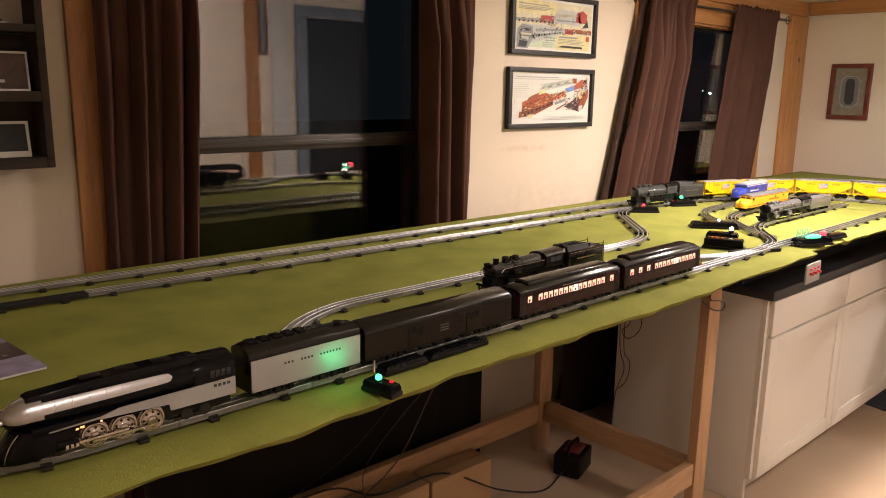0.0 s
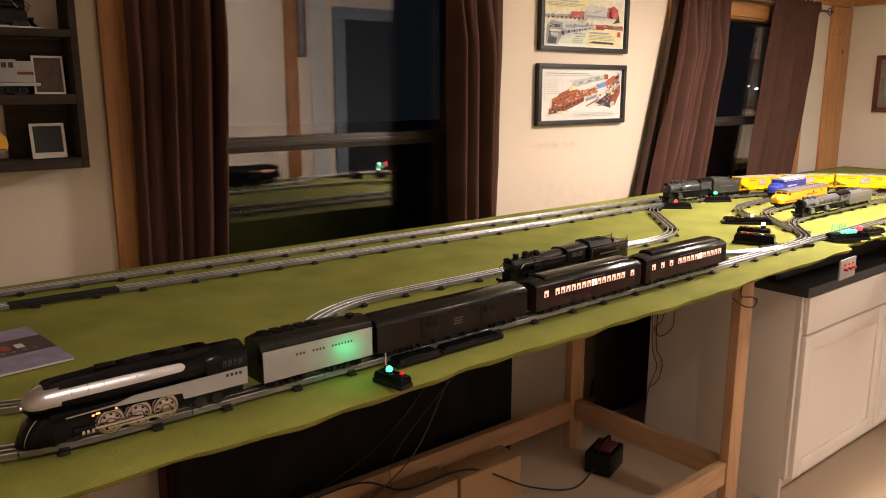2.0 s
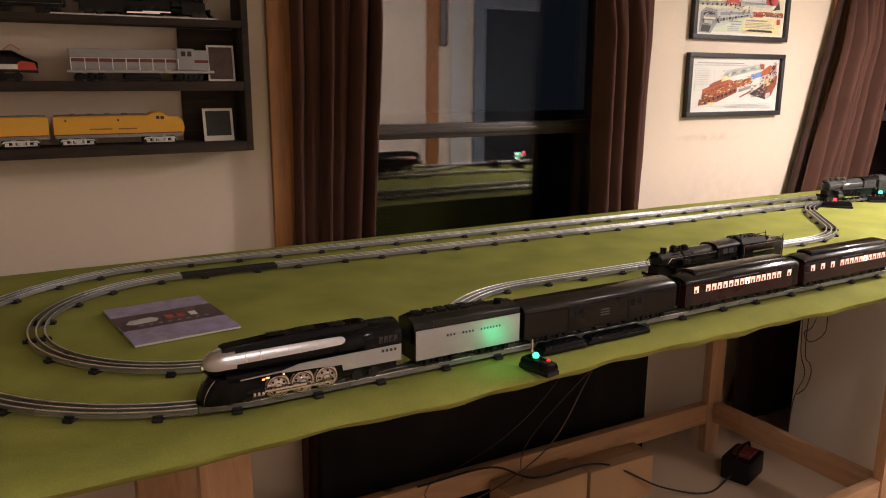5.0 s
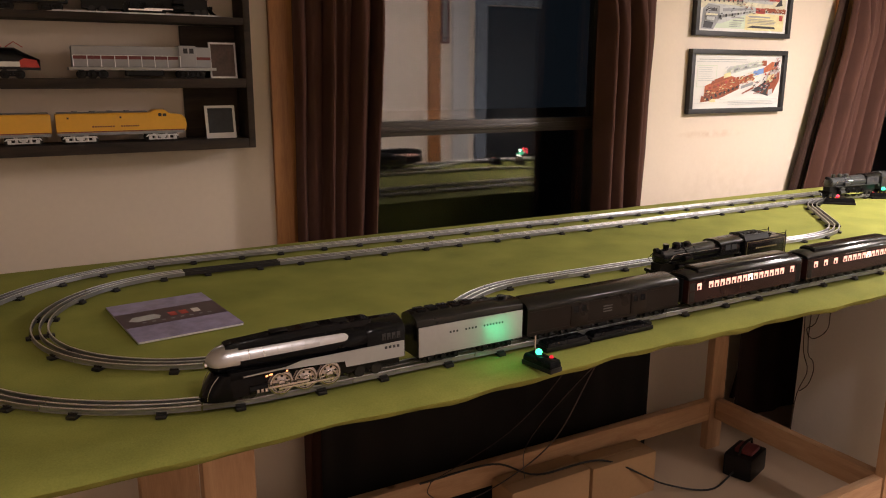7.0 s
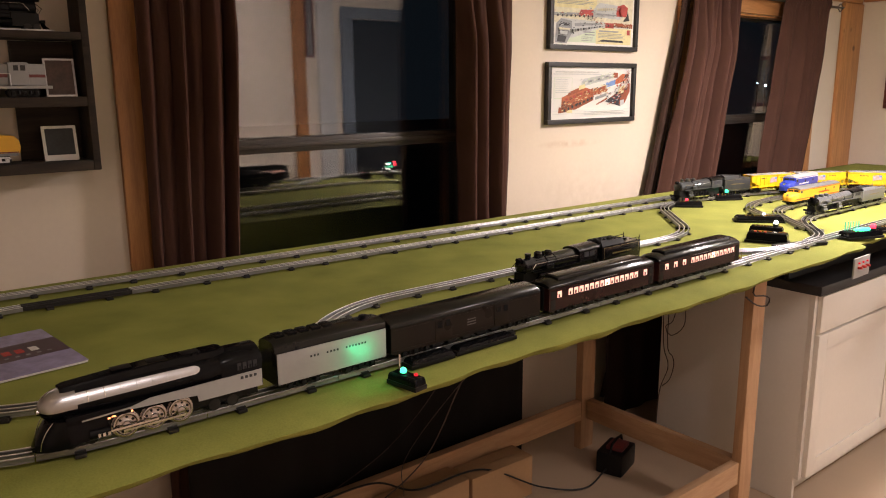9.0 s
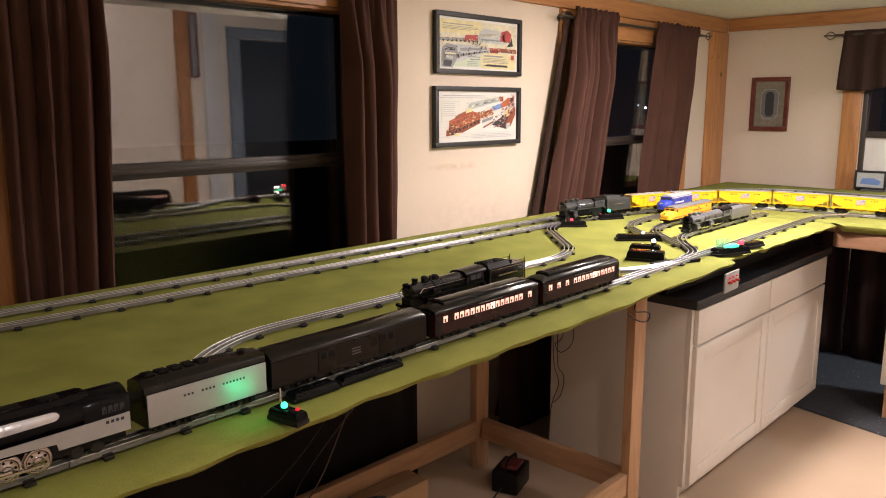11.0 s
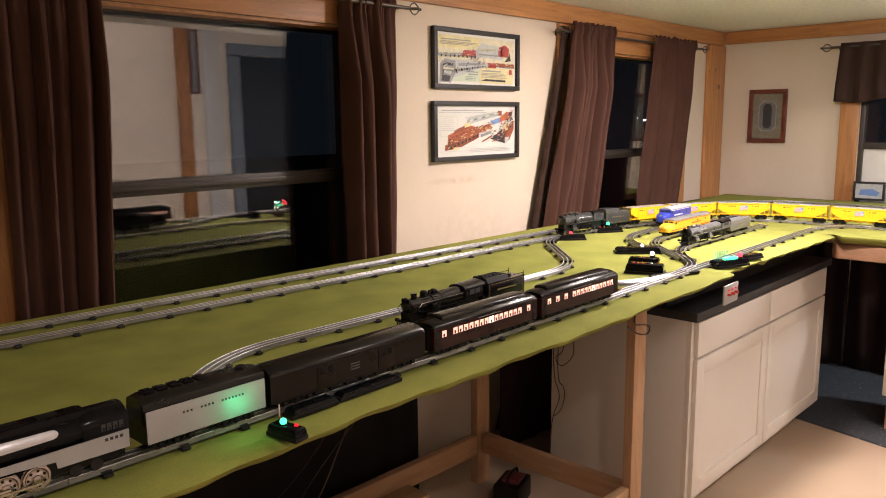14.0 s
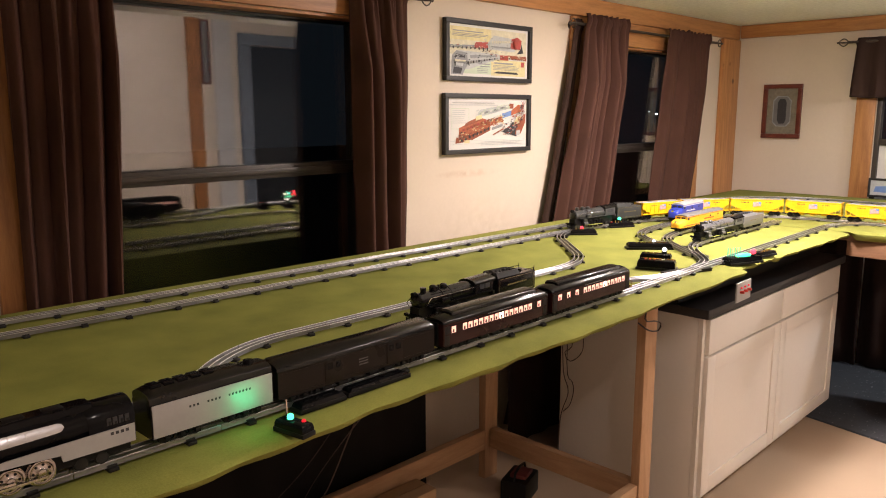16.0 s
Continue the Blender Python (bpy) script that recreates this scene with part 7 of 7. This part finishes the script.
art1 += text_block(0.05, 0.48, 0.76, 0.84, 3, seed=2) + text_block(0.54, 0.92, 0.15, 0.26, 4, seed=3) + text_block(0.34, 0.50, 0.08, 0.18, 3, seed=9)
for k in range(9):
    art1.append(("train_print", M_INKBLACK, disc(0.06 + k * 0.05, 0.545 + 0.002 * k, 0.010)))
    art1.append(("train_print", M_PAPERC, rect(0.52 + k * 0.026, 0.535 + k * 0.026, 0.68 + 0.004 * k, 0.73 + 0.004 * k)))
for k in range(12):
    art1.append(("train_print", M_INKGREY if k % 2 else M_INKBLACK, [(0.22 + k * 0.032, 0.24 + k * 0.012), (0.238 + k * 0.032, 0.245 + k * 0.012), (0.238 + k * 0.032, 0.30 + k * 0.009), (0.22 + k * 0.032, 0.295 + k * 0.009)]))
    art1.append(("train_print", M_INKBROWN if k % 3 else M_INKBLACK, disc(0.66 + k * 0.027, 0.405 - 0.002 * k, 0.007)))
art1 += [("train_print", M_PAPERC, [(0.07, 0.28), (0.19, 0.28), (0.20, 0.31), (0.07, 0.32)]), ("train_print", M_INKLIGHT, [(0.08, 0.20), (0.16, 0.19), (0.17, 0.25), (0.08, 0.26)]), ("train_print", M_INKRED, disc(0.845, 0.70, 0.045)), ("train_print", M_INKGREY, [(0.50, 0.60), (0.76, 0.60), (0.76, 0.625), (0.50, 0.63)])]
art2 += text_block(0.06, 0.24, 0.50, 0.78, 7, M_INKLIGHT, 4) + text_block(0.40, 0.96, 0.06, 0.15, 3, M_INKLIGHT, 5) + text_block(0.06, 0.6, 0.885, 0.93, 1, M_INKGREY, 6)
for k in range(8):
    art2.append(("train_print", M_INKBLACK, disc(0.17 + k * 0.045, 0.175 + k * 0.032, 0.012)))
    art2.append(("train_print", M_INKBROWN if k % 2 else M_INKRED, [(0.18 + k * 0.042, 0.36 + k * 0.026), (0.205 + k * 0.042, 0.37 + k * 0.026), (0.205 + k * 0.042, 0.41 + k * 0.026), (0.18 + k * 0.042, 0.40 + k * 0.026)]))
    art2.append(("train_print", M_PAPERY if k % 3 == 0 else M_INKBROWN, [(0.16 + k * 0.044, 0.300 + k * 0.028), (0.19 + k * 0.044, 0.315 + k * 0.028), (0.19 + k * 0.044, 0.327 + k * 0.028), (0.16 + k * 0.044, 0.312 + k * 0.028)]))
for k in range(7):
    art2.append(("train_print", M_INKGREY if k % 2 else M_PAPER, [(0.40 + k * 0.05, 0.68 + k * 0.024), (0.43 + k * 0.05, 0.694 + k * 0.024), (0.43 + k * 0.05, 0.73 + k * 0.022), (0.40 + k * 0.05, 0.716 + k * 0.022)]))
    art2.append(("train_print", (M_INKBLACK, M_INKRED, M_ORANGE)[k % 3], disc(0.80 + (k % 4) * 0.04, 0.50 + (k // 2) * 0.07, 0.010)))
    art2.append(("train_print", M_INKLIGHT, [(0.54 + k * 0.02, 0.26 + k * 0.016), (0.56 + k * 0.02, 0.25 + k * 0.016), (0.562 + k * 0.02, 0.258 + k * 0.016), (0.542 + k * 0.02, 0.268 + k * 0.016)]))
def fine_print(t, w, h, runs):
    """Small slanted printed marks strewn along the drawn trains, as one sheet of coloured ink."""
    pw, ph = w - 0.042, h - 0.042
    bm, inks = bmesh.new(), []
    for seed, (mats, count, path, spread, size) in enumerate(runs):
        rnd = random.Random(31 + seed)
        for layer, mat in enumerate(mats):
            if mat not in inks:
                inks.append(mat)
            for _ in range(count):
                k = rnd.random() * (len(path) - 1)
                i = int(k)
                (ax, ay), (bx, by) = path[i], path[i + 1]
                f = k - i
                x, y = ax + (bx - ax) * f + rnd.gauss(0, 0.012), ay + (by - ay) * f + rnd.uniform(-spread, spread)
                lx, ly = size * rnd.uniform(0.5, 1.9), size * rnd.uniform(0.5, 1.4)
                sl = (by - ay) / max(0.05, abs(bx - ax)) * lx
                z = 0.0140 + layer * 0.00012 + seed * 0.0005
                f = bm.faces.new([bm.verts.new(((min(max(px, 0.02), 0.98) - 0.5) * pw, -z, (min(max(py, 0.03), 0.97) - 0.5) * ph)) for px, py in ((x, y), (x + lx, y + sl), (x + lx, y + sl + ly), (x, y + ly))])
                f.material_index = inks.index(mat)
    ob = part("fine_print", bm, inks[0], t, "fine coloured printed marks", flat=True)
    for mat in inks[1:]:
        ob.data.materials.append(mat)
    ob["kind"] = "stuff"


top_poster = poster(-0.270, 0.347, 1.812, 2.086, "black-framed poster of grey and red trains on yellow", art1)
low_poster = poster(-0.276, 0.347, 1.478, 1.756, "black-framed poster of an orange steam train on white", art2)
fine_print(low_poster, 0.623, 0.278, [
    ((M_INKBROWN, M_ORANGE, M_INKBLACK, M_PAPERY), 46, [(0.12, 0.20), (0.32, 0.36), (0.52, 0.48), (0.68, 0.60)], 0.10, 0.014),
    ((M_INKBLACK, M_INKBROWN, M_INKLIGHT, M_INKRED), 34, [(0.68, 0.34), (0.82, 0.46), (0.92, 0.66), (0.94, 0.82)], 0.14, 0.014),
    ((M_INKLIGHT, M_INKGREEN), 36, [(0.36, 0.70), (0.56, 0.76), (0.76, 0.86)], 0.06, 0.016)])
fine_print(top_poster, 0.617, 0.274, [
    ((M_INKGREY, M_INKLIGHT, M_INKBLACK), 40, [(0.06, 0.28), (0.24, 0.32), (0.44, 0.40), (0.62, 0.44)], 0.13, 0.013),
    ((M_INKLIGHT, M_INKGREY), 34, [(0.40, 0.62), (0.60, 0.68), (0.84, 0.70)], 0.12, 0.014),
    ((M_INKBROWN, M_INKGREEN, M_PAPERC), 30, [(0.02, 0.58), (0.30, 0.60), (0.62, 0.44), (0.97, 0.42)], 0.05, 0.012)])

# mahogany-framed picture on the end wall
t = thing("framed_picture", "mahogany-framed picture with a dark octagon in a grey mat", "picture", pose(WALL_E - 0.003, 0.810, 1.673, 0, 0, -90))
w, h, fw = 0.265, 0.372, 0.030
for a, b, c, d in ((-w / 2, w / 2, h / 2 - fw, h / 2), (-w / 2, w / 2, -h / 2, -h / 2 + fw), (-w / 2, -w / 2 + fw, -h / 2 + fw, h / 2 - fw), (w / 2 - fw, w / 2, -h / 2 + fw, h / 2 - fw)):
    bm = bmesh.new()
    blk(bm, a, b, -0.022, 0, c, d, 0.005)
    part("frame", bm, M_MAHOG, t)
bm = bmesh.new()
blk(bm, -w / 2 + fw, w / 2 - fw, -0.009, -0.001, -h / 2 + fw, h / 2 - fw)
part("mat_board", bm, material("mottled_grey_mat", (0.20, 0.175, 0.13), 0.7, var=0.25, scale=40, bump=0.05), t, "mottled grey mat")
flat_shape(t, "oval_rim", [(0.063 * c, 0.105 * s) for c, s in ((-0.55, -1), (0.55, -1), (1, -0.72), (1, 0.72), (0.55, 1), (-0.55, 1), (-1, 0.72), (-1, -0.72))], M_INKGREY, 0.0095)
flat_shape(t, "dark_print", [(0.056 * c, 0.098 * s) for c, s in ((-0.55, -1), (0.55, -1), (1, -0.72), (1, 0.72), (0.55, 1), (-0.55, 1), (-1, 0.72), (-1, -0.72))], M_MIDGREY, 0.0099)
flat_shape(t, "dark_print", [(0.030 * c, 0.085 * s) for c, s in ((-0.55, -1), (0.55, -1), (1, -0.72), (1, 0.72), (0.55, 1), (-0.55, 1), (-1, 0.72), (-1, -0.72))], M_INKBLACK, 0.0103)

# photo card on the end window's sill
t = thing("photo_card", "small black-framed photo standing at the end window", "photograph", pose(WALL_E - 0.05, 0.112, TZ + 0.003, 0, 0, -90))
bm = bmesh.new()
for a, b, c, d in ((-0.094, -0.080, 0, 0.122), (0.080, 0.094, 0, 0.122), (-0.080, 0.080, 0, 0.014), (-0.080, 0.080, 0.108, 0.122)):
    blk(bm, a, b, -0.006, 0.006, c, d, 0.001)
part("frame", bm, M_FRAMEBLK, t)
bm = bmesh.new()
blk(bm, -0.080, 0.080, -0.003, 0.003, 0.014, 0.108)
part("image", bm, M_INKLIGHT, t)
flat_shape(t, "train_print", [(-0.06, 0.035), (0.05, 0.030), (0.065, 0.055), (0.02, 0.075), (-0.05, 0.070)], M_INKBLUE, 0.0034)

# ---------- under the table ----------
def carton(x, y, z, w, d, h, yaw, label):
    t = thing("cardboard_box", label, "box", pose(x, y, z, 0, 0, yaw), group="boxes under the table")
    bm = bmesh.new()
    blk(bm, -w / 2, w / 2, -d / 2, d / 2, 0, h, 0.003)
    part("body", bm, M_CARD, t)
    for s in (-1, 1):
        bm = bmesh.new()
        blk(bm, -w / 2 + 0.002, w / 2 - 0.002, min(s * 0.002, s * d / 2), max(s * 0.002, s * d / 2), h + 0.0005, h + 0.004)
        part("flap", bm, M_CARD, t)
    return t


carton(-1.27, 0.792, 0.0, 0.36, 0.13, 0.185, 1, "brown cardboard box on the floor under the table")
carton(-0.905, 0.796, 0.0, 0.32, 0.12, 0.170, -1, "brown cardboard box on the floor under the table")
t = thing("battery_charger", "black box with a red top on the floor", "tool", pose(-0.30, 0.66, 0.0, 0, 0, 18))
bm = bmesh.new()
blk(bm, -0.085, 0.085, -0.060, 0.060, 0, 0.100, 0.012)
part("body", bm, M_BLACKM, t)
bm = bmesh.new()
blk(bm, -0.05, 0.045, -0.045, 0.030, 0.1005, 0.120, 0.008)
part("top", bm, M_DULLRED, t, "dull red plastic top")
bm = bmesh.new()
pipe(bm, [(-0.07, 0, 0.097), (-0.055, 0, 0.130), (0, 0, 0.138), (0.055, 0, 0.130), (0.07, 0, 0.097)], 0.006)
part("handle", bm, M_BLACKM, t)


def cable(pts, label, r=0.003, mat=M_WIRE):
    bm = bmesh.new()
    pipe(bm, smooth_line([Vector(p) for p in pts], 0.02), r)
    return solo("cable", bm, mat, label, "cable", group="cables under the table")


cable([(-1.75, 0.86, 0.245), (-1.45, 0.85, 0.246), (-1.30, 0.78, 0.198), (-1.00, 0.76, 0.186), (-0.74, 0.69, 0.05), (-0.55, 0.62, 0.006), (-0.39, 0.64, 0.03)], "black power cord over the boxes to a charger", 0.004)
cable([(-1.50, 0.05, 1.06), (-1.51, 0.30, 0.80), (-1.48, 0.60, 0.45), (-1.36, 0.78, 0.196)], "thin brown wire hanging from the table", 0.0016, M_WIREBR)
cable([(-1.15, 0.55, 1.06), (-1.30, 0.60, 0.72), (-1.50, 0.66, 0.48), (-1.72, 0.84, 0.250)], "thin dark wire hanging from the table", 0.0016, M_WIREBR)
for k, pts in enumerate(([(-0.02, 0.545, 1.06), (-0.025, 0.535, 0.72), (-0.02, 0.545, 0.62), (-0.02, 0.605, 0.565), (-0.02, 0.635, 0.60), (-0.03, 0.58, 0.68), (-0.02, 0.57, 1.06)],
                         [(-0.018, 0.61, 1.06), (-0.020, 0.622, 0.55), (-0.020, 0.59, 0.47), (-0.020, 0.582, 0.43), (-0.020, 0.600, 0.36), (-0.015, 0.640, 0.315)],
                         [(-0.030, 0.66, 1.06), (-0.030, 0.640, 0.62), (-0.030, 0.630, 0.50), (-0.030, 0.604, 0.42), (-0.02, 0.65, 0.28), (-0.02, 0.66, 0.02)])):
    cable(pts, "thin wires hanging beside the cabinet", 0.0020, M_WIREBR)
cable([(-1.86, -0.15, 1.06), (-1.87, 0.0, 0.80), (-1.90, 0.3, 0.52), (-1.80, 0.7, 0.30), (-1.70, 0.86, 0.25)], "thin brown wire hanging from the table", 0.0016, M_WIREBR)
cable([(-0.36, 0.02, 1.06), (-0.40, 0.03, 0.948), (-0.33, 0.03, 0.925), (-0.285, 0.03, 0.908), (-0.30, 0.03, 0.884), (-0.36, 0.035, 0.895), (-0.41, 0.05, 0.93)], "brown wire loop at the table leg", 0.003, M_WIREBR)
